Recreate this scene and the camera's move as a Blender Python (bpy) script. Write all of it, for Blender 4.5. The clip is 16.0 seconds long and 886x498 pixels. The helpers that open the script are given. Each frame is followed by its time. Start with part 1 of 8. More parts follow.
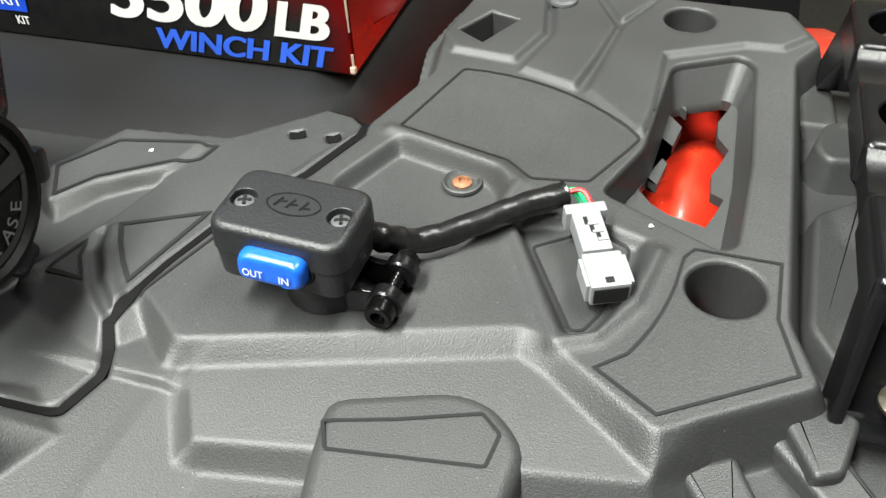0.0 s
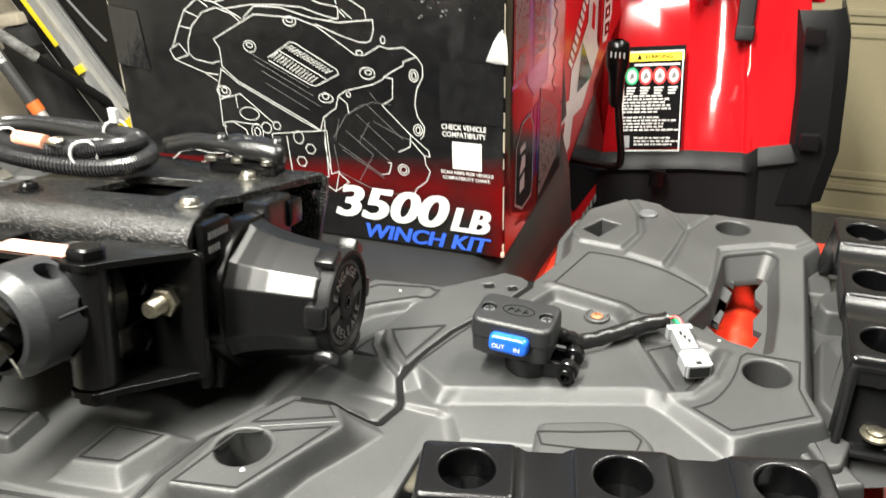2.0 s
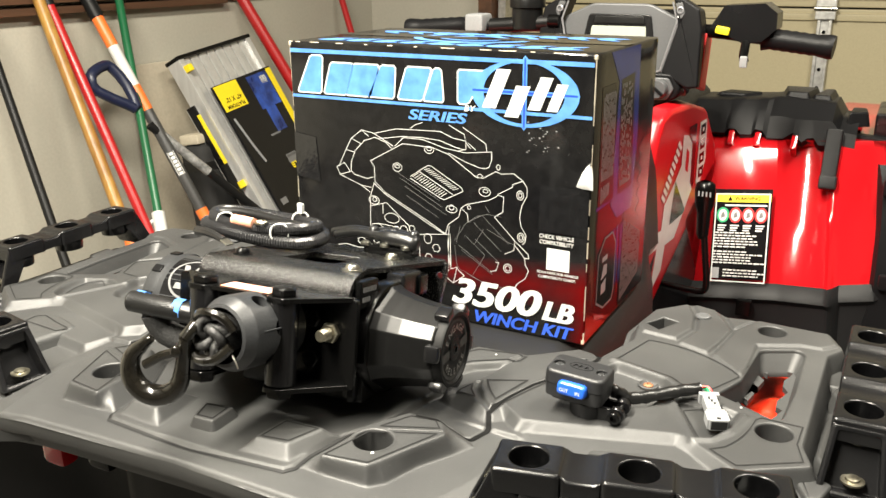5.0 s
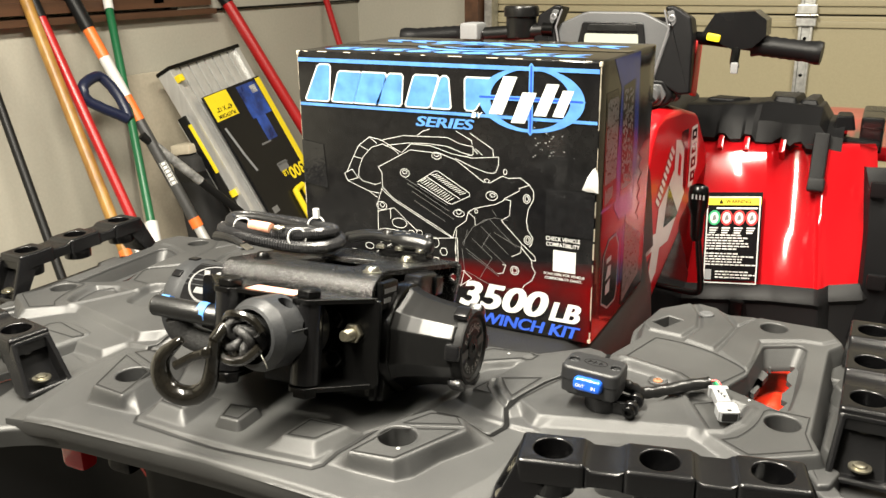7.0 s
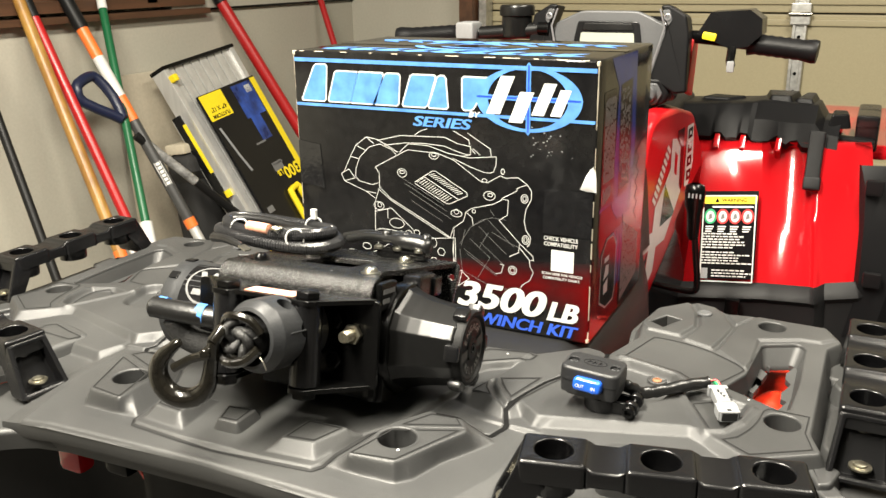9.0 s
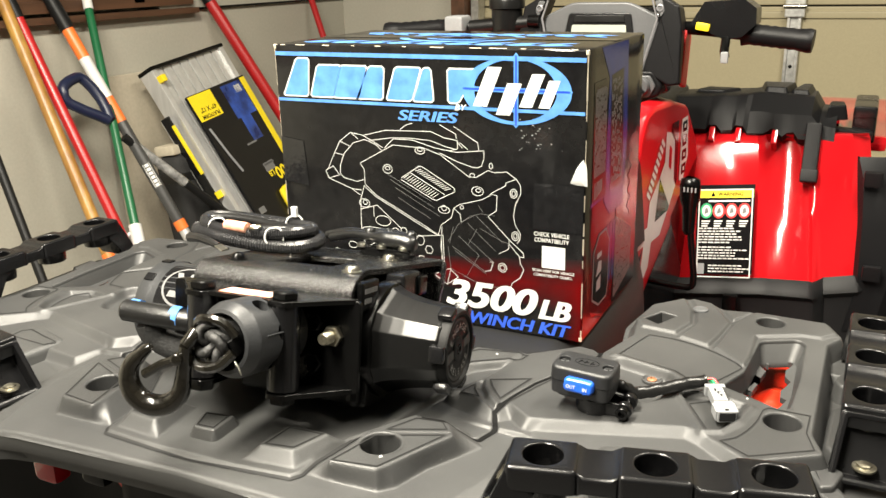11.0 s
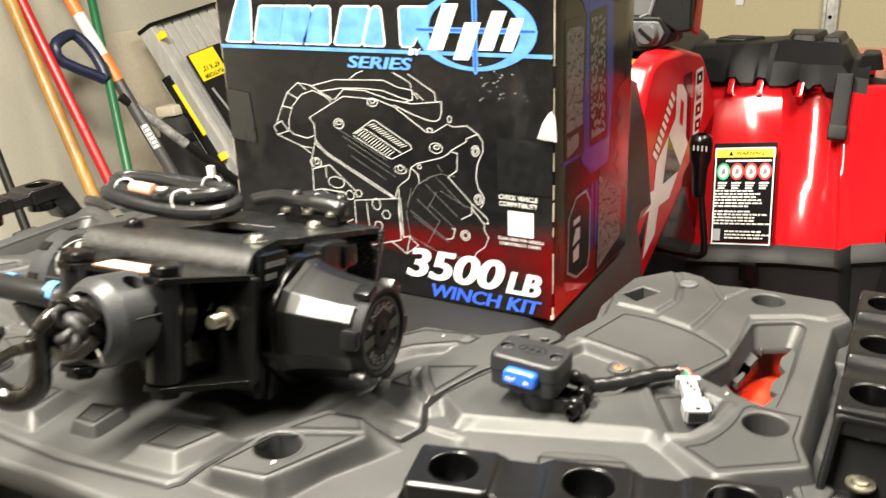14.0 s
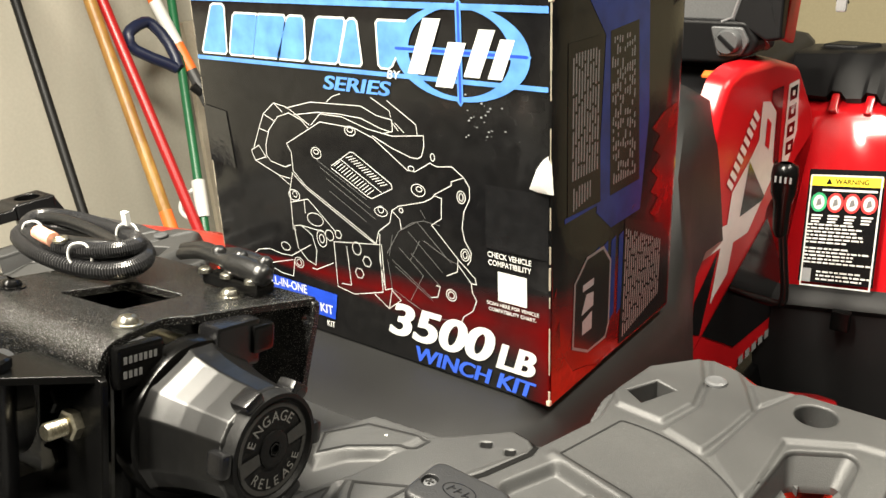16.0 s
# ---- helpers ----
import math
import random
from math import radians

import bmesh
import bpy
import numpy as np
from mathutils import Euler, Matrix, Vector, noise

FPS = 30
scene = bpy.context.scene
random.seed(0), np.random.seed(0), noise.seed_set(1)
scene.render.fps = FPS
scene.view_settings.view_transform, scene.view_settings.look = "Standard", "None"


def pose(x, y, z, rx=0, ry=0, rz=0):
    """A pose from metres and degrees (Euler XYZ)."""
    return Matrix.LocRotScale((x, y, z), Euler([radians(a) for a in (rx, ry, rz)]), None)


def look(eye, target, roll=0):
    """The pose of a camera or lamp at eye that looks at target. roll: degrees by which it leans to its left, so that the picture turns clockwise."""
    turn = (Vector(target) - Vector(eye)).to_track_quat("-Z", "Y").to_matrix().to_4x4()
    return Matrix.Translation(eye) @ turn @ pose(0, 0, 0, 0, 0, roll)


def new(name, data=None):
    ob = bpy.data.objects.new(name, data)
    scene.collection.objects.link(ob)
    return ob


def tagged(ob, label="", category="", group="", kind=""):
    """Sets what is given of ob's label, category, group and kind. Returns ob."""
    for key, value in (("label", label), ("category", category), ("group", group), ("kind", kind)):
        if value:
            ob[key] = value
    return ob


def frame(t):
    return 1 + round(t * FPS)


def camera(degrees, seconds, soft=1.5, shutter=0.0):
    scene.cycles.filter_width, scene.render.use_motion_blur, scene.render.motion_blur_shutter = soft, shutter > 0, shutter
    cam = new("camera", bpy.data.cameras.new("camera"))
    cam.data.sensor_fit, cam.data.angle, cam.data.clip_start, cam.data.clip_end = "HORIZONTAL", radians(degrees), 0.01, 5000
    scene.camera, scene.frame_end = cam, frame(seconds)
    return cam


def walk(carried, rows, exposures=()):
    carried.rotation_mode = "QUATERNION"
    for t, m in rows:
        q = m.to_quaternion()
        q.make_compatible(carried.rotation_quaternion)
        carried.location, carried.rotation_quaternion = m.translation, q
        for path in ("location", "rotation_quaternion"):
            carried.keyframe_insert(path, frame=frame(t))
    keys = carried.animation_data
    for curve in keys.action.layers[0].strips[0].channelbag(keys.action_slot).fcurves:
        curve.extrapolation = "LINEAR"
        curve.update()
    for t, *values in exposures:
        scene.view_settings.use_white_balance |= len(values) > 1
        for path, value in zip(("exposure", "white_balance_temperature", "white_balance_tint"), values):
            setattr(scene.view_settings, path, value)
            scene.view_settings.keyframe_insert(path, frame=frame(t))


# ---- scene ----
cam = camera(54.6, 16.0, soft=1.5, shutter=0.25)
METRES, EYE, TILT, LEAN, TURN = 1.1, 1.2, -42.5, 2.5, 17.0
ROWS = [
    (0.0, 0.0, 0.0, 0.0, 0.0, 0.0, -0.0),
    (0.5, 0.0073, -0.013, -0.0012, 1.51, 1.1, -0.76),
    (1.0, -0.0022, -0.0383, -0.0092, 1.59, 3.98, -1.32),
    (1.5, -0.0416, -0.0984, -0.0528, 0.56, 7.42, -1.79),
    (2.0, -0.0752, -0.2014, -0.0767, 1.16, 14.84, -2.56),
    (2.5, -0.0808, -0.2597, -0.1104, 0.85, 17.42, -2.79),
    (3.0, -0.058, -0.2782, -0.1156, 1.87, 19.16, -3.95),
    (3.5, -0.0249, -0.2914, -0.1194, 6.92, 19.67, -7.83),
    (4.0, -0.0219, -0.3175, -0.1346, 7.73, 21.4, -9.33),
    (6.5, -0.0676, -0.3751, -0.187, 6.17, 23.74, -8.18),
    (7.0, -0.0681, -0.3753, -0.1862, 6.15, 23.78, -8.05),
    (7.5, -0.069, -0.3749, -0.1858, 6.06, 23.73, -7.97),
    (8.0, -0.0696, -0.3766, -0.187, 6.01, 23.78, -7.83),
    (8.5, -0.0712, -0.3775, -0.1864, 6.06, 23.94, -7.77),
    (9.0, -0.072, -0.3742, -0.1848, 5.88, 23.75, -7.71),
    (11.5, -0.0584, -0.3286, -0.1626, 6.33, 23.64, -6.83),
    (12.0, -0.0428, -0.2889, -0.1342, 7.24, 21.97, -7.06),
    (12.5, -0.0373, -0.2879, -0.1429, 7.17, 20.34, -7.2),
    (13.0, -0.0518, -0.3216, -0.172, 7.67, 20.4, -7.71),
    (13.5, -0.0683, -0.3325, -0.1851, 7.21, 20.56, -7.55),
    (14.0, -0.0058, -0.2496, -0.124, 8.56, 20.94, -8.07),
    (14.5, 0.0585, -0.1672, -0.0395, 9.85, 20.05, -8.65),
    (15.0, 0.0693, -0.1519, -0.0209, 11.4, 19.88, -10.3),
    (15.5, 0.0631, -0.1496, -0.013, 14.41, 19.3, -12.49),
    (16.0, 0.0586, -0.1366, -0.0074, 14.95, 18.55, -13.41),
]
walk(cam, [(t, pose(0.384, 0, EYE, TILT, LEAN, TURN) @ pose(METRES * x, METRES * y, METRES * z, 90 + pitch, roll, yaw)) for t, x, y, z, yaw, pitch, roll in ROWS],
     exposures=[(0.0, -0.20, 6150, 5), (0.5, -0.07, 6200, 5), (1.0, -0.04, 6250, 6), (1.5, 0.16, 6350, 7), (2.0, 0.28, 6450, 8), (3.0, 0.42, 6750, 9), (3.5, 0.42, 6850, 9), (6.0, 0.18, 6950, 9), (11.5, 0.20, 7000, 9), (12.5, 0.33, 7000, 9), (13.0, 0.42, 7000, 9), (13.5, 0.44, 7000, 9), (14.2, 0.40, 7000, 9), (14.6, 0.40, 7000, 9), (15.2, 0.30, 7000, 9), (16.0, 0.20, 7000, 9)])

# ---- world and lamps ----
world = bpy.data.worlds.new("world")
scene.world = world
world.use_nodes = True
world.node_tree.nodes["Background"].inputs[0].default_value = (0.9, 0.92, 1.0, 1)
world.node_tree.nodes["Background"].inputs[1].default_value = 0.003


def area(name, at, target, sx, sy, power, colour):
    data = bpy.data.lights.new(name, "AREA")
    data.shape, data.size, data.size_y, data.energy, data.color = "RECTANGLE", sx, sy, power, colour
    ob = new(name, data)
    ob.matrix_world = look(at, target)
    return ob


area("ceiling_lamp_rear", (-0.16, -0.58, 2.50), (-0.16, -0.58, 0), 0.24, 1.70, 184, (1.0, 0.965, 0.88))
area("ceiling_lamp_front", (0.85, 0.75, 2.50), (0.85, 0.75, 0), 0.28, 1.25, 47, (1.0, 0.965, 0.88))
# unseen upward lamps, added to brighten the ceiling for soft reflections
area("ceiling_fill_rear", (-0.16, -0.58, 2.36), (-0.16, -0.58, 3), 0.24, 1.70, 5, (1.0, 0.965, 0.88))
area("ceiling_fill_front", (0.85, 0.75, 2.36), (0.85, 0.75, 3), 0.28, 1.25, 3, (1.0, 0.965, 0.88))


# ---- node materials ----
def material(name, base, rough=0.5, metal=0.0, grain=(400, 0.15, 0.3), second=None, patch=(6, 0.4), coat=0.0, spec=0.5, rough_var=0.1, stretch=(1, 1, 1), speck=None):
    """base colour with large patches towards second and a fine grain that drives tone and bump: grain = (scale, bump strength, tone)."""
    m = bpy.data.materials.new(name)
    m.use_nodes = True
    n, l = m.node_tree.nodes, m.node_tree.links
    b = n["Principled BSDF"]
    tc = n.new("ShaderNodeTexCoord")
    mp = n.new("ShaderNodeMapping")
    mp.inputs["Scale"].default_value = stretch
    l.new(tc.outputs["Object"], mp.inputs["Vector"])
    fine, wide = n.new("ShaderNodeTexNoise"), n.new("ShaderNodeTexNoise")
    for node, scale, detail in ((fine, grain[0], 3), (wide, patch[0], 5)):
        node.inputs["Scale"].default_value, node.inputs["Detail"].default_value = scale, detail
        l.new(mp.outputs[0], node.inputs["Vector"])
    second = second or tuple(min(1, c * 1.35) for c in base)
    mix = n.new("ShaderNodeMix")
    mix.data_type = "RGBA"
    mix.inputs[6].default_value, mix.inputs[7].default_value = (*base, 1), (*second, 1)
    ramp = n.new("ShaderNodeMapRange")
    ramp.inputs[1].default_value, ramp.inputs[2].default_value, ramp.inputs[4].default_value = 0.35, 0.7, patch[1]
    l.new(wide.outputs[0], ramp.inputs[0])
    l.new(ramp.outputs[0], mix.inputs[0])
    tone = n.new("ShaderNodeMix")
    tone.data_type, tone.blend_type = "RGBA", "MULTIPLY"
    tone.inputs[0].default_value = 1
    grey = n.new("ShaderNodeMapRange")
    grey.inputs[1].default_value, grey.inputs[2].default_value = 0.3, 0.7
    grey.inputs[3].default_value, grey.inputs[4].default_value = 1 - grain[2], 1 + grain[2]
    l.new(fine.outputs[0], grey.inputs[0])
    l.new(mix.outputs[2], tone.inputs[6])
    l.new(grey.outputs[0], tone.inputs[7])
    last = tone.outputs[2]
    if speck:
        vor = n.new("ShaderNodeTexVoronoi")
        vor.inputs["Scale"].default_value = speck[0]
        l.new(mp.outputs[0], vor.inputs["Vector"])
        cut = n.new("ShaderNodeMapRange")
        cut.inputs[1].default_value, cut.inputs[2].default_value, cut.inputs[3].default_value, cut.inputs[4].default_value = speck[1], speck[1] * 1.6, 1, 0
        l.new(vor.outputs["Distance"], cut.inputs[0])
        dots = n.new("ShaderNodeMix")
        dots.data_type = "RGBA"
        dots.inputs[7].default_value = (*speck[2], 1)
        l.new(cut.outputs[0], dots.inputs[0])
        l.new(last, dots.inputs[6])
        last = dots.outputs[2]
    l.new(last, b.inputs["Base Color"])
    rr = n.new("ShaderNodeMapRange")
    rr.inputs[3].default_value, rr.inputs[4].default_value = max(0.02, rough - rough_var), min(1, rough + rough_var)
    l.new(wide.outputs[0], rr.inputs[0])
    l.new(rr.outputs[0], b.inputs["Roughness"])
    bump = n.new("ShaderNodeBump")
    bump.inputs["Strength"].default_value, bump.inputs["Distance"].default_value = grain[1], 0.0008
    l.new(fine.outputs[0], bump.inputs["Height"])
    l.new(bump.outputs[0], b.inputs["Normal"])
    b.inputs["Metallic"].default_value, b.inputs["Coat Weight"].default_value = metal, coat
    b.inputs["Coat Roughness"].default_value = 0.06
    b.inputs["Specular IOR Level"].default_value = spec
    return m


RACK = material("moulded_black_plastic", (0.026, 0.0264, 0.0266), 0.50, grain=(1500, 0.28, 0.24), second=(0.043, 0.0434, 0.0424), patch=(9, 0.8), speck=(230, 0.024, (0.26, 0.26, 0.25)), spec=0.66, rough_var=0.10)
# near-black standing in for shade in grooves and recesses; also small black marks
RACKLINE = material("black_mark_and_shade", (0.013, 0.013, 0.013), 0.6, grain=(900, 0.1, 0.1), spec=0.2)
# black of the open joint, and painted shade in the square recesses
JOINT = material("dark_joint_and_shade", (0.004, 0.004, 0.004), 0.7, grain=(900, 0.1, 0.1), spec=0.1)
HOOP = material("satin_black_nylon", (0.0048, 0.0048, 0.0052), 0.25, grain=(900, 0.15, 0.15), patch=(12, 0.5), spec=0.45)
GLOSS = material("polished_black_plastic", (0.004, 0.004, 0.004), 0.30, grain=(300, 0.05, 0.15), patch=(30, 0.5), rough_var=0.05, spec=0.44)
# the pale specks paint glints of the crinkle finish into its colour
COAT = material("crinkle_black_powder_coat", (0.0045, 0.0045, 0.0045), 0.24, grain=(1000, 0.9, 0.3), speck=(850, 0.14, (0.20, 0.195, 0.185)))
SATIN = material("satin_black_steel", (0.002, 0.002, 0.002), 0.23, grain=(700, 0.12, 0.2), spec=0.25)
RUBBER = material("dark_grey_rubber", (0.021, 0.022, 0.0235), 0.40, grain=(600, 0.2, 0.15))
CABLE = material("black_cable_sleeve", (0.008, 0.008, 0.008), 0.3, grain=(400, 0.3, 0.2))
FORGED = material("oiled_forged_steel", (0.006, 0.0053, 0.004), 0.2, metal=0.0, grain=(260, 0.5, 0.3), coat=0.7)
ZINC = material("zinc_plated_steel", (0.46, 0.445, 0.39), 0.28, metal=1.0, grain=(500, 0.2, 0.15))
YZINC = material("yellow_zinc_steel", (0.42, 0.39, 0.30), 0.34, metal=1.0, grain=(500, 0.3, 0.2))
RUST = material("rusty_bolt", (0.22, 0.08, 0.03), 0.6, metal=0.4, grain=(500, 0.6, 0.4), second=(0.40, 0.25, 0.16))
RED = material("glossy_red_plastic", (0.42, 0.006, 0.010), 0.13, grain=(700, 0.02, 0.05), second=(0.46, 0.008, 0.012), coat=0.6, rough_var=0.05)
TANKRED = material("red_tank_plastic", (0.42, 0.006, 0.010), 0.30, grain=(700, 0.02, 0.05), second=(0.46, 0.008, 0.012), coat=0.0, rough_var=0.05, spec=0.4)
ORANGERED = material("bright_red_plastic", (0.74, 0.040, 0.014), 0.3, grain=(120, 0.25, 0.15), second=(0.60, 0.015, 0.010), patch=(30, 0.9), coat=0.3, speck=(150, 0.05, (0.75, 0.25, 0.2)))
BODY = material("grained_black_body_plastic", (0.0055, 0.0055, 0.006), 0.40, grain=(900, 0.3, 0.15), spec=0.15)
GUARD = material("grained_dark_grey_plastic", (0.009, 0.009, 0.0095), 0.48, grain=(900, 0.3, 0.15), spec=0.22)
SEAT = material("black_vinyl", (0.009, 0.009, 0.009), 0.54, grain=(1100, 0.35, 0.25), spec=0.28, patch=(14, 0.7))
BLUE = material("blue_switch_plastic", (0.012, 0.10, 0.55), 0.28, grain=(300, 0.05, 0.08), coat=0.2)
GREY = material("pale_grey_nylon", (0.22, 0.225, 0.23), 0.45, grain=(500, 0.1, 0.08))
WHITE = material("white_print", (0.66, 0.66, 0.64), 0.45, grain=(300, 0.02, 0.02), second=(0.56, 0.56, 0.54), patch=(25, 0.8))
GREYPRINT = material("grey_print", (0.13, 0.13, 0.13), 0.5, grain=(300, 0.02, 0.1))
KNOBPRINT = material("dark_grey_knob_print", (0.036, 0.0355, 0.034), 0.6, grain=(300, 0.05, 0.1), spec=0.15)
KNOBBLACK = material("matt_black_knob", (0.0045, 0.0045, 0.0045), 0.55, grain=(500, 0.2, 0.15), spec=0.2)
KNOBLETTER = material("grey_knob_lettering", (0.13, 0.128, 0.12), 0.45, grain=(300, 0.05, 0.1))
BLACKPRINT = material("black_print", (0.006, 0.006, 0.0065), 0.20, grain=(300, 0.02, 0.1), spec=0.3)
BOXBLUE = material("light_blue_print", (0.07, 0.21, 0.55), 0.32, grain=(60, 0.02, 0.2), second=(0.10, 0.28, 0.64), patch=(40, 0.9))
DEEPBLUE = material("deep_blue_print", (0.012, 0.055, 0.45), 0.32, grain=(60, 0.02, 0.2))
KITBLUE = material("royal_blue_print", (0.030, 0.095, 0.55), 0.35, grain=(60, 0.02, 0.1))
YELLOW = material("yellow_print", (0.75, 0.58, 0.02), 0.45, grain=(300, 0.02, 0.08))
ORANGE = material("orange_paint", (0.75, 0.16, 0.03), 0.4, grain=(300, 0.05, 0.1))
GREENPRINT = material("green_print", (0.01, 0.30, 0.12), 0.45, grain=(300, 0.05, 0.1))
REDPRINT = material("red_print", (0.55, 0.02, 0.02), 0.45, grain=(300, 0.05, 0.1))
PLASTER = material("white_plaster", (0.44, 0.42, 0.355), 0.8, grain=(120, 0.4, 0.04), second=(0.375, 0.358, 0.300), patch=(2.2, 0.7))
DOORPAINT = material("cream_door_paint", (0.390, 0.340, 0.215), 0.5, grain=(200, 0.15, 0.04), second=(0.370, 0.322, 0.203), patch=(1.5, 0.7))
CEILING = material("unseen_ceiling_board", (0.24, 0.235, 0.215), 0.85, grain=(90, 0.3, 0.05))
SHADEWALL = material("dark_unseen_wall", (0.035, 0.0345, 0.033), 0.8, grain=(120, 0.4, 0.05))
CONCRETE = material("garage_concrete", (0.065, 0.063, 0.059), 0.75, grain=(60, 0.5, 0.15), second=(0.095, 0.090, 0.083), patch=(1.2, 0.9))
WOOD = material("brown_stained_wood", (0.045, 0.020, 0.010), 0.6, grain=(40, 0.5, 0.3), second=(0.125, 0.056, 0.026), patch=(3, 0.8), stretch=(1, 0.08, 1))
HANDLEWOOD = material("varnished_ash", (0.38, 0.21, 0.050), 0.38, grain=(80, 0.2, 0.2), second=(0.20, 0.085, 0.02), patch=(9, 0.9), stretch=(1, 1, 0.1))
POLERED = material("red_painted_pole", (0.36, 0.010, 0.012), 0.35, grain=(200, 0.1, 0.1))
POLEGREEN = material("green_painted_pole", (0.006, 0.095, 0.035), 0.35, grain=(200, 0.1, 0.1))
POLEBLACK = material("black_pole", (0.007, 0.007, 0.007), 0.45, grain=(200, 0.1, 0.1), spec=0.2)
POLEGREY = material("grey_fibreglass", (0.045, 0.045, 0.045), 0.4, grain=(200, 0.1, 0.1))
NAVY = material("navy_plastic", (0.008, 0.012, 0.035), 0.4, grain=(200, 0.1, 0.1))
DARKBLUE = material("dark_blue_print", (0.007, 0.020, 0.115), 0.20, grain=(60, 0.02, 0.2), spec=0.3)
ALU = material("brushed_aluminium", (0.60, 0.60, 0.59), 0.42, metal=0.55, grain=(60, 0.2, 0.1), stretch=(1, 1, 0.05))
GALV = material("galvanised_steel", (0.52, 0.52, 0.50), 0.42, metal=0.85, grain=(60, 0.2, 0.2))
PALESLEEVE = material("scuffed_silver_decal", (0.34, 0.34, 0.33), 0.4, grain=(90, 0.2, 0.2), second=(0.08, 0.08, 0.08), patch=(60, 0.9))
SALMON = material("salmon_label", (0.72, 0.30, 0.19), 0.45, grain=(200, 0.02, 0.1), second=(0.80, 0.50, 0.38), patch=(60, 0.9))
BEIGE = material("beige_board", (0.43, 0.385, 0.30), 0.7, grain=(100, 0.2, 0.06))
SLEEVEBLUE = material("mottled_blue_print", (0.006, 0.016, 0.09), 0.3, grain=(60, 0.02, 0.2), second=(0.03, 0.10, 0.48), patch=(16, 1.0))
SCREEN = material("grey_lcd", (0.34, 0.36, 0.31), 0.2, grain=(100, 0.02, 0.04), coat=0.5)
PODGREY = material("graphite_plastic", (0.085, 0.087, 0.09), 0.42, metal=0.2, grain=(500, 0.1, 0.1), spec=0.4)
SILVER = material("silver_grey_plastic", (0.20, 0.20, 0.21), 0.32, grain=(400, 0.1, 0.1), metal=0.3)
TYRE = material("tyre_rubber", (0.02, 0.02, 0.02), 0.8, grain=(80, 0.5, 0.2))
WOVEN = material("grey_black_woven_rope", (0.022, 0.022, 0.022), 0.42, grain=(900, 1.0, 0.6), spec=0.6)
FABRIC = material("black_woven_strap", (0.016, 0.016, 0.016), 0.8, grain=(500, 1.0, 0.5))
SWITCHCASE = material("matt_grey_black_nylon", (0.013, 0.0133, 0.0142), 0.45, grain=(900, 0.3, 0.15), spec=0.5)
TAPE = material("clear_packing_tape", (0.009, 0.009, 0.0095), 0.10, grain=(100, 0.6, 0.2), coat=0.5)


# ---- modelling helpers ----
def part(name, bm, mat, parent=None, label="", smooth=40):
    bmesh.ops.recalc_face_normals(bm, faces=bm.faces)
    me = bpy.data.meshes.new(name)
    bm.to_mesh(me)
    bm.free()
    if mat:
        me.materials.append(mat)
    if smooth:
        me.shade_smooth()
        me.set_sharp_from_angle(angle=radians(smooth))
    ob = new(name, me)
    if 0 < smooth <= 50 and len(me.polygons) > 12:
        flatten = ob.modifiers.new("weighted_normal", "WEIGHTED_NORMAL")
        flatten.keep_sharp = True
    if parent:
        ob.parent = parent
    return tagged(ob, label)


def thing(name, m, label, category, group="", kind=""):
    ob = new(name)
    ob.empty_display_size = 0.05
    ob.matrix_world = m if isinstance(m, Matrix) else pose(*m)
    return tagged(ob, label, category, group, kind)


def setting(name, bm, mat, label, category="", smooth=40):
    return tagged(part(name, bm, mat, None, "", smooth), label, category or name.split("_")[0], "", "structure")


def ccw(poly):
    return list(poly) if sum(a[0] * b[1] - b[0] * a[1] for a, b in zip(poly, list(poly[1:]) + [poly[0]])) > 0 else list(poly)[::-1]


def fillet(poly, r, n=3):
    """Round the corners of a polygon; r may be one radius or a list."""
    out, k = [], len(poly)
    for i in range(k):
        p, a, b = Vector(poly[i]), Vector(poly[i - 1]), Vector(poly[(i + 1) % k])
        ri = r[i] if isinstance(r, (list, tuple)) else r
        u, v = (a - p), (b - p)
        d = min(ri, 0.45 * u.length, 0.45 * v.length)
        if d < 1e-5:
            out.append(tuple(p))
            continue
        s, e = p + u.normalized() * d, p + v.normalized() * d
        for j in range(n + 1):
            f = j / n
            q = s * (1 - f) ** 2 + p * 2 * f * (1 - f) + e * f ** 2
            out.append((q.x, q.y))
    return out


def inset(poly, d):
    """Move every side of a ccw polygon inward by d."""
    out, k = [], len(poly)
    for i in range(k):
        p, a, b = Vector(poly[i]), Vector(poly[i - 1]), Vector(poly[(i + 1) % k])
        u, v = (p - a).normalized(), (b - p).normalized()
        n1, n2 = Vector((-u.y, u.x)), Vector((-v.y, v.x))
        m = n1 + n2
        m = m / max(0.35, m.length_squared / 2) if m.length > 1e-6 else n1
        out.append((p.x + m.x * d, p.y + m.y * d))
    return out


def circle(x, y, r, n=20, a0=0.0):
    return [(x + r * math.cos(a0 + 2 * math.pi * i / n), y + r * math.sin(a0 + 2 * math.pi * i / n)) for i in range(n)]


def arc(x, y, r, a, b, n=10):
    return [(x + r * math.cos(radians(a + (b - a) * i / n)), y + r * math.sin(radians(a + (b - a) * i / n))) for i in range(n + 1)]


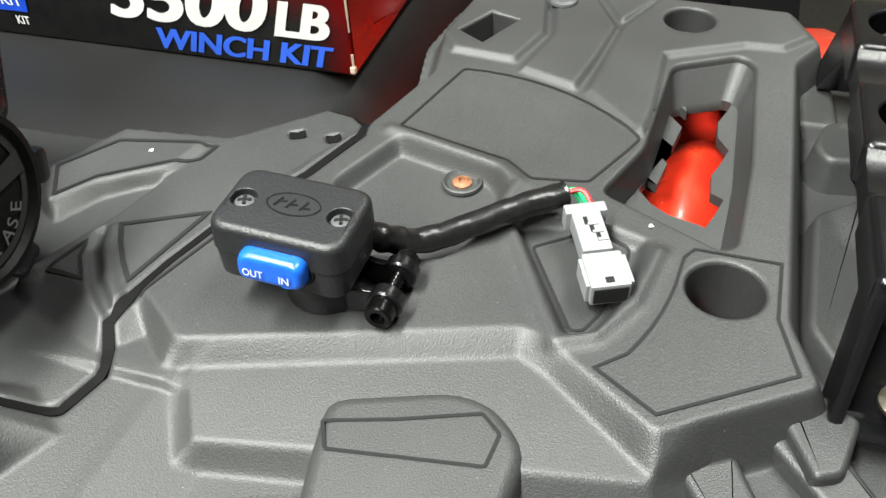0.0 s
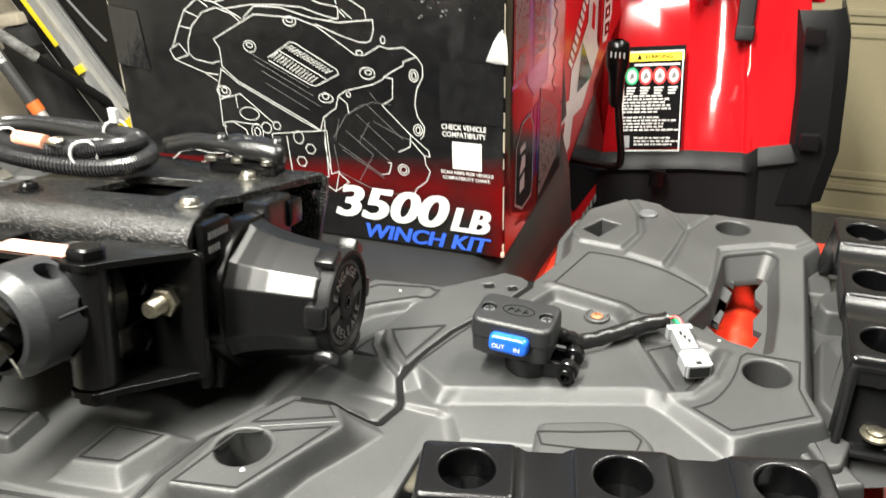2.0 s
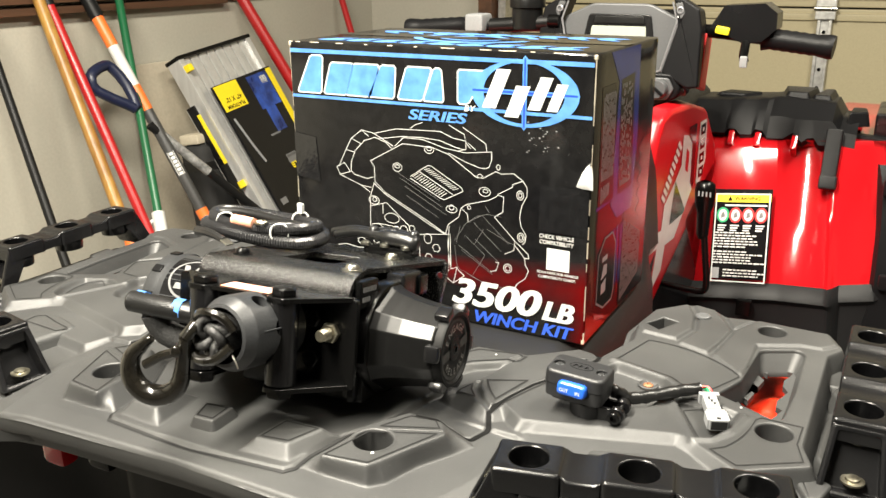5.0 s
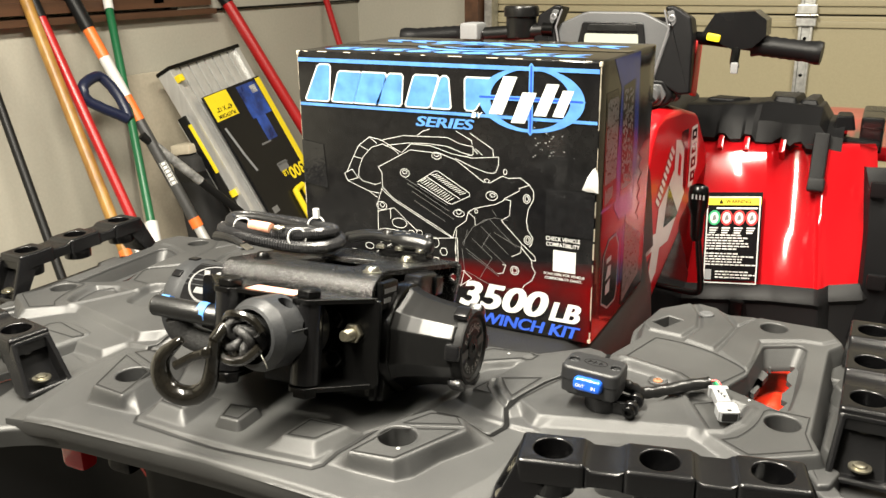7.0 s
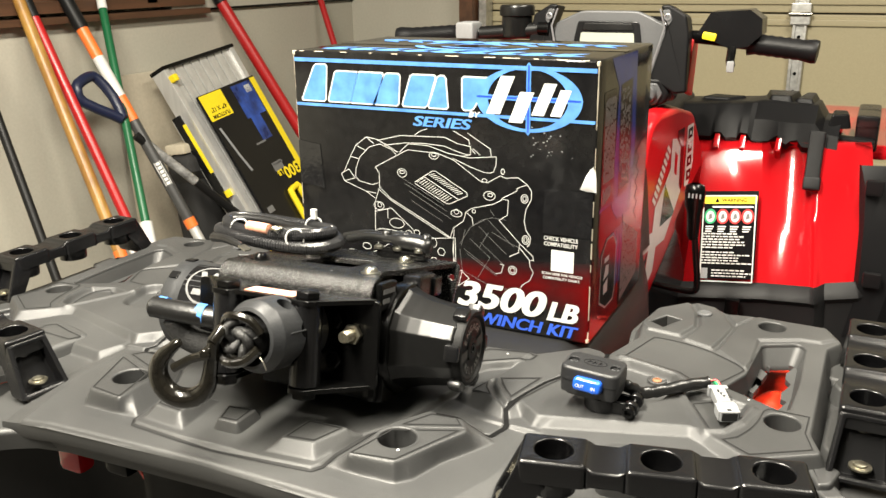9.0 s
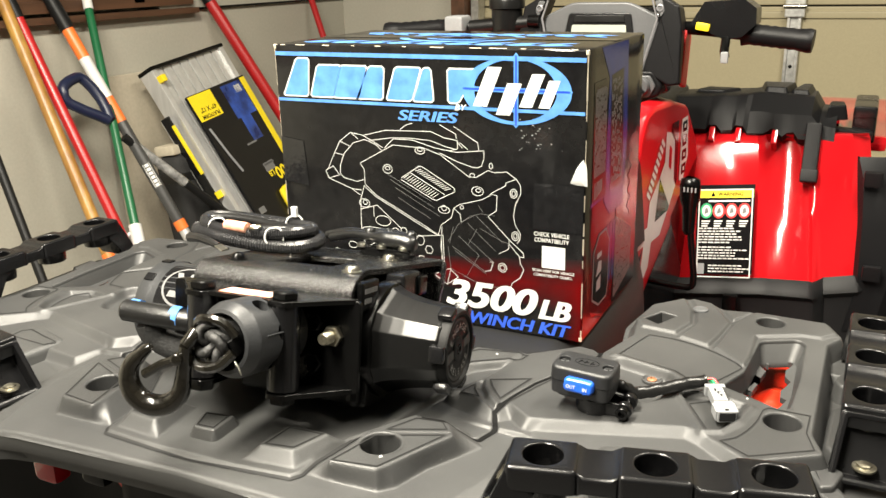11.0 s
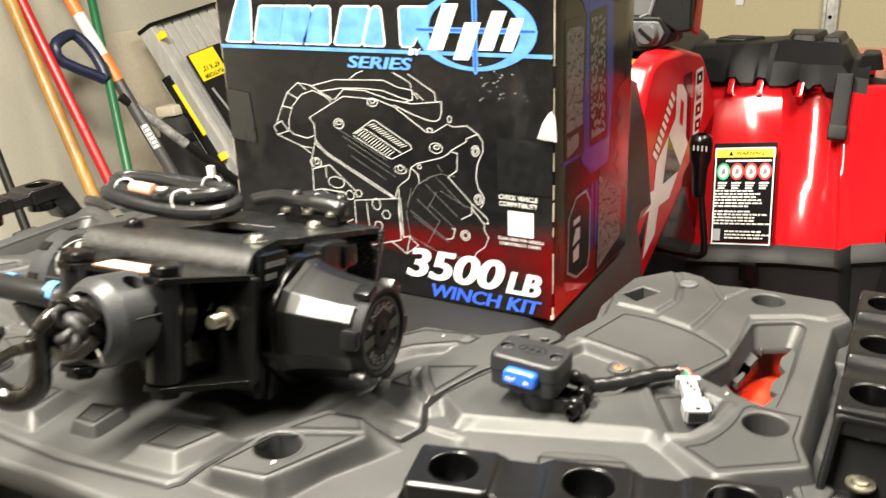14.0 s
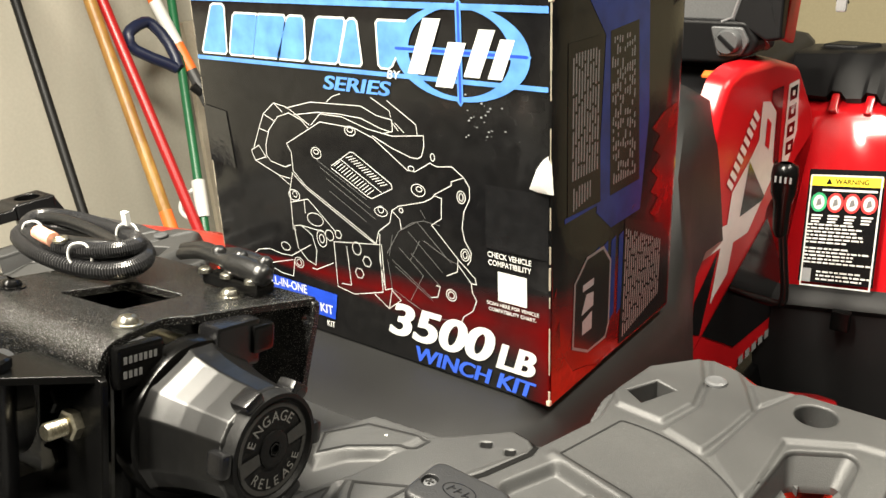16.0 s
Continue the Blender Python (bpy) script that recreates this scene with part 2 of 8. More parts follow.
def prism(bm, poly, z0, z1, bev=0.002, slope=0.0, holes=(), hole_bev=0.0015, hole_slope=0.0, steps=3, m=None, bottom=True):
    """A plate over a plan polygon, with a rounded top edge, flared sides (slope: run at the foot) and through holes."""
    made = []
    poly = ccw(poly)
    bev = min(bev, abs(z1 - z0) * 0.8) if bev else 0

    def ring(loop, z):
        vs = [bm.verts.new((x, y, z)) for x, y in loop]
        made.extend(vs)
        return vs

    def band(a, b):
        for i in range(len(a)):
            j = (i + 1) % len(a)
            bm.faces.new((a[i], a[j], b[j], b[i]))

    def side(loop, sign, sl, bv):
        rings = [ring(inset(loop, -sign * sl), z0), ring(loop, z1 - bv)]
        for s in range(1, steps + 1) if bv else ():
            a = s / steps * math.pi / 2
            rings.append(ring(inset(loop, sign * bv * (1 - math.cos(a))), z1 - bv + bv * math.sin(a)))
        for a, b in zip(rings, rings[1:]):
            band(a, b)
        return rings[0], rings[-1]

    lo, hi = side(poly, 1, slope, bev)
    if not holes:
        bm.faces.new(hi)
        if bottom:
            bm.faces.new(lo[::-1])
    else:
        tops, lows = [hi], [lo]
        for h in holes:
            a, b = side(ccw(h), -1, hole_slope, hole_bev)
            lows.append(a)
            tops.append(b)
        for group in (tops, lows) if bottom else (tops,):
            edges = []
            for loop in group:
                for i in range(len(loop)):
                    edges.append(bm.edges.get((loop[i], loop[(i + 1) % len(loop)])))
            bmesh.ops.triangle_fill(bm, use_beauty=True, use_dissolve=False, edges=edges)
    if m is not None:
        bmesh.ops.transform(bm, matrix=m, verts=made)
    return bm


def rbox(bm, sx, sy, sz, bev=0.002, m=None, seg=2):
    """A box about the origin with rounded edges."""
    b2 = bmesh.new()
    bmesh.ops.create_cube(b2, size=1, matrix=Matrix.Diagonal((sx, sy, sz, 1)))
    if bev:
        bmesh.ops.bevel(b2, geom=b2.edges[:] + b2.verts[:], offset=bev, segments=seg, profile=0.6, affect="EDGES")
    return merge(bm, b2, m)


def merge(bm, other, m=None):
    if m is not None:
        bmesh.ops.transform(other, matrix=m, verts=other.verts)
    table = {v: bm.verts.new(v.co) for v in other.verts}
    for f in other.faces:
        bm.faces.new([table[v] for v in f.verts])
    other.free()
    return bm


def lathe(bm, profile, seg=24, m=None, cap=True, phase=0.0):
    """Turn (radius, height) pairs round z."""
    b2 = bmesh.new()
    rings = [[b2.verts.new((r * math.cos(phase + 2 * math.pi * i / seg), r * math.sin(phase + 2 * math.pi * i / seg), z)) for i in range(seg)] for r, z in profile]
    for a, b in zip(rings, rings[1:]):
        for i in range(seg):
            b2.faces.new((a[i], a[(i + 1) % seg], b[(i + 1) % seg], b[i]))
    if cap:
        b2.faces.new(rings[0][::-1])
        b2.faces.new(rings[-1])
    return merge(bm, b2, m)


def smooth_line(pts, n=6, closed=False):
    """Catmull-Rom points through pts."""
    p = [Vector(q) for q in pts]
    k, out = len(p), []
    for i in range(k if closed else k - 1):
        a, b, c, d = (p[(i - 1) % k], p[i], p[(i + 1) % k], p[(i + 2) % k]) if closed else (p[max(i - 1, 0)], p[i], p[i + 1], p[min(i + 2, k - 1)])
        for j in range(n):
            t = j / n
            out.append(0.5 * (2 * b + (c - a) * t + (2 * a - 5 * b + 4 * c - d) * t * t + (3 * b - a - 3 * c + d) * t ** 3))
    return out if closed else out + [p[-1]]


def tube(bm, pts, r, n=8, closed=False, m=None):
    """A round tube along pts; r is a radius or a function of 0..1 along it."""
    b2, pts = bmesh.new(), [Vector(q) for q in pts]
    k, rings, up = len(pts), [], None
    for i, p in enumerate(pts):
        a, b = (pts[i - 1], pts[(i + 1) % k]) if closed else (pts[max(i - 1, 0)], pts[min(i + 1, k - 1)])
        d = (b - a).normalized()
        if up is None:
            up = d.orthogonal().normalized()
        up = (up - d * up.dot(d)).normalized()
        w = d.cross(up)
        rr = r(i / max(1, k - 1)) if callable(r) else r
        rings.append([b2.verts.new(p + (up * math.cos(2 * math.pi * j / n) + w * math.sin(2 * math.pi * j / n)) * rr) for j in range(n)])
    for a, b in zip(rings, rings[1:] + (rings[:1] if closed else [])):
        for j in range(n):
            b2.faces.new((a[j], a[(j + 1) % n], b[(j + 1) % n], b[j]))
    if not closed:
        b2.faces.new(rings[0][::-1])
        b2.faces.new(rings[-1])
    return merge(bm, b2, m)


def ribbon(bm, pts, width, closed=False, m=None, lift=0.0):
    """A flat line of even width along 2D pts, in the plane z = lift."""
    p = [Vector((q[0], q[1])) for q in pts]
    k, b2, left, right = len(p), bmesh.new(), [], []
    for i in range(k):
        a, b = (p[i - 1], p[(i + 1) % k]) if closed else (p[max(i - 1, 0)], p[min(i + 1, k - 1)])
        u = (p[i] - a).normalized() if (p[i] - a).length > 1e-7 else (b - p[i]).normalized()
        v = (b - p[i]).normalized() if (b - p[i]).length > 1e-7 else u
        n = Vector((-u.y - v.y, u.x + v.x))
        n = n / max(0.5, n.length_squared / 2) if n.length > 1e-6 else Vector((-u.y, u.x))
        left.append(b2.verts.new((p[i].x + n.x * width / 2, p[i].y + n.y * width / 2, lift)))
        right.append(b2.verts.new((p[i].x - n.x * width / 2, p[i].y - n.y * width / 2, lift)))
    for i in range(k if closed else k - 1):
        j = (i + 1) % k
        b2.faces.new((right[i], right[j], left[j], left[i]))
    return merge(bm, b2, m)


def flat(bm, poly, m=None, lift=0.0):
    vs = [bm.verts.new((x, y, lift)) for x, y in ccw(poly)]
    bm.faces.new(vs)
    if m is not None:
        bmesh.ops.transform(bm, matrix=m, verts=vs)
    return bm


def lettering(words, size, width=None, m=None, shear=0.0, bold=0.0, depth=0.0, height=None):
    """The words as a flat mesh: origin at the left foot; fitted to a width and a height where given."""
    cu = bpy.data.curves.new("lettering", "FONT")
    cu.body, cu.size, cu.shear, cu.offset, cu.extrude, cu.resolution_u = words, size, shear, bold * size, depth, 5
    ob = bpy.data.objects.new("lettering", cu)
    scene.collection.objects.link(ob)
    me = bpy.data.meshes.new_from_object(ob.evaluated_get(bpy.context.evaluated_depsgraph_get()))
    bm = bmesh.new()
    bm.from_mesh(me)
    bpy.data.objects.remove(ob)
    bpy.data.meshes.remove(me)
    xs, ys = [v.co.x for v in bm.verts], [v.co.y for v in bm.verts]
    sx = width / (max(xs) - min(xs)) if width else 1
    sy = height / (max(ys) - min(ys)) if height else (sx if width else 1)
    bmesh.ops.transform(bm, matrix=Matrix.Diagonal((sx, sy, 1, 1)) @ Matrix.Translation((-min(xs), -min(ys) if height else 0, 0)), verts=bm.verts)
    if m is not None:
        bmesh.ops.transform(bm, matrix=m, verts=bm.verts)
    return bm


def quilt(bm, rows, closed=False, thick=0.0):
    """A skin over rows of points; every row has as many points."""
    grid = [[bm.verts.new(p) for p in row] for row in rows]
    for a, b in zip(grid, grid[1:]):
        for i in range(len(a) if closed else len(a) - 1):
            j = (i + 1) % len(a)
            bm.faces.new((a[i], a[j], b[j], b[i]))
    if thick:
        bmesh.ops.recalc_face_normals(bm, faces=bm.faces)
        bmesh.ops.solidify(bm, geom=bm.faces[:], thickness=thick)
    return bm


def pierced(ob, drill):
    """Cut the closed bodies in drill out of a part."""
    bmesh.ops.recalc_face_normals(drill, faces=drill.faces)
    me = bpy.data.meshes.new("drill")
    drill.to_mesh(me)
    drill.free()
    tool = new("drill", me)
    tool.parent = ob.parent
    cut = ob.modifiers.new("cut", "BOOLEAN")
    cut.object, cut.operation, cut.solver = tool, "DIFFERENCE", "EXACT"
    bpy.context.view_layer.update()
    ob.data = bpy.data.meshes.new_from_object(ob.evaluated_get(bpy.context.evaluated_depsgraph_get()))
    ob.modifiers.clear()
    bpy.data.objects.remove(tool)


def hexhead(bm, r, hgt, m):
    lathe(bm, [(r * 0.98, 0), (r, hgt * 0.1), (r, hgt * 0.8), (r * 0.85, hgt)], 6, m)
    return bm
# ---- the rear rack of the quad: x across, y towards the handlebar ----
TOP, BASE = 0.975, 0.950
rack = thing("rear_rack", (0, 0, 0), "grey-black moulded plastic cargo rack with raised panels and tie-down holes", "cargo rack")


HOLE1, HOLE2, HOLEC = (0.4085, 0.237), (0.378, 0.4335), (0.1415, 0.070)
slot_top = fillet([(0.374, 0.389), (0.406, 0.406), (0.4135, 0.398), (0.4145, 0.315), (0.4115, 0.262), (0.406, 0.2575), (0.356, 0.282), (0.3695, 0.317)], [0.006, 0.005, 0.006, 0.004, 0.004, 0.004, 0.005, 0.004])
rect = [(0.262, 0.397), (0.274, 0.420), (0.290, 0.414), (0.277, 0.387)]
hollow = fillet([(0.260, 0.301), (0.311, 0.287), (0.319, 0.277), (0.312, 0.238), (0.303, 0.226), (0.270, 0.222), (0.243, 0.262)], 0.006)
wedge = fillet([(0.323, 0.258), (0.3565, 0.199)] + arc(0.28, 0.25, 0.0985, -28, 4, 8) + [(0.350, 0.266)], [0.003, 0.004] + [0] * 9 + [0.004])
plate = [(0.224, 0.164), (0.342, 0.201), (0.356, 0.194), (0.392, 0.168), (0.441, 0.199), (0.431, 0.226), (0.432, 0.405), (0.444, 0.426), (0.430, 0.456), (0.364, 0.459), (0.330, 0.456),
         (0.317, 0.468), (0.290, 0.473), (0.259, 0.440), (0.253, 0.402), (0.260, 0.359), (0.243, 0.303), (0.208, 0.226), (0.198, 0.184)]
SEAM = [(0.150, 0.120), (0.180, 0.1235), (0.195, 0.1310), (0.2005, 0.1510), (0.1932, 0.1668), (0.1945, 0.1775), (0.2000, 0.2000), (0.2085, 0.2250), (0.2310, 0.2650), (0.2430, 0.2980), (0.2420, 0.3080), (0.2345, 0.3140), (0.2220, 0.3165)]
lid = [(-0.02, 0.011), (0.050, 0.014), (0.094, 0.019), (0.0995, 0.027), (0.0995, 0.047), (0.107, 0.081), (0.128, 0.118), (0.140, 0.19), (0.110, 0.24), (-0.02, 0.245)]


def edge_distance(poly, X, Y):
    """Distance to the outline of a polygon, and whether each point lies inside."""
    best, inside = np.full(X.shape, 9.0), np.zeros(X.shape, bool)
    for (ax, ay), (bx, by) in zip(poly, list(poly[1:]) + [poly[0]]):
        dx, dy = bx - ax, by - ay
        f = np.clip(((X - ax) * dx + (Y - ay) * dy) / max(dx * dx + dy * dy, 1e-12), 0, 1)
        best = np.minimum(best, np.hypot(X - ax - f * dx, Y - ay - f * dy))
        if abs(dy) > 1e-9:
            inside ^= ((ay > Y) != (by > Y)) & (X < dx * (Y - ay) / dy + ax)
    return best, inside


STEP = 0.001
GX_, GY_ = np.meshgrid(np.arange(0.0055, 0.5106, STEP), np.arange(-0.0045, 0.4881, STEP))
Zf = np.interp(GY_, [-0.01, 0.02, 0.155, 0.19, 0.30], [0.967, 0.9685, 0.9675, 0.964, 0.9615])


def mould(z, top, foot):
    """Raise or sink the skin to z over the polygon top, with a straight slope out to the polygon foot."""
    global Zf
    d1, in1 = edge_distance(top, GX_, GY_)
    d0, in0 = edge_distance(foot, GX_, GY_)
    w = np.where(in1, 1.0, np.where(in0, d0 / np.maximum(d0 + d1, 1e-9), 0.0))
    Zf = Zf * (1 - w) + (z(GX_, GY_) if callable(z) else z) * w


def swell(z, poly, slope):
    poly = ccw(poly)
    mould(z, poly, inset(poly, -slope))


def sink(z, poly, slope):
    poly = ccw(poly)
    mould(z, inset(poly, slope), poly)


# outer corner: the deck falls to the shelf under the grab bars
deck_edge = [(-0.05, -0.02), (0.192, -0.02), (0.197, 0.010), (0.221, 0.086), (0.224, 0.150), (0.260, 0.60), (-0.05, 0.60)]
d_, in_ = edge_distance(deck_edge, GX_, GY_)
Zf = np.where(in_, Zf - 0.0035 * np.clip((GX_ - 0.165) / 0.05, 0, 1) * (GY_ < 0.15), Zf - 0.0035 * (GY_ < 0.15) - np.clip(d_ / 0.026, 0, 1) * np.where(GY_ < 0.15, 0.0095, 0.013))
# hole blocks, lid and its raised squares
mould(lambda x, y: 0.9835 - 0.02 * (y - 0.03), fillet([(0.118, 0.032), (0.157, 0.038), (0.186, 0.104), (0.170, 0.124), (0.144, 0.121), (0.126, 0.088)], 0.003), [(0.100, 0.031), (0.159, 0.0325), (0.169, 0.043), (0.177, 0.073), (0.202, 0.122), (0.182, 0.136), (0.134, 0.129), (0.108, 0.085)])
mould(0.9715, inset(ccw(lid), 0.003), ccw(lid))
mould(0.9810, fillet([(0.056, 0.034), (0.060, 0.067), (0.096, 0.069), (0.085, 0.038)], 0.002), [(0.046, 0.024), (0.091, 0.029), (0.106, 0.078), (0.052, 0.077)])
# shelf between the lid and the wing, with a raised step
mould(0.9695, [(0.132, 0.192), (0.150, 0.196), (0.166, 0.214), (0.173, 0.246), (0.187, 0.290), (0.128, 0.285), (0.106, 0.246)], [(0.127, 0.188), (0.151, 0.191), (0.169, 0.212), (0.176, 0.246), (0.190, 0.291), (0.124, 0.290), (0.100, 0.246)])
mould(0.9762, [(0.117, 0.241), (0.1355, 0.2675), (0.184, 0.277), (0.181, 0.2615), (0.143, 0.2360), (0.130, 0.2195)], [(0.110, 0.242), (0.132, 0.273), (0.187, 0.282), (0.1845, 0.2610), (0.171, 0.2485), (0.158, 0.2410), (0.147, 0.2320), (0.136, 0.2120), (0.122, 0.2210)])
# wing beside the lid, and the slope down to its foot
mould(0.9738, [(0.1447, 0.1800), (0.1537, 0.1866), (0.1710, 0.1810), (0.1800, 0.1742)] + SEAM[4:] + [(0.1870, 0.2850), (0.1789, 0.2775), (0.1633, 0.2202)], [(0.1400, 0.1760), (0.1545, 0.1690), (0.1700, 0.1640), (0.1950, 0.1560), (0.210, 0.172), (0.216, 0.226), (0.248, 0.296), (0.247, 0.312), (0.237, 0.319), (0.222, 0.3215), (0.1850, 0.2870), (0.1760, 0.2785), (0.1605, 0.2210)])
# stepped ledge, then the side panel
mould(lambda x, y: 0.9655 + 0.10 * (y - 0.15 - 0.15 * (x - 0.28)), [(0.245, 0.133), (0.282, 0.1395), (0.354, 0.150), (0.392, 0.156), (0.40, 0.17), (0.36, 0.21), (0.240, 0.170), (0.231, 0.157)], [(0.240, 0.1255), (0.280, 0.1320), (0.356, 0.1425), (0.397, 0.148), (0.413, 0.170), (0.36, 0.220), (0.230, 0.175), (0.2235, 0.153)])
mould(TOP, fillet(plate, 0.004), [(0.2205, 0.1555), (0.342, 0.1915), (0.354, 0.1860), (0.393, 0.1575), (0.453, 0.196), (0.440, 0.230), (0.440, 0.402), (0.453, 0.426), (0.436, 0.464), (0.364, 0.466), (0.334, 0.464), (0.319, 0.476), (0.287, 0.482), (0.252, 0.443), (0.246, 0.402), (0.252, 0.359), (0.2405, 0.303), (0.2050, 0.226), (0.193, 0.182)])
# front panels round the square hole, the screw and the round hole
swell(TOP + 0.0030, [(0.2555, 0.392), (0.2615, 0.437), (0.287, 0.466), (0.2985, 0.440), (0.3045, 0.405), (0.2960, 0.376), (0.2640, 0.380)], 0.003)
swell(TOP + 0.0030, [(0.3035, 0.368), (0.3125, 0.405), (0.3045, 0.448), (0.296, 0.4685), (0.316, 0.463), (0.328, 0.443), (0.3405, 0.418), (0.3355, 0.385), (0.3300, 0.358)], 0.003)
swell(TOP + 0.0025, [(0.3385, 0.3555), (0.3660, 0.3275), (0.3680, 0.345), (0.3680, 0.397), (0.4070, 0.4160), (0.425, 0.4165), (0.437, 0.430), (0.427, 0.4525), (0.362, 0.4555), (0.346, 0.420)], 0.003)
swell(TOP + 0.0025, [(0.332, 0.450), (0.3435, 0.428), (0.358, 0.4545)], 0.002)
# recesses with a raised lip
for line_, high in (([(0.256, 0.3045), (0.285, 0.2965), (0.311, 0.289), (0.3215, 0.280), (0.3185, 0.262)], 0.0022), ([(0.321, 0.259), (0.330, 0.242), (0.3445, 0.214), (0.3545, 0.1965), (0.366, 0.202), (0.377, 0.221), (0.383, 0.250)], 0.0024)):
    d_, in_ = edge_distance(line_ + line_[-2:0:-1], GX_, GY_)
    Zf = Zf + high * np.exp(-(d_ / 0.0034) ** 2)
sink(0.9672, hollow, 0.0045)
sink(0.9700, wedge, 0.0035)


# curved band and square recesses of the wing, and the open joint beside it
mould(0.9718, [(0.1615, 0.2095), (0.1640, 0.1985), (0.1770, 0.1820), (0.1920, 0.1680), (0.1925, 0.1705), (0.1795, 0.1835), (0.1672, 0.1992), (0.1632, 0.2115)], [(0.1600, 0.2090), (0.1625, 0.1975), (0.1755, 0.1810), (0.1925, 0.1650), (0.1940, 0.1715), (0.1810, 0.1845), (0.1690, 0.2002), (0.1645, 0.2130)])
mould(0.9750, [(0.1652, 0.2130), (0.1695, 0.2010), (0.1812, 0.1850), (0.1935, 0.1725), (0.1945, 0.1765), (0.1868, 0.1828), (0.1728, 0.2005), (0.1672, 0.2145)], [(0.1640, 0.2130), (0.1684, 0.2000), (0.1804, 0.1840), (0.1938, 0.1710), (0.1955, 0.1775), (0.1882, 0.1840), (0.1742, 0.2012), (0.1685, 0.2160)])
squares = [[(0.2090, 0.2925), (0.2155, 0.2960), (0.2190, 0.2910), (0.2125, 0.2880)], [(0.2270, 0.2940), (0.2330, 0.2970), (0.2360, 0.2920), (0.2300, 0.2890)]]
for poly in squares:
    sink(0.9705, poly, 0.0008)
joint, _ = edge_distance(SEAM + SEAM[-2:0:-1], GX_, GY_)
Zf = Zf - 0.0045 * np.clip(1 - joint / 0.0026, 0, 1)


def blur(a, k):
    for axis in (0, 1):
        for _ in range(k):
            p = np.pad(a, [(1, 1) if i == axis else (0, 0) for i in (0, 1)], mode="edge")
            a = (p[:-2] + 2 * p[1:-1] + p[2:]) / 4 if axis == 0 else (p[:, :-2] + 2 * p[:, 1:-1] + p[:, 2:]) / 4
    return a


Zf = blur(Zf, 1)
# rounded rear rim
rim = GY_ - np.interp(GX_, [0.0, 0.05, 0.10, 0.15, 0.21], [-0.0045, -0.0040, -0.0030, -0.0030, -0.0045])
Zf = Zf - np.where(rim < 0.004, 0.004 * (1 - np.sqrt(np.clip(1 - (1 - np.clip(rim / 0.004, 0, 1)) ** 2, 0, 1))), 0) * (GX_ < 0.32)
field_edge = [(-0.1, -0.1), (0.215, -0.1), (0.245, 0.07), (0.252, 0.116), (0.279, 0.126), (0.356, 0.136), (0.402, 0.142), (0.425, 0.158), (0.485, 0.185), (0.505, 0.22), (0.505, 0.42), (0.444, 0.468), (0.335, 0.470), (0.318, 0.482), (0.284, 0.488), (0.243, 0.447), (0.237, 0.402), (0.243, 0.362), (0.236, 0.330), (0.226, 0.326), (0.180, 0.292), (0.10, 0.285), (-0.1, 0.280)]
openings = [(slot_top, TOP), (circle(*HOLE1, 0.0142, 36), TOP), (circle(*HOLE2, 0.0132, 36), TOP + 0.0025), (circle(*HOLEC, 0.0152, 36), 0.9830), (rect, TOP + 0.0030)]
d_, keep = edge_distance(field_edge, GX_, GY_)
Zf = Zf - 0.035 * np.clip(1 - d_ / 0.0045, 0, 1) * (GY_ > 0.2)
for poly, z in openings:
    d_, in_ = edge_distance(poly, GX_, GY_)
    keep &= ~in_ & (d_ > 0.0008)
LEFT = Matrix(((-1, 0, 0, 0.011), (-0.075, 1, 0, 0.0004), (0, 0, 1, 0), (0, 0, 0, 1)))


def both(name, build, mat, parent, label=""):
    """A part on the right half, and its mirror image on the left."""
    made = []
    for flip in (False, True):
        bm = build(bmesh.new())
        if flip:
            bmesh.ops.transform(bm, matrix=LEFT, verts=bm.verts)
            bmesh.ops.reverse_faces(bm, faces=bm.faces)
        made.append(part(name, bm, mat, parent, label))
    return made


def skin(flip):
    """The moulded skin of one half as a fine net."""
    ny, nx = GX_.shape
    index = np.arange(ny * nx).reshape(ny, nx)
    quads = np.stack([index[:-1, :-1], index[:-1, 1:], index[1:, 1:], index[1:, :-1]], -1)
    full = keep[:-1, :-1] & keep[:-1, 1:] & keep[1:, 1:] & keep[1:, :-1]
    quads = quads[full]
    used, quads = np.unique(quads, return_inverse=True)
    quads = quads.reshape(-1, 4)
    co = np.stack([GX_.ravel()[used], GY_.ravel()[used], Zf.ravel()[used]], -1)
    if flip:
        co = np.stack([0.011 - co[:, 0], co[:, 1] - 0.075 * co[:, 0] + 0.0004, co[:, 2]], -1)
        quads = quads[:, ::-1]
    me = bpy.data.meshes.new("deck")
    me.from_pydata(co.tolist(), [], quads.tolist())
    me.materials.append(RACK)
    me.shade_smooth()
    ob = new("deck", me)
    ob.parent = rack
    return tagged(ob, "moulded grey-black plastic deck with raised panels")


skin(False)
skin(True)


def mouth(bm, poly, z, deep):
    """A rounded lip round an opening, and its walls."""
    poly = ccw(poly)
    return quilt(bm, [[(x, y, z + h) for x, y in inset(poly, k)] for k, h in ((-0.0030, 0.0001), (-0.0014, 0.0002), (-0.0004, -0.0004), (0.0002, -0.0018), (0.0003, -deep))], closed=True)


for poly, z in openings[1:]:
    both("hole_lip", lambda bm, poly=poly, z=z: mouth(bm, poly, z, 0.034), RACK, rack)
both("slot_lip", lambda bm: mouth(bm, slot_top, TOP, 0.004), RACK, rack)
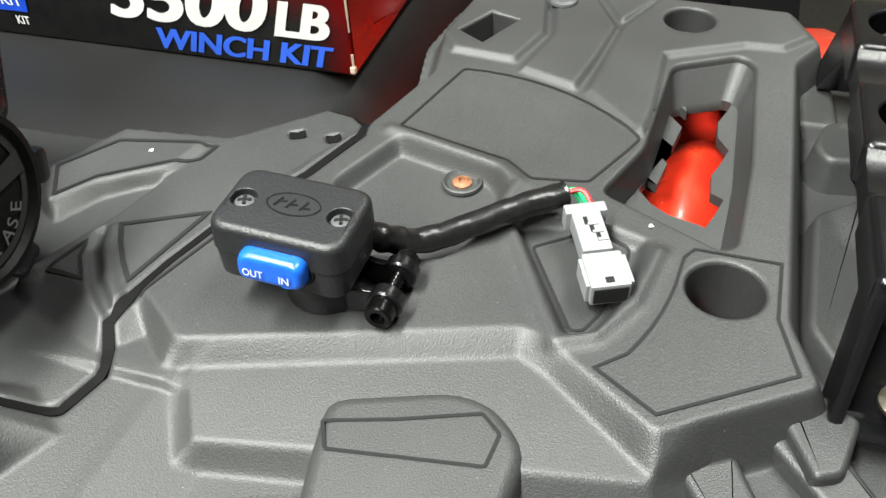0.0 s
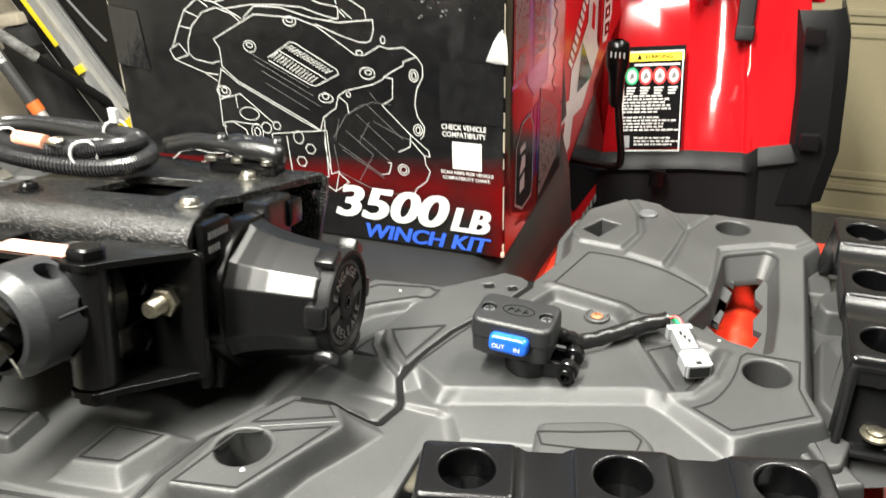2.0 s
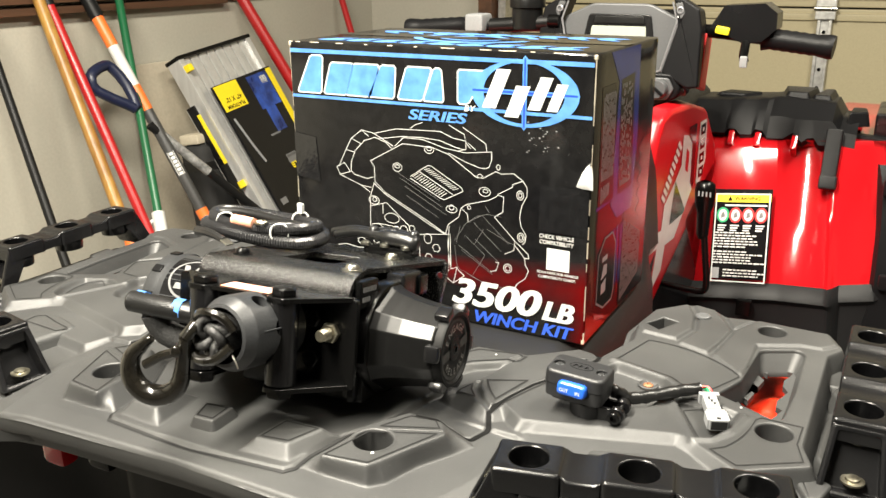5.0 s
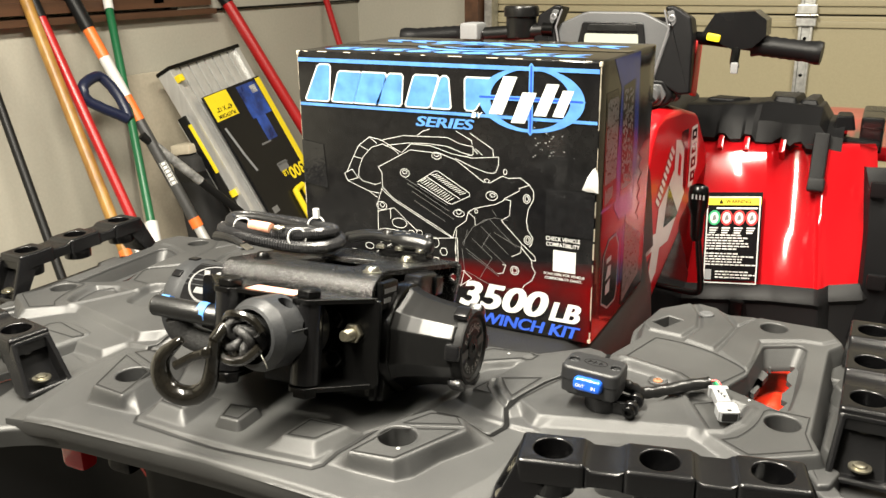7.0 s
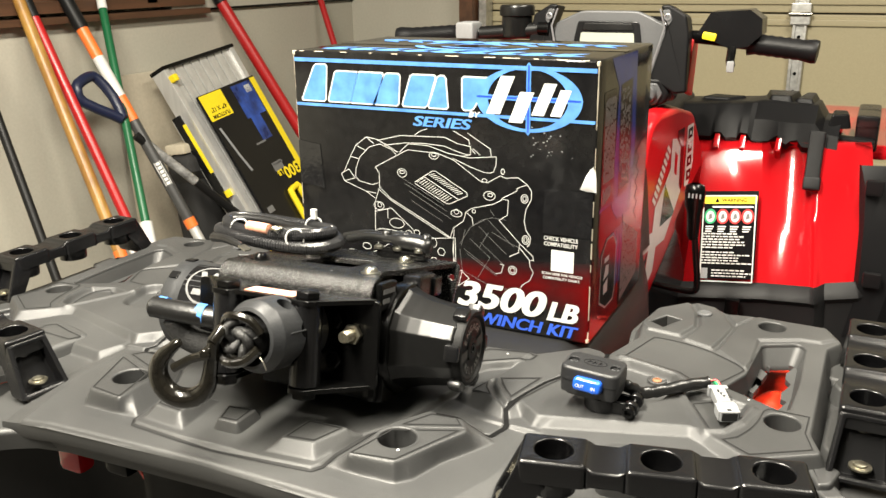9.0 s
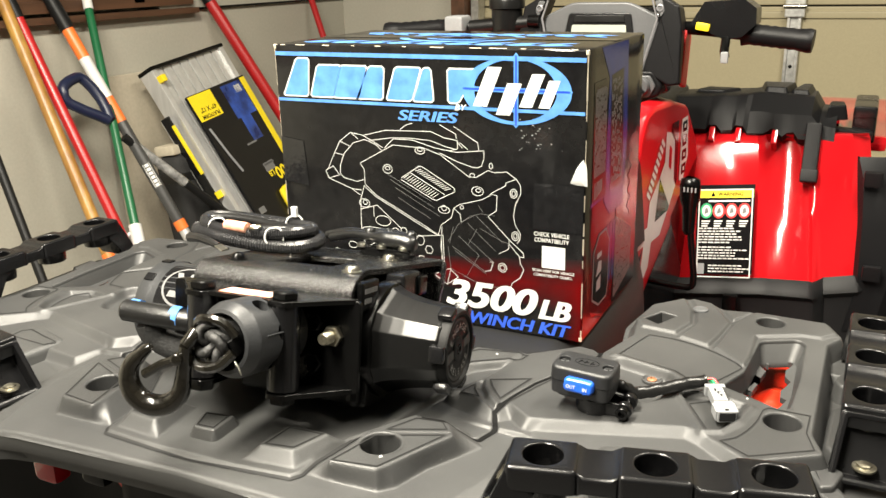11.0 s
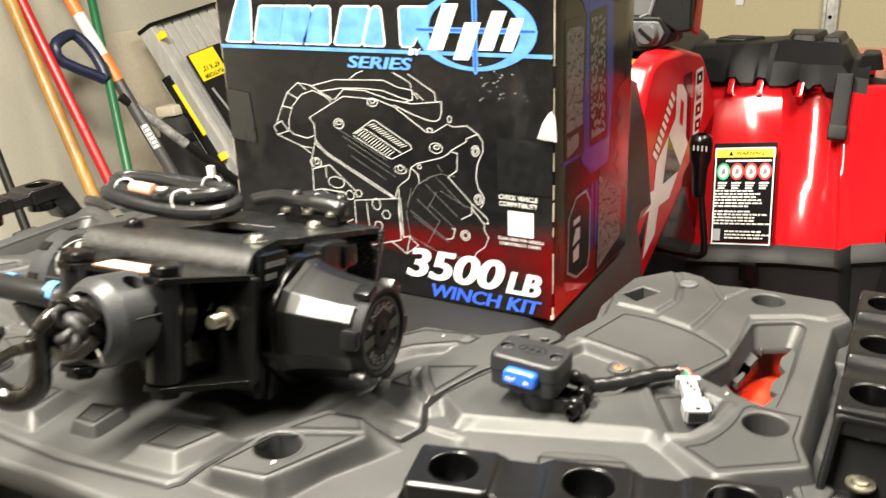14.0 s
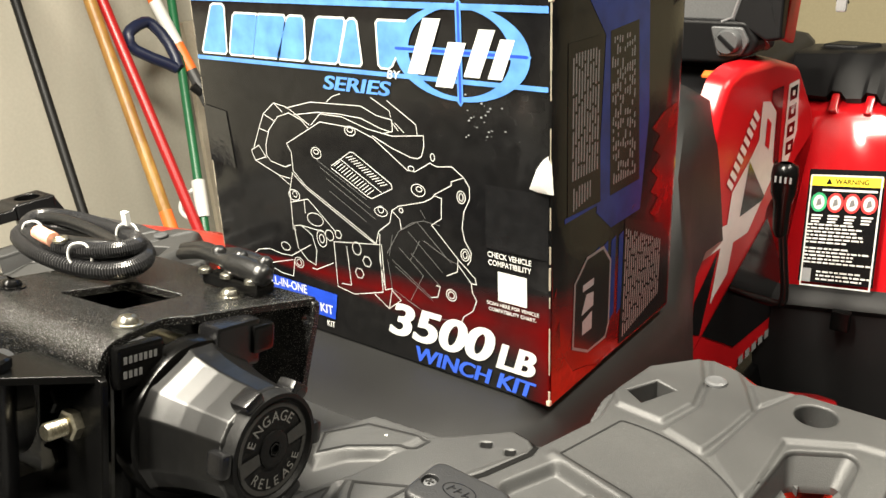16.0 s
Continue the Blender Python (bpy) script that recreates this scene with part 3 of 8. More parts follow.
# rear face under the rim, and the body of the rack under the skin
bm = bmesh.new()
quilt(bm, [[(-0.205, -0.0206 + k, z - 0.0035), (-0.155, -0.0150 + k, z), (-0.10, -0.0110 + k, z), (0.0055, -0.0046 + k, z), (0.11, -0.0030 + k, z), (0.165, -0.0036 + k, z), (0.216, -0.0046 + k, z - 0.0035)] for z, k in ((0.9638, 0.0), (0.9600, -0.0004), (0.952, 0.0004), (0.9475, 0.003), (0.945, 0.010), (0.930, 0.016), (0.912, 0.05))])
part("rear_edge", bm, RACK, rack)


def slot_walls(bm):
    """Walls that lean inwards from the rim to the floor."""
    low = [Vector(p) + (Vector((0.3885, 0.335)) - Vector(p)) * 0.20 for p in slot_top]
    top = [(x, y, TOP - 0.003) for x, y in slot_top]
    return quilt(bm, [top, [(p.x, p.y, 0.9575) for p in low], [(p.x, p.y, 0.952) for p in low]], closed=True)


def slot_floor(bm):
    """A floor with a torn, toothed opening."""
    outer = inset(ccw(slot_top), 0.002)
    teeth = []
    for y in (0.312, 0.343, 0.374):
        x = 0.376 + 0.12 * (y - 0.312)
        teeth += [(x, y - 0.011), (x - 0.0075, y - 0.001), (x - 0.0065, y + 0.011), (x + 0.001, y + 0.003)]
    teeth += [(0.3830, 0.3850), (0.3800, 0.3900), (0.3870, 0.3890), (0.3930, 0.3940), (0.4010, 0.3930)]
    for y in (0.392, 0.3487, 0.3112):
        teeth += [(0.4062, y), (0.4030, y - 0.012), (0.3998, y - 0.021), (0.4005, y - 0.034)][:4 if y > 0.32 else 3]
    teeth += [(0.398, 0.2915), (0.384, 0.2955)]
    return prism(bm, outer, 0.952, 0.9572, bev=0.0005, holes=[teeth], hole_bev=0)


both("slot_wall", slot_walls, RACK, rack)
both("slot_floor", slot_floor, RACK, rack, "dark floor with a toothed opening")


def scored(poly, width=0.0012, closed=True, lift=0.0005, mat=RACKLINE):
    """A dark ribbon on the skin, standing in for shade in a moulded line."""
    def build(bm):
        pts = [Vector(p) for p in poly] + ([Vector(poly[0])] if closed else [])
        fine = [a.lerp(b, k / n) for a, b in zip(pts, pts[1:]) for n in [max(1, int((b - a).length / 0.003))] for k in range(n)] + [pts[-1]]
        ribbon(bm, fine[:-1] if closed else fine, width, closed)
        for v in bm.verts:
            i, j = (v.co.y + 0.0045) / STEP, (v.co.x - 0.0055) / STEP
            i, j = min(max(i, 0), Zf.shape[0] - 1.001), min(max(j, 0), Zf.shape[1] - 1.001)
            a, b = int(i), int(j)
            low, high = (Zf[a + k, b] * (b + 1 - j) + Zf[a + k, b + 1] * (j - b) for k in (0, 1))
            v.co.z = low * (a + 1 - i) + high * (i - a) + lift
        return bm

    both("groove_shade", build, mat, rack)


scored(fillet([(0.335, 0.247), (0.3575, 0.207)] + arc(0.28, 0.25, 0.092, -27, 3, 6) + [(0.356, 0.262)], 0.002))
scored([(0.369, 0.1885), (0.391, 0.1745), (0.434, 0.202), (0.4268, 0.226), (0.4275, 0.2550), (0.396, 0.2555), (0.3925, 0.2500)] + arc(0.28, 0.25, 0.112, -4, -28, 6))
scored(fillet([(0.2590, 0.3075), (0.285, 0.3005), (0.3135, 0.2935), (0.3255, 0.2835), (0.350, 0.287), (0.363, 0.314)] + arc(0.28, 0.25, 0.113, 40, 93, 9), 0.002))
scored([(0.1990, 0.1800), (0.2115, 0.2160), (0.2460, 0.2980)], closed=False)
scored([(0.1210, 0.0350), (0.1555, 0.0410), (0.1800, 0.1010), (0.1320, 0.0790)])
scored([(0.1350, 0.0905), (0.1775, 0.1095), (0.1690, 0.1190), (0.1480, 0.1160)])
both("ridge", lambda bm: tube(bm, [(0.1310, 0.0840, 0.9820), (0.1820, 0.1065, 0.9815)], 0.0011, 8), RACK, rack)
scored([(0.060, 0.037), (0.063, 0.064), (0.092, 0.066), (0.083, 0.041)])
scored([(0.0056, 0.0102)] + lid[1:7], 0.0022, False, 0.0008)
# lug on the stepped ledge
both("lug", lambda bm: prism(bm, fillet([(0.2815, 0.160), (0.324, 0.1750), (0.339, 0.1730), (0.3545, 0.158), (0.3505, 0.110), (0.292, 0.104)], 0.009), 0.930, 0.9680, bev=0.0065, slope=0.006, steps=4), RACK, rack)
# dark ribbon in place of shaded grooves on the lug
both("groove_shade", lambda bm: ribbon(bm, fillet([(0.286, 0.149), (0.310, 0.1560), (0.3365, 0.1655), (0.3440, 0.1590), (0.3425, 0.146), (0.291, 0.139)], 0.001), 0.0013, True, None, 0.9684), RACKLINE, rack)
for a, b in (((0.410, 0.172), (0.424, 0.146)), ((0.436, 0.192), (0.454, 0.168))):
    both("buttress", lambda bm, a=a, b=b: prism(bm, fillet([(a[0] - 0.010, a[1] - 0.004), (a[0] + 0.008, a[1] + 0.006), (b[0] + 0.009, b[1] + 0.002), (b[0] - 0.006, b[1] - 0.006)], 0.003), 0.93, 0.960, bev=0.003, slope=0.004, steps=3), RACK, rack)
# outer shelf with ribs beside the grab bar
both("shelf_block", lambda bm: prism(bm, fillet([(0.434, 0.380), (0.456, 0.380), (0.452, 0.432), (0.434, 0.428)], 0.0045), BASE - 0.004, 0.957, bev=0.003, slope=0.003), RACK, rack)
both("shelf_block", lambda bm: prism(bm, fillet([(0.4474, 0.3707), (0.468, 0.3745), (0.468, 0.3422), (0.4469, 0.3392), (0.4414, 0.3505)], 0.0045), BASE - 0.004, 0.966, bev=0.003, slope=0.003), RACK, rack)
both("shelf_block", lambda bm: prism(bm, fillet([(0.4425, 0.3066), (0.462, 0.3226), (0.470, 0.300), (0.470, 0.222), (0.452, 0.218), (0.440, 0.240)], 0.0045), BASE - 0.004, 0.961, bev=0.003, slope=0.003), RACK, rack)
both("shelf_rib", lambda bm: prism(bm, fillet([(0.428, 0.214), (0.444, 0.206), (0.456, 0.198), (0.450, 0.175), (0.441, 0.171), (0.430, 0.194)], 0.003), BASE - 0.008, 0.9648, bev=0.0025, slope=0.002), RACK, rack)
# rear corners: lower shelf with a pocket, under the grab bar
corner = [(0.165, 0.012), (0.205, -0.006), (0.222, -0.018), (0.260, -0.012), (0.445, 0.010), (0.495, 0.05), (0.502, 0.155), (0.40, 0.165), (0.22, 0.135), (0.178, 0.125)]
pocket = fillet([(0.267, 0.014), (0.276, 0.080), (0.286, 0.091), (0.398, 0.1165), (0.410, 0.107), (0.424, 0.034), (0.416, 0.026)], 0.006)
both("corner_shelf", lambda bm: prism(bm, fillet(corner, 0.008), 0.934, 0.9545, bev=0.005, slope=-0.003, holes=[pocket], hole_bev=0.005), RACK, rack)
recesses = [[(0.283, 0.030), (0.296, 0.083), (0.301, 0.088), (0.321, 0.092), (0.327, 0.088), (0.340, 0.040)], [(0.352, 0.042), (0.357, 0.096), (0.361, 0.100), (0.381, 0.104), (0.386, 0.100), (0.404, 0.048)]]
both("pocket_floor", lambda bm: prism(bm, ccw(inset(ccw(pocket), -0.0035)), 0.936, 0.9445, bev=0, holes=[fillet(r_, 0.003) for r_ in recesses], hole_bev=0.0015), RACK, rack)
# dark floors put the shade of deep holes into colour
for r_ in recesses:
    both("recess_floor", lambda bm, r_=r_: prism(bm, inset(ccw(r_), -0.003), 0.930, 0.9335, bev=0), RACKLINE, rack, "dark floor with the shade of a deep recess")
both("leg_pad", lambda bm: prism(bm, fillet([(0.222, 0.034), (0.250, 0.041), (0.246, 0.078), (0.221, 0.072)], 0.003), 0.950, 0.9572, bev=0.0016, slope=0.002), RACK, rack)
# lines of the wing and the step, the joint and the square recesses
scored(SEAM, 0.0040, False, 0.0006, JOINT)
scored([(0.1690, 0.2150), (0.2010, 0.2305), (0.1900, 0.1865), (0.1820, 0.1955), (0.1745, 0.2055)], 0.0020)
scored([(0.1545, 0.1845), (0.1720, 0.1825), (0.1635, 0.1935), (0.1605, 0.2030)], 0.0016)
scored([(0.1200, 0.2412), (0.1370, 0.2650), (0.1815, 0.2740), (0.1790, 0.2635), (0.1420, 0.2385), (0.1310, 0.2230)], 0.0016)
# dark strips put the shade of the square recesses into colour
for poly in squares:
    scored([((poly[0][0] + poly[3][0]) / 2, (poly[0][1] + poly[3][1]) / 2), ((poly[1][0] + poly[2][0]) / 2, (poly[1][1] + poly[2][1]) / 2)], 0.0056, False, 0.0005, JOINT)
part("raised_square", prism(bmesh.new(), fillet([(-0.012, 0.036), (-0.020, 0.061), (0.009, 0.065), (0.0095, 0.037)], 0.003), 0.966, 0.9800, bev=0.003, slope=0.006), RACK, rack)
part("groove_shade", ribbon(bmesh.new(), [(-0.009, 0.040), (-0.015, 0.057), (0.005, 0.060), (0.006, 0.041)], 0.0017, True, None, 0.9803), RACKLINE, rack, "", 0)

# screws and dust specks on the rack
for s in (1, -1):
    screw = thing("screw", (0.296, 0.282, 0.9680) if s > 0 else (-0.285, 0.2602, 0.9680), "rusty torx screw set in the black rack panel", "screw", "rack screws")
    part("washer", lathe(bmesh.new(), [(0.0090, 0), (0.0088, 0.0014), (0.0080, 0.0018), (0.0066, 0.0004), (0.0042, 0.0002)], 24), RACK, screw)
    part("head", lathe(bmesh.new(), [(0.0044, 0), (0.0044, 0.001), (0.0030, 0.0020), (0.0016, 0.0022), (0.0012, 0.0010)], 16), RUST, screw, "rusty head")
    pin = thing("plastic_rivet", (0.3095, 0.4385, 0.9783) if s > 0 else (-0.2985, 0.4157, 0.9783), "black plastic rivet in the rack panel", "rivet", "rack rivets")
    part("head", lathe(bmesh.new(), [(0.0078, 0), (0.0075, 0.0014), (0.0056, 0.0022), (0.0040, 0.0016), (0.0012, 0.0018)], 20), PODGREY, pin)


for k, (x, y, z, r) in enumerate(((0.1515, 0.0535, 0.9832, 0.0019), (0.3785, 0.2645, 0.9754, 0.0013), (0.1560, 0.2610, 0.9765, 0.0014))):
    chip = thing("paint_chip", (x, y, z), "small white paint chip on the black rack", "paint chip", "paint chips")
    part("flake", prism(bmesh.new(), [(r * (0.7 + 0.3 * math.sin(5 * a + k)) * math.cos(a), r * (0.7 + 0.3 * math.cos(3 * a + k)) * math.sin(a)) for a in [0.628 * i for i in range(10)]], 0, 0.0004, bev=0), WHITE, chip)


# ---- grab bars on the rack ----
def grab_bar(m, length, label, rise=0.052, legs=(0.022, 0.022)):
    ob = thing("grab_bar", m, label, "grab bar", "rack grab bars")
    pitch, w, t = length / 2 - 0.024, 0.040, 0.0205
    for i, x in enumerate((-pitch, 0, pitch)):
        bm = bmesh.new()
        prism(bm, fillet([(x - 0.0235, -w / 2), (x + 0.0235, -w / 2), (x + 0.0235, w / 2), (x - 0.0235, w / 2)], 0.004), rise - t + 0.003, rise, bev=0.003, holes=[circle(x, 0, 0.0135, 28)], hole_bev=0.0015)
        part("ring_block", bm, HOOP, ob)
        bm = bmesh.new()
        lathe(bm, [(0.0135, rise - 0.001), (0.0135, rise - t - 0.010), (0.0165, rise - t - 0.010), (0.0175, rise - t + 0.001)], 28, Matrix.Translation((x, 0, 0)), cap=False)
        part("collar", bm, HOOP, ob)
    for x in (-pitch / 2, pitch / 2):
        p = (pitch - 0.046) / 2
        bm = prism(bmesh.new(), [(x - p, rise - 0.0015), (x - p, rise - t + 0.001), (x - p + 0.004, rise - t + 0.003), (x + p - 0.004, rise - t + 0.003), (x + p, rise - t + 0.001), (x + p, rise - 0.0015), (x + p - 0.005, rise - 0.0045), (x - p + 0.005, rise - 0.0045)], -w / 2 + 0.0015, w / 2 - 0.0015, bev=0.0025, m=pose(0, 0, 0, 90))
        part("waist", bm, HOOP, ob)
    for s, run in zip((-1, 1), legs):
        x0, x1 = s * (length / 2 - 0.001), s * (length / 2 + run)
        bm = bmesh.new()
        xa, xb = (x0, x1)
        # a leg with a hollow outer face
        y0, y1 = w / 2 - 0.001, w / 2 + 0.004
        outer = [[(xa, -y0, rise - 0.003), (xa, y0, rise - 0.003)], [(xb, -y1, 0.0), (xb, y1, 0.0)]]
        inner = [[(xa - s * 0.020, -y0, rise - t), (xa - s * 0.020, y0, rise - t)], [(xb - s * 0.020, -y1, 0.0), (xb - s * 0.020, y1, 0.0)]]
        a, b = [bm.verts.new(p) for p in outer[0]], [bm.verts.new(p) for p in outer[1]]
        c, d = [bm.verts.new(p) for p in inner[0]], [bm.verts.new(p) for p in inner[1]]
        face = bm.faces.new((a[0], b[0], b[1], a[1]))
        for q in ((c[0], c[1], d[1], d[0]), (a[0], a[1], c[1], c[0]), (b[0], d[0], d[1], b[1]), (a[0], c[0], d[0], b[0]), (a[1], b[1], d[1], c[1])):
            bm.faces.new(q)
        bmesh.ops.recalc_face_normals(bm, faces=bm.faces)
        bmesh.ops.inset_region(bm, faces=[face], thickness=0.0075, depth=0)
        n = face.normal.copy()
        ext = bmesh.ops.extrude_face_region(bm, geom=[face])
        vs = [v for v in ext["geom"] if isinstance(v, bmesh.types.BMVert)]
        bmesh.ops.translate(bm, verts=vs, vec=-n * 0.0135)
        bmesh.ops.delete(bm, geom=[face], context="FACES_ONLY")
        bmesh.ops.bevel(bm, geom=[e for e in bm.edges if e.calc_length() > 0.004], offset=0.0022, segments=2, profile=0.6, affect="EDGES")
        part("leg", bm, HOOP, ob)
        at = Vector((xb - s * 0.0135, 0, 0.0085))
        bolt = lathe(bmesh.new(), [(0.0085, 0), (0.0085, 0.0015), (0.0055, 0.002), (0.005, 0.0035), (0.002, 0.0045)], 18, Matrix.Translation(at))
        part("bolt", bolt, YZINC, ob, "tarnished mounting bolt")
    return ob


grab_bar(pose(0.3435, 0.0795, 0.959, 0, 0, 13.5), 0.194, "satin black rear grab bar with three round tie-down holes")
grab_bar(pose(-0.3325, 0.0545, 0.959, 0, 0, -9.2), 0.194, "satin black rear grab bar with three round tie-down holes")
grab_bar(pose(0.468, 0.310, 0.959, 0, 0, 90), 0.194, "satin black side grab bar with three round tie-down holes")
grab_bar(pose(-0.465, 0.288, 0.959, 0, 0, 90), 0.194, "satin black side grab bar with three round tie-down holes")
# ---- garage ----
def slab(name, lo, hi, mat, label, category=""):
    c, s = [(a + b) / 2 for a, b in zip(lo, hi)], [b - a for a, b in zip(lo, hi)]
    return setting(name, rbox(bmesh.new(), *s, 0, Matrix.Translation(c)), mat, label, category, 0)


slab("floor", (-1.75, -3.2, -0.1), (2.6, 3.0, 0), CONCRETE, "worn grey concrete garage floor")
# unseen ceiling; its tone is set by the bounce it gives
slab("ceiling", (-1.75, -3.2, 2.6), (2.6, 3.0, 2.7), CEILING, "unseen garage ceiling, toned to limit bounced light")
slab("wall_left", (-1.75, -3.2, 0), (-1.55, 2.9, 1.205), PLASTER, "white plastered garage stem wall")
# unseen above the boards; white there to give the rack a brighter reflection
slab("wall_left_upper", (-1.75, -3.2, 1.205), (-1.60, 1.66, 2.6), PLASTER, "white plastered upper garage wall, mostly out of view")
slab("wall_left_far", (-1.75, 1.66, 1.205), (-1.553, 2.9, 2.6), PLASTER, "white plastered upper garage wall, mostly out of view")
slab("wall_sill", (-1.60, -3.2, 1.205), (-1.52, 1.80, 1.222), WOOD, "brown wooden sill plate along the wall")
slab("wall_board", (-1.60, -3.2, 1.232), (-1.54, 1.80, 1.262), WOOD, "brown wooden board along the wall")
slab("wall_cladding", (-1.60, -3.2, 1.262), (-1.585, 1.80, 1.42), WOOD, "brown wooden boards over the sill")
# thin bar for the dark line that runs on from the sill
slab("wall_batten", (-1.553, 1.66, 1.213), (-1.540, 2.70, 1.220), SATIN, "thin dark line along the wall")
slab("wall_back", (-1.55, 2.70, 0), (-1.02, 2.9, 2.6), PLASTER, "white plastered wall beside the garage door")
# unseen walls that close the room, dark to hold down bounce and reflections
slab("wall_right", (2.5, -3.2, 0), (2.6, 2.9, 2.6), CONCRETE, "unseen garage wall, kept dark to limit bounced light")
slab("wall_rear", (-1.55, -3.3, 0), (2.5, -3.2, 2.6), SHADEWALL, "unseen garage wall, kept dark to limit bounced light")

# sectional garage door with its stiles, tracks and jamb
for i, (z0, z1) in enumerate(((0.0, 0.105), (0.11, 0.64), (0.645, 1.172), (1.177, 1.705), (1.71, 2.24))):
    bm = rbox(bmesh.new(), 3.3, 0.045, z1 - z0, 0.006, Matrix.Translation((0.66, 2.76, (z0 + z1) / 2)))
    for z in (z0 + (z1 - z0) * 0.07, z1 - (z1 - z0) * 0.05):
        rbox(bm, 3.28, 0.012, 0.022, 0.004, Matrix.Translation((0.66, 2.735, z)))
    door = setting("garage_door" if i == 0 else "garage_door_panel", bm, DOORPAINT, "cream painted sectional garage door panel", "garage door")
for x in (0.188, 1.45):
    bm = bmesh.new()
    rbox(bm, 0.045, 0.014, 2.15, 0.002, Matrix.Translation((x, 2.722, 1.12)))
    rbox(bm, 0.010, 0.020, 2.15, 0.002, Matrix.Translation((x + 0.017, 2.715, 1.12)))
    rbox(bm, 0.010, 0.020, 2.15, 0.002, Matrix.Translation((x - 0.017, 2.715, 1.12)))
    stile = setting("door_stile", bm, GALV, "galvanised steel stile screwed to the garage door", "door stile")
    for z in (0.64, 1.175, 1.7):
        part("hinge", rbox(bmesh.new(), 0.062, 0.016, 0.07, 0.004, Matrix.Translation((x, 2.706, z))), GALV, stile)
        part("hinge_pin", lathe(bmesh.new(), [(0.008, -0.035), (0.008, 0.035)], 12, pose(x, 2.698, z, 0, 90, 0)), ZINC, stile)
    bm = bmesh.new()
    for z in (0.80, 0.86, 0.92, 0.98, 1.04, 1.10, 1.25):
        lathe(bm, [(0.006, 0), (0.005, 0.003)], 10, pose(x, 2.714, z, 90))
    part("rivets", bm, SATIN, stile)
slab("door_jamb", (-1.02, 2.62, 0), (-0.965, 2.9, 2.6), WOOD, "dark wooden jamb beside the garage door", "door jamb")
slab("door_track", (-0.955, 2.66, 0), (-0.925, 2.72, 2.3), GALV, "galvanised garage door track", "door track")
slab("wall_lintel", (-0.965, 2.70, 2.24), (2.5, 2.9, 2.6), PLASTER, "white plastered lintel over the garage door")
for y in (0.35, 0.95, 1.55):
    slab("wall_stud", (-1.60, y, 1.245), (-1.54, y + 0.04, 2.6), WOOD, "brown wooden wall stud", "wall stud")


# ---- long-handled tools against the wall ----
def along(top, foot, z):
    a, b = Vector(top), Vector(foot)
    return a + (b - a) * (a.z - z) / (a.z - b.z)


def frame_on(top, foot, z):
    """A pose on the handle at height z: local z runs up the handle."""
    d = (Vector(top) - Vector(foot)).normalized()
    return Matrix.Translation(along(top, foot, z)) @ d.to_track_quat("Z", "Y").to_matrix().to_4x4()


def pole_tool(name, top, foot, r, bands, label, category="garden tool"):
    """bands: (part name, upper height, lower height, material, radius factor)."""
    ob = thing(name, Matrix.Translation(foot), label, category, "tools against the wall")
    for part_name, z1, z0, mat, k in bands:
        a, b = along(top, foot, z1) - Vector(foot), along(top, foot, z0) - Vector(foot)
        bm = tube(bmesh.new(), [a + (b - a) * i / 6 for i in range(7)], r * k, 12)
        part(part_name, bm, mat, ob)
    return ob


pole_tool("push_broom", (-1.60 + 0.09, 0.925, 1.22), (-0.90, 0.751, 0.0), 0.011, [("pole", 1.22, 0.06, POLEBLACK, 1), ("brush_head", 0.06, 0.0, POLEBLACK, 2.2)], "black broom pole leaning against the plaster wall", "broom")
pole_tool("wooden_rake", (-1.535, 1.104, 1.271), (-0.901, 0.975, 0.0), 0.0155, [("shaft", 1.271, 0.66, HANDLEWOOD, 1), ("socket", 0.66, 0.10, ORANGE, 1.05), ("head", 0.10, 0.0, SATIN, 1.6)], "varnished wooden rake handle leaning on the wall", "rake")
pole_tool("red_broom", (-1.525, 1.125, 1.249), (-0.898, 1.084, 0.0), 0.0135, [("grip", 1.29, 1.225, POLEBLACK, 1.1), ("pole", 1.225, 0.10, POLERED, 1), ("head", 0.10, 0.0, POLEBLACK, 2)], "red painted broom pole leaning on the wall", "broom")
pole_tool("round_shovel", (-1.545, 1.245, 1.289), (-0.901, 1.371, 0.0), 0.0155, [("grip", 1.33, 1.19, POLEBLACK, 1.25), ("collar", 1.19, 1.115, ORANGE, 1.05), ("decal_band", 1.115, 1.01, WHITE, 1.02), ("lower_collar", 1.01, 0.945, ORANGE, 1.05), ("shaft", 0.945, 0.675, POLEGREY, 1.0), ("socket_band", 0.675, 0.65, ORANGE, 1.1), ("socket", 0.65, 0.25, ALU, 0.9), ("blade", 0.25, 0.0, SATIN, 2.4)], "grey and orange fibreglass shovel leaning on the wall", "shovel")
# writing on the grey shaft, as plain bars
top_, foot_ = Vector((-1.545, 1.245, 1.289)), Vector((-0.901, 1.371, 0.0))
up = (top_ - foot_).normalized()
out = Vector((0.75, -0.65, 0.1))
out = (out - up * out.dot(up)).normalized()
cross = up.cross(out)
tool = bpy.data.objects["round_shovel"]
for k in range(8):
    w, hgt, off = (0.011, 0.0085, 0.0) if k < 6 else (0.0016, 0.070, 0.0085 if k == 6 else -0.0085)
    p = along(top_, foot_, 0.826 - 0.0105 * k if k < 6 else 0.80) - foot_ + out * (0.0158 if k < 6 else 0.0138) + cross * off
    part("printed_bar", rbox(bmesh.new(), w, 0.0012, hgt, 0, Matrix((cross, -out, up)).transposed().to_4x4()), WHITE, tool).location = p
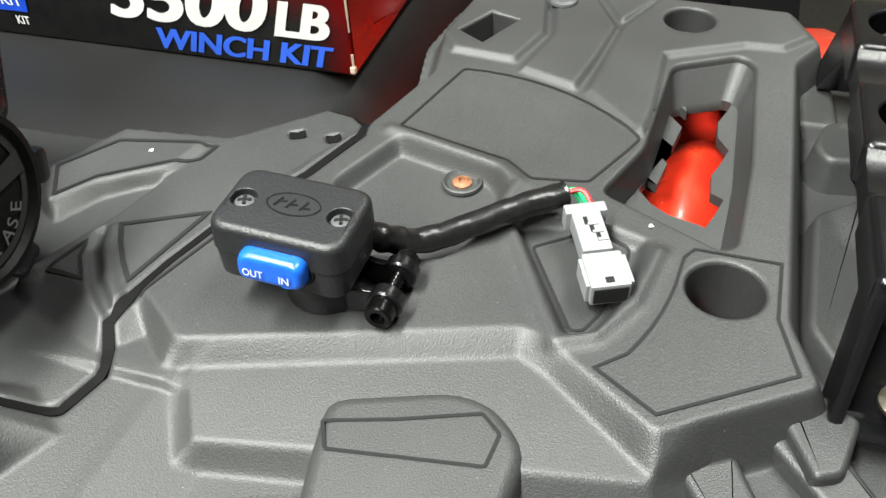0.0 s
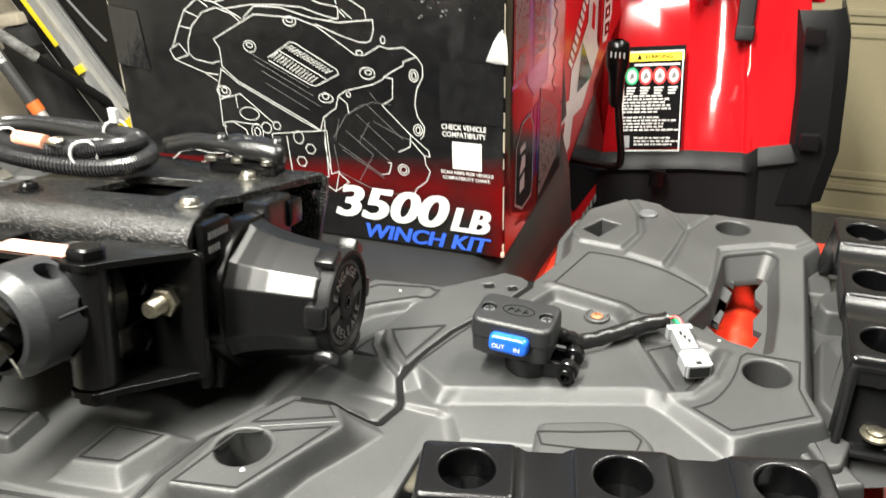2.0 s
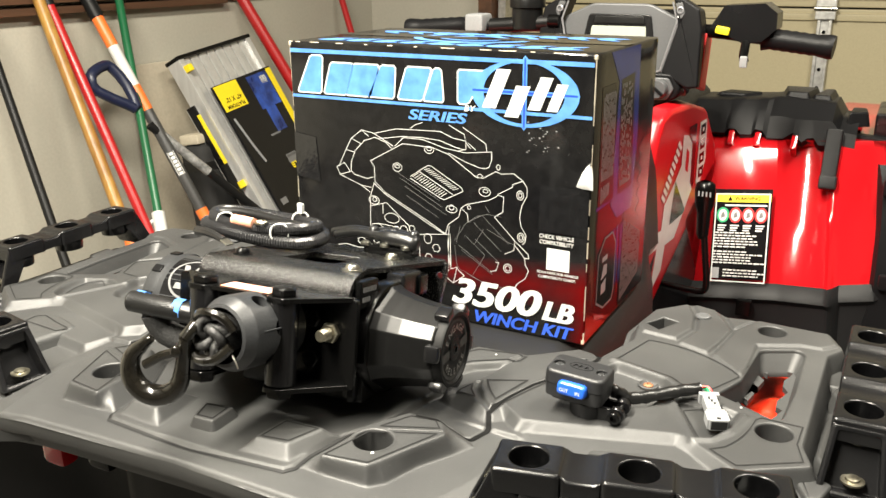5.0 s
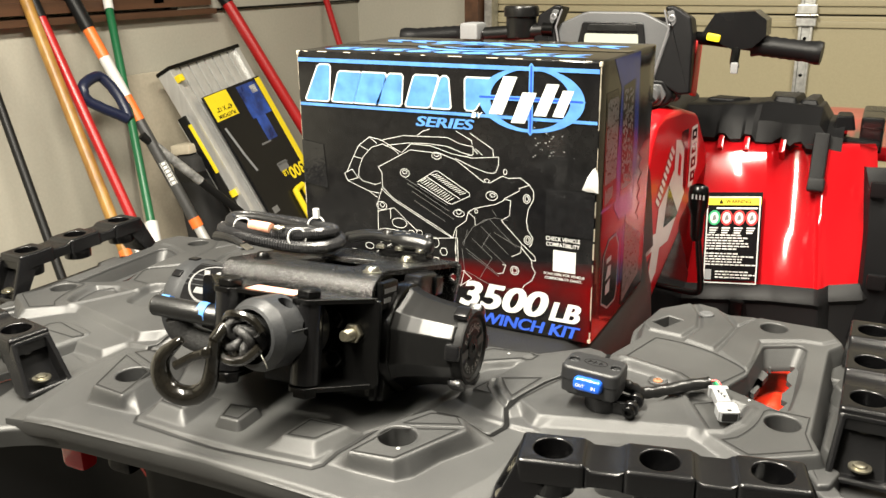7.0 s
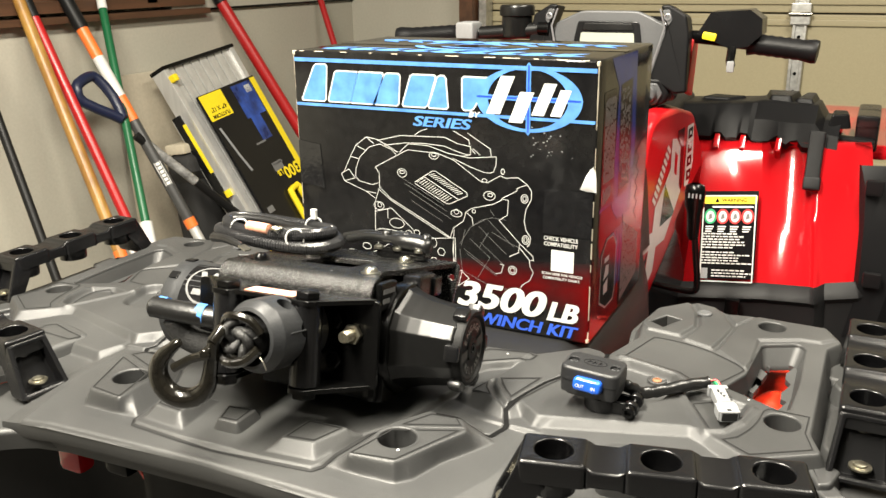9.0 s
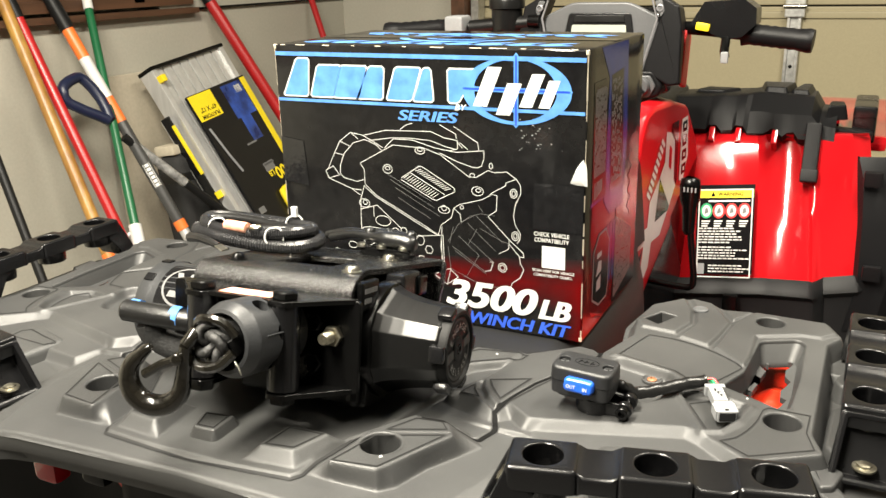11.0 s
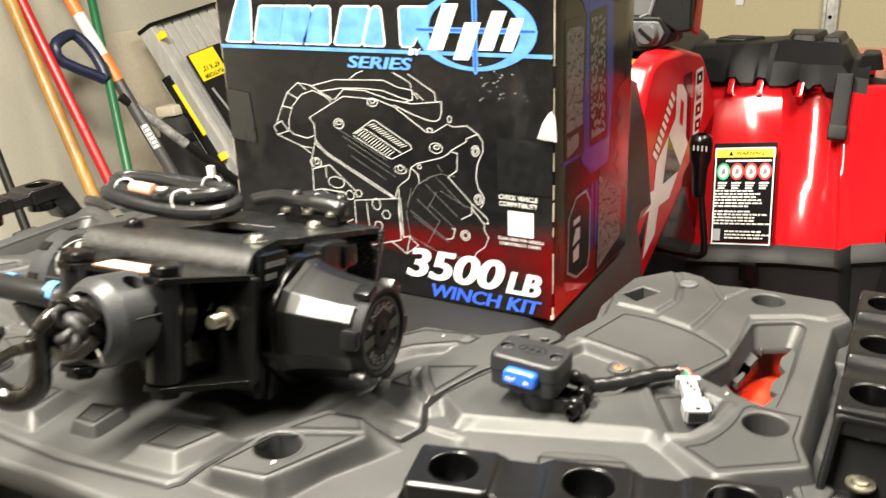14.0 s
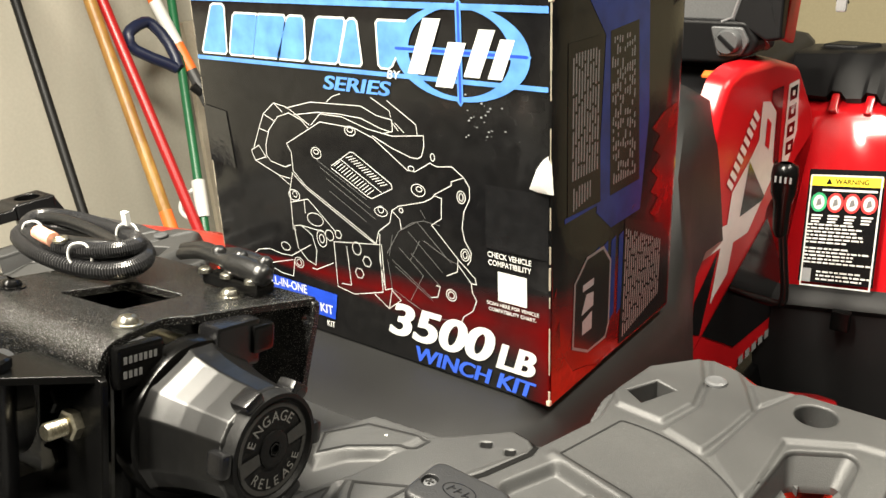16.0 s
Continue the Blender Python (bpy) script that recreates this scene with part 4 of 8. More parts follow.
mop = pole_tool("green_mop", (-1.531, 1.365, 1.262), (-0.9, 0.906, 0.0), 0.0115, [("cap", 1.30, 1.235, WHITE, 1.15), ("pole", 1.235, 0.69, POLEGREEN, 1), ("socket", 0.70, 0.62, WHITE, 1.5), ("lower_pole", 0.62, 0.02, POLEGREEN, 1)], "green mop pole with a white plastic clamp", "mop")
m = frame_on((-1.531, 1.365, 1.262), (-0.9, 0.906, 0.0), 0.655)
part("clamp", tube(bmesh.new(), smooth_line([(0, 0, 0.03), (0.035, 0.0, 0.02), (0.05, 0, -0.015), (0.03, 0, -0.04), (0.0, 0, -0.03)], 4, True), 0.006, 8, True, Matrix.Translation(-Vector((-0.9, 0.906, 0.0))) @ m), WHITE, mop, "white plastic clamp")
pole_tool("red_pole", (-1.54, 1.842, 1.28), (-0.9, 2.132, 0.0), 0.019, [("grip", 1.29, 1.235, POLEBLACK, 1.1), ("pole", 1.235, 0.0, POLERED, 1)], "thick red pole leaning on the wall", "pole")
pole_tool("thin_red_pole", (-1.55, 2.436, 1.30), (-0.9, 2.097, 0.0), 0.012, [("pole", 1.33, 0.0, POLERED, 1)], "red pole leaning in the wall corner", "pole")
# snow shovel with a D-shaped grip
foot = Vector((-0.903, 2.049, 0.0))
spade = thing("snow_shovel", Matrix.Translation(foot), "snow shovel with a navy D-shaped grip leaning on the wall", "shovel", "tools against the wall")
n1, n2 = Vector((-1.354, 1.262, 0.909)), Vector((-1.225, 1.487, 0.649))
part("shaft", tube(bmesh.new(), [n1 - foot, n1.lerp(n2, 0.5) - foot, n2 - foot, n2 + (n2 - n1) * 2.3 - foot], 0.0125, 12), POLEBLACK, spade)
part("decal", tube(bmesh.new(), [n1.lerp(n2, 0.12) - foot, n1.lerp(n2, 0.35) - foot, n1.lerp(n2, 0.58) - foot], 0.0131, 12), PALESLEEVE, spade, "silver decal sleeve")
grip = [(-1.425, 1.135, 1.045), (-1.430, 1.150, 1.068), (-1.436, 1.205, 1.085), (-1.430, 1.232, 1.075), (-1.405, 1.258, 1.015), (-1.375, 1.255, 0.945), (-1.383, 1.225, 0.958), (-1.415, 1.145, 1.010)]
part("grip", tube(bmesh.new(), smooth_line([Vector((p[0], 1.203 + 0.80 * (p[1] - 1.203), 1.012 + 0.80 * (p[2] - 1.012))) - foot for p in grip], 2, True), 0.0145, 10, True), NAVY, spade, "navy plastic D-shaped grip")
part("blade", rbox(bmesh.new(), 0.02, 0.42, 0.30, 0.008, pose(0.0, 0.0, 0.15, 0, 15, 0)), NAVY, spade)
# beige board and dark bag behind the platform
board = thing("leaning_board", (-1.47, 1.50, 0.0), "plain beige board leaning flat against the wall", "board")
part("sheet", rbox(bmesh.new(), 0.018, 0.23, 1.05, 0.003, pose(-0.035, 0, 0.523, 0, -3, 0)), BEIGE, board)
bag = thing("tool_bag", (-1.33, 1.51, 0.0), "black nylon tool bag with a cream lid standing by the wall", "bag")
part("body", rbox(bmesh.new(), 0.10, 0.16, 0.82, 0.03, pose(0, 0, 0.41, 0, -8, 0), 3), FABRIC, bag)
part("flap", rbox(bmesh.new(), 0.075, 0.15, 0.03, 0.008, pose(-0.060, 0.0, 0.832, 0, -8, 0)), BEIGE, bag, "cream cardboard lid")
part("strap", rbox(bmesh.new(), 0.11, 0.165, 0.03, 0.01, pose(-0.05, 0, 0.75, 0, -8, 0)), CABLE, bag)

# folded aluminium work platform with a card sleeve
P0 = Vector((-0.899, 1.782, 0.0))
tilt = math.degrees(math.atan2(0.55, 1.09))
platform = thing("work_platform", pose(*P0, 0, 0, 0), "folded aluminium work platform in a printed card sleeve", "work platform")
LEAN_M = pose(0, 0, 0, 0, -tilt, 0) @ pose(0, 0, 0, 7.3, 0, 0)
# local: y along the wall, z up the leaning face, x out of the wall


def lean(y, z, x=0.0, rx=0):
    return LEAN_M @ Matrix.Translation((x, y, z)) @ pose(0, 0, 0, rx)


LEN = 1.215
for i in range(8):
    y = -0.135 + 0.27 * i / 7
    part("tread_strip", rbox(bmesh.new(), 0.012, 0.033, LEN, 0.003, lean(y, LEN / 2, 0.0)), ALU, platform)
for y in (-0.160, 0.160):
    part("side_rail", rbox(bmesh.new(), 0.055, 0.022, LEN, 0.004, lean(y, LEN / 2, -0.012)), ALU, platform)
part("end_cap", rbox(bmesh.new(), 0.060, 0.345, 0.012, 0.003, lean(0, LEN + 0.004, -0.012)), SATIN, platform, "black end cap")
part("corner_cap", rbox(bmesh.new(), 0.062, 0.020, 0.022, 0.005, lean(-0.160, LEN - 0.035, 0.004)), YELLOW, platform, "yellow corner cap")
part("corner_cap", rbox(bmesh.new(), 0.064, 0.045, 0.06, 0.006, lean(-0.15, 0.62, 0.006)), YELLOW, platform, "yellow corner cap")
for y in (-0.186, -0.170, -0.154):
    part("leg_rail", rbox(bmesh.new(), 0.02, 0.014, 0.95, 0.003, lean(y, 0.60, -0.03)), ALU, platform)
part("leg_sleeve", rbox(bmesh.new(), 0.03, 0.010, 0.44, 0.002, lean(-0.190, 0.86, -0.02)), BLACKPRINT, platform, "black edge of the sleeve")
part("sleeve_edge", rbox(bmesh.new(), 0.006, 0.011, 0.16, 0.001, lean(-0.193, 0.97, -0.004)), YELLOW, platform, "yellow printed edge")
part("sleeve_edge", rbox(bmesh.new(), 0.006, 0.034, 0.022, 0.001, lean(-0.178, 0.815, 0.0)), YELLOW, platform, "yellow printed band")
sleeve = part("card_sleeve", rbox(bmesh.new(), 0.012, 0.283, 0.68, 0.002, lean(0.017, 0.765, 0.030)), BLACKPRINT, platform, "black card sleeve")


def on_sleeve(y0, z0, y1, z1, mat, name, label=""):
    y0, y1 = y0 - 0.018, y1 - 0.018
    bm = flat(bmesh.new(), [(y0, z0), (y1, z0), (y1, z1), (y0, z1)], lean(0, 0, 0.0364) @ Matrix(((0, 0, 1, 0), (1, 0, 0, 0), (0, 1, 0, 0), (0, 0, 0, 1))))
    return part(name, bm, mat, sleeve, label, 0)


on_sleeve(-0.108, 1.02, 0.0, 1.102, YELLOW, "printed_panel", "yellow printed panel")
on_sleeve(0.150, 0.43, 0.176, 1.100, YELLOW, "printed_edge", "yellow printed edge")
on_sleeve(0.045, 0.985, 0.146, 1.096, SLEEVEBLUE, "printed_photo", "blue printed picture")
on_sleeve(0.060, 0.905, 0.110, 0.985, SLEEVEBLUE, "printed_photo", "blue printed picture")
on_sleeve(0.105, 1.06, 0.135, 1.085, WHITE, "printed_box", "small white printed label")
for i, (y, z, w, hgt) in enumerate(((0.02, 0.90, 0.05, 0.006), (0.04, 0.82, 0.05, 0.006), (-0.09, 0.70, 0.03, 0.02), (0.035, 0.80, 0.05, 0.03), (-0.06, 0.60, 0.04, 0.006), (-0.06, 0.585, 0.04, 0.006), (0.05, 0.53, 0.06, 0.005), (-0.09, 0.53, 0.08, 0.005))):
    on_sleeve(y, z, y + w, z + hgt, GREYPRINT, "printed_bar", "grey printed bar")
part("printed_picture", tube(bmesh.new(), [(0.0372, -0.112, 0.995), (0.0372, -0.095, 0.90), (0.0372, -0.08, 0.84)], 0.004, 6, False, LEAN_M), GREY, sleeve)
UP = lean(-0.018, 0, 0.0372) @ Matrix(((0, 0, 1, 0), (-1, 0, 0, 0), (0, -1, 0, 0), (0, 0, 0, 1)))
part("lettering", lettering("47\" X 12\"", 0.02, 0.075, UP @ Matrix.Translation((0.012, -1.058, 0)), bold=0.02), BLACKPRINT, sleeve, "black lettering", 0)
part("lettering", lettering("PLATFORM", 0.02, 0.080, UP @ Matrix.Translation((0.012, -1.036, 0)), bold=0.02), BLACKPRINT, sleeve, "black lettering", 0)
part("lettering", lettering("300", 0.05, 0.080, UP @ Matrix.Translation((-0.150, -0.800, 0)), bold=0.03), YELLOW, sleeve, "yellow lettering", 0)
part("lettering", lettering("LB", 0.03, 0.026, UP @ Matrix.Translation((-0.064, -0.800, 0)), bold=0.03), YELLOW, sleeve, "yellow lettering", 0)
part("handle", tube(bmesh.new(), smooth_line([(0.045, 0.020, 0.56), (0.045, 0.022, 0.71), (0.045, 0.030, 0.728), (0.045, 0.060, 0.730), (0.045, 0.070, 0.715), (0.045, 0.068, 0.55)], 4), 0.010, 8, False, LEAN_M), YELLOW, platform, "yellow plastic handle")
# ---- the quad bike in front of the rack ----
quad = thing("quad_bike", (0, 0.9, 0), "red and black quad bike parked in the garage", "quad bike")
Q = Matrix.Translation((0, -0.9, 0))


def qpart(name, bm, mat, label="", smooth=40, parent=None):
    bmesh.ops.transform(bm, matrix=Q, verts=bm.verts)
    return part(name, bm, mat, parent or quad, label, smooth)


# seat: a long cushion that rises towards the tank
rows = []
for y, z, w, r in ((0.286, 0.890, 0.165, 0.03), (0.292, 0.912, 0.178, 0.034), (0.302, 0.924, 0.188, 0.034), (0.320, 0.9295, 0.196, 0.032), (0.36, 0.9300, 0.200, 0.030), (0.50, 0.9300, 0.205, 0.030), (0.66, 0.932, 0.200, 0.03), (0.72, 0.962, 0.185, 0.04), (0.78, 1.030, 0.152, 0.045), (0.83, 1.078, 0.136, 0.045), (0.88, 1.092, 0.128, 0.045), (0.94, 1.084, 0.123, 0.045), (0.99, 1.070, 0.115, 0.045), (1.02, 1.05, 0.10, 0.05)):
    rows.append([(-w - 0.01, y, z - 0.20), (-w, y, z - r * 1.6), (-w + r * 0.35, y, z - r * 0.4), (-w + r * 1.3, y, z), (0, y, z + 0.0004), (w - r * 1.3, y, z), (w - r * 0.35, y, z - r * 0.4), (w, y, z - r * 1.6), (w + 0.01, y, z - 0.20)])
bm = bmesh.new()
quilt(bm, rows)
bm.faces.ensure_lookup_table()
bm.faces.new([v for v in bm.verts][:9])
seat = qpart("seat", bm, SEAT, "black vinyl seat", 60)
# rear fender under the rack
for s in (1, -1):
    bm = bmesh.new()
    rows = [[(s * x, y, z) for x, z in prof] for y, prof in (
        (0.10, ((0.16, 0.82), (0.20, 0.87), (0.36, 0.885), (0.49, 0.87), (0.515, 0.81))),
        (0.20, ((0.16, 0.84), (0.20, 0.885), (0.36, 0.895), (0.49, 0.88), (0.515, 0.82))),
        (0.45, ((0.19, 0.86), (0.215, 0.888), (0.36, 0.905), (0.50, 0.905), (0.52, 0.85))),
        (0.50, ((0.19, 0.86), (0.215, 0.890), (0.36, 0.925), (0.50, 0.930), (0.53, 0.88))),
        (0.62, ((0.195, 0.84), (0.215, 0.872), (0.33, 0.875), (0.47, 0.885), (0.54, 0.83))),
        (0.80, ((0.185, 0.76), (0.205, 0.79), (0.27, 0.76), (0.36, 0.70), (0.40, 0.62))))]
    quilt(bm, rows, thick=0.004)
    qpart("rear_fender", bm, ORANGERED, "bright red rear fender")
    qpart("fender_hump", lathe(bmesh.new(), [(1.0, 0), (0.97, 0.3), (0.85, 0.55), (0.62, 0.78), (0.32, 0.95), (0.02, 1.0)], 24, pose(s * 0.3890, 0.346, 0.887, 0, 0, s * -6) @ Matrix.Diagonal((0.031, 0.086, 0.049, 1))), ORANGERED, "bright red fender hump under the slot", 60)
    qpart("rack_support", rbox(bmesh.new(), 0.03, 0.32, 0.05, 0.006, Matrix.Translation((s * 0.17, 0.22, 0.892))), SATIN)
qpart("tail_cover", rbox(bmesh.new(), 0.33, 0.40, 0.14, 0.02, Matrix.Translation((0, 0.28, 0.835))), BODY)
for s in (1, -1):
    bm = bmesh.new()
    quilt(bm, [[(s * 0.0, 0.19, 0.905), (s * 0.11, 0.185, 0.905), (s * 0.145, 0.10, 0.903), (s * 0.21, 0.13, 0.900), (s * 0.30, 0.12, 0.895), (s * 0.43, 0.085, 0.888), (s * 0.52, 0.085, 0.88)], [(s * 0.0, 0.20, 0.70), (s * 0.11, 0.195, 0.70), (s * 0.15, 0.105, 0.70), (s * 0.22, 0.165, 0.70), (s * 0.32, 0.16, 0.70), (s * 0.45, 0.075, 0.70), (s * 0.53, 0.075, 0.70)], [(s * 0.0, 0.17, 0.50), (s * 0.11, 0.17, 0.50), (s * 0.16, 0.09, 0.50), (s * 0.24, 0.11, 0.50), (s * 0.34, 0.10, 0.50), (s * 0.46, 0.06, 0.50), (s * 0.54, 0.06, 0.50)]], thick=0.006)
    qpart("mud_guard", bm, BODY, "black plastic mud guard")
    qpart("tail_light", rbox(bmesh.new(), 0.03, 0.02, 0.035, 0.006, Matrix.Translation((s * 0.225, 0.062, 0.878))), RED, "red tail light")
    tyre = qpart("rear_wheel", lathe(bmesh.new(), [(0.14, -0.115), (0.24, -0.125), (0.30, -0.11), (0.325, -0.06), (0.328, 0.06), (0.30, 0.11), (0.24, 0.125), (0.14, 0.115)], 32, pose(s * 0.44, 0.22, 0.33, 0, 90, 0)), TYRE, "black knobbly tyre")
    qpart("front_wheel", lathe(bmesh.new(), [(0.14, -0.10), (0.24, -0.11), (0.30, -0.10), (0.325, -0.05), (0.328, 0.05), (0.30, 0.10), (0.24, 0.11), (0.14, 0.10)], 32, pose(s * 0.40, 1.55, 0.33, 0, 90, 0)), TYRE, "black knobbly tyre")
qpart("frame", rbox(bmesh.new(), 0.30, 1.5, 0.28, 0.04, Matrix.Translation((0, 0.85, 0.48))), SATIN)

# tank side covers with the stripe graphic, on a plane that flares forwards
cover = [(0.86, 0.700), (0.932, 0.700), (1.042, 0.643), (1.210, 0.680), (1.235, 0.690), (1.160, 0.800), (1.100, 0.880), (1.185, 0.935), (1.240, 0.965), (1.225, 1.005), (1.160, 1.078), (1.085, 1.096), (0.985, 1.098), (0.952, 1.088), (0.932, 1.055), (0.902, 0.92), (0.875, 0.80)]
FLARE = math.atan(0.12)
SIDE = Matrix(((0.12, 0, math.cos(FLARE), 0.012), (1, 0, -math.sin(FLARE), 0), (0, 1, 0, 0), (0, 0, 0, 1)))
for s in (1, -1):
    bm = prism(bmesh.new(), fillet(cover, 0.010), -0.03, 0.0, bev=0.010, slope=0.004)
    bmesh.ops.transform(bm, matrix=SIDE, verts=bm.verts)
    if s < 0:
        bmesh.ops.transform(bm, matrix=Matrix.Diagonal((-1, 1, 1, 1)), verts=bm.verts)
    side = qpart("tank_cover", bm, TANKRED, "glossy red tank side cover")
    if s < 0:
        continue

    def graphic(poly, mat, name, lift=0.0):
        return qpart(name, flat(bmesh.new(), poly, SIDE, lift + 0.0008), mat, "", 0, side)

    graphic([(0.907, 0.864), (0.937, 0.898), (0.975, 0.897), (0.981, 0.939), (1.024, 0.972), (1.048, 0.995), (1.048, 1.047), (1.072, 1.043), (1.093, 1.025), (1.097, 0.955), (1.109, 0.941), (1.080, 0.909), (1.069, 0.899), (1.039, 0.867), (0.997, 0.865), (0.987, 0.823), (0.943, 0.793), (0.961, 0.868)], WHITE, "white_stripe")
    graphic([(1.024, 0.972), (1.080, 0.9095), (1.074, 0.904), (1.009, 0.898)], BLACKPRINT, "black_stripe", 0.0005)
    graphic([(1.066, 1.022), (1.080, 1.012), (1.080, 0.976), (1.066, 0.984)], TANKRED, "red_stripe", 0.0005)
    graphic([(1.074, 1.057), (1.109, 1.058), (1.116, 0.951), (1.110, 0.943), (1.100, 0.957), (1.0955, 1.026), (1.075, 1.0445)], BLACKPRINT, "dark_stripe", 0.0003)
    graphic([(1.126, 1.057), (1.159, 1.059), (1.170, 0.985), (1.150, 0.944), (1.128, 0.945)], WHITE, "white_stripe")
    for i in range(4):
        y, z = 1.1315 + 0.0012 * i, 1.051 - 0.026 * i
        graphic([(y, z), (y + 0.024, z + 0.002), (y + 0.0245, z - 0.017), (y + 0.001, z - 0.019)], BLACKPRINT, "printed_bar", 0.0004)
        graphic([(y + 0.008, z - 0.005), (y + 0.016, z - 0.005), (y + 0.0165, z - 0.012), (y + 0.0085, z - 0.012)], WHITE, "printed_bar", 0.0006)
    for i in range(9):
        y, z = 0.962 + 0.0074 * i, 0.956 + 0.0098 * i
        graphic([(y, z), (y + 0.0155, z - 0.013), (y + 0.0205, z - 0.0070), (y + 0.005, z + 0.006)], WHITE, "printed_bar", 0.0007)
    graphic([(1.112, 0.883), (0.927, 0.752), (1.026, 0.695), (1.185, 0.699), (1.190, 0.732), (1.150, 0.800), (1.098, 0.872)], BLACKPRINT, "knee_pad", 0.0003)
    graphic([(0.956, 0.866), (0.920, 0.755), (0.899, 0.765), (0.899, 0.811)], BLACKPRINT, "dark_stripe", 0.0002)
    for i in range(7):
        y = 1.048 + 0.021 * i
        graphic([(y, 0.655 + 0.0022 * i), (y + 0.014, 0.656 + 0.0022 * i), (y + 0.012, 0.670 + 0.0022 * i), (y - 0.002, 0.669 + 0.0022 * i)], GREY, "printed_bar", 0.0008)
# lower red side panel and tank top
bm = prism(bmesh.new(), fillet([(0.70, 0.60), (1.00, 0.60), (1.05, 0.640), (0.935, 0.698), (0.80, 0.70)], 0.01), -0.03, 0.0, bev=0.008)
bmesh.ops.transform(bm, matrix=Matrix.Translation((0.145, 0, 0)) @ SIDE, verts=bm.verts)
qpart("side_panel", bm, RED, "glossy red lower side panel")
qpart("tank_top", rbox(bmesh.new(), 0.22, 0.46, 0.16, 0.04, pose(0, 1.20, 1.000, 4, 0, 0), 3), BODY)
qpart("tank_label", rbox(bmesh.new(), 0.05, 0.02, 0.004, 0.001, pose(0.092, 1.02, 1.083, 8, 0, 10)), ORANGE, "orange warning strip")

# front fenders: a skin that faces the rider, leaning back towards its top
edge = ((0.08, 1.0), (0.148, 1.0), (0.202, 1.0), (0.262, 1.0), (0.276, 0.998), (0.310, 0.994), (0.342, 0.990), (0.350, 0.986), (0.357, 0.991), (0.366, 1.003), (0.420, 1.012), (0.446, 1.03))
LEANING = {0.276: 0.7, 0.310: 1.0, 0.342: 1.0, 0.350: 0.8, 0.357: 0.5}
for s in (1, -1):
    bm = bmesh.new()
    rows = []
    for z, y, out, rise in ((1.030, 1.50, -0.01, 0.0), (1.018, 1.285, -0.004, 0.0), (1.010, 1.256, 0.0, 0.06), (0.992, 1.2405, 0.004, 0.08), (0.930, 1.219, 0.014, 0.08), (0.840, 1.190, 0.027, 0.10), (0.752, 1.165, 0.037, 0.13)):
        rows.append([(s * (x + out), y + (k - 1.0) * (1.0 if z < 1.0 else 0.3) * 1.6 + (0.20 * max(0, z - 0.76) * LEANING.get(x, 0) if z < 1.01 else 0), z + rise * (x - 0.2)) for x, k in edge])
    quilt(bm, rows, thick=0.004)
    qpart("front_fender", bm, RED, "glossy red front fender", 50)
    GE = [(x + 0.037, 1.165 + (k - 1.0) * 1.6, 0.752 + 0.13 * (x - 0.2)) for x, k in edge]
    # black lower guard
    bm = bmesh.new()
    rows = [[(s * (x + dx), y + dy, z + dz) for x, y, z in GE] for dx, dy, dz in ((0.0, -0.004, 0.008), (0.002, -0.020, -0.004), (0.004, -0.026, -0.016), (0.006, -0.018, -0.026))]
    rows.append([(s * (x + 0.03 if x < 0.47 else x + 0.06), y - 0.03, 0.42) for x, y, z in GE])
    quilt(bm, rows, thick=0.004)
    qpart("lower_guard", bm, GUARD, "black grained lower guard", 30)
    bm = bmesh.new()
    quilt(bm, [[(s * (x + dx), y + dy, z) for x, y in ((0.436, 1.225), (0.448, 1.200), (0.495, 1.212), (0.517, 1.235), (0.520, 1.30))] for z, dx, dy in ((0.985, -0.012, 0.05), (0.95, 0.0, 0.02), (0.88, 0.006, 0.0), (0.775, 0.010, -0.035), (0.690, -0.004, -0.045))], thick=0.006)
    qpart("fender_trim", bm, BODY, "black fender edge trim", 30)
for z in (0.955, 0.80):
    qpart("trim_hook", rbox(bmesh.new(), 0.03, 0.012, 0.028, 0.004, Matrix.Translation((0.470 - (z - 0.88) * 0.1, 1.186 + (z - 0.88) * 0.3, z))), BODY)
qpart("guard_clip", rbox(bmesh.new(), 0.026, 0.014, 0.030, 0.003, Matrix.Translation((0.253, 1.130, 0.724))), SATIN)
bm = bmesh.new()
tube(bm, [(0.34, 1.128, 0.655), (0.44, 1.128, 0.615)], 0.004, 6)
qpart("guard_crease", bm, BODY)
# warning label on the fender
LW = 0.103
W0 = Matrix(((0.985, -0.07, 0.02, 0.1715), (0.0, 0.265, -0.96, 1.1945), (0.105, 0.96, 0.265, 0.9160), (0, 0, 0, 1))) @ Matrix.Translation((0, -0.921, 0))
warn = qpart("warning_label", rbox(bmesh.new(), LW, 0.166, 0.0012, 0, W0 @ Matrix.Translation((LW / 2, 0.845, 0))), BLACKPRINT, "black warning label with a yellow heading", 0)


def sticker(x0, z0, x1, z1, mat, name, lift=0.0010):
    return qpart(name, flat(bmesh.new(), [(x0 * LW, z0), (x1 * LW, z0), (x1 * LW, z1), (x0 * LW, z1)], W0, lift), mat, "", 0, warn)


sticker(0.02, 0.904, 0.98, 0.918, YELLOW, "heading")
qpart("border", ribbon(bmesh.new(), [(0.004, 0.757), (LW - 0.004, 0.757), (LW - 0.004, 0.919), (0.004, 0.919)], 0.0022, True, W0, 0.0011), WHITE, "", 0, warn)
qpart("lettering", lettering("WARNING", 0.011, LW * 0.44, W0 @ Matrix.Translation((LW * 0.36, 0.9070, 0.0014)), bold=0.02, height=0.0075), BLACKPRINT, "", 0, warn)
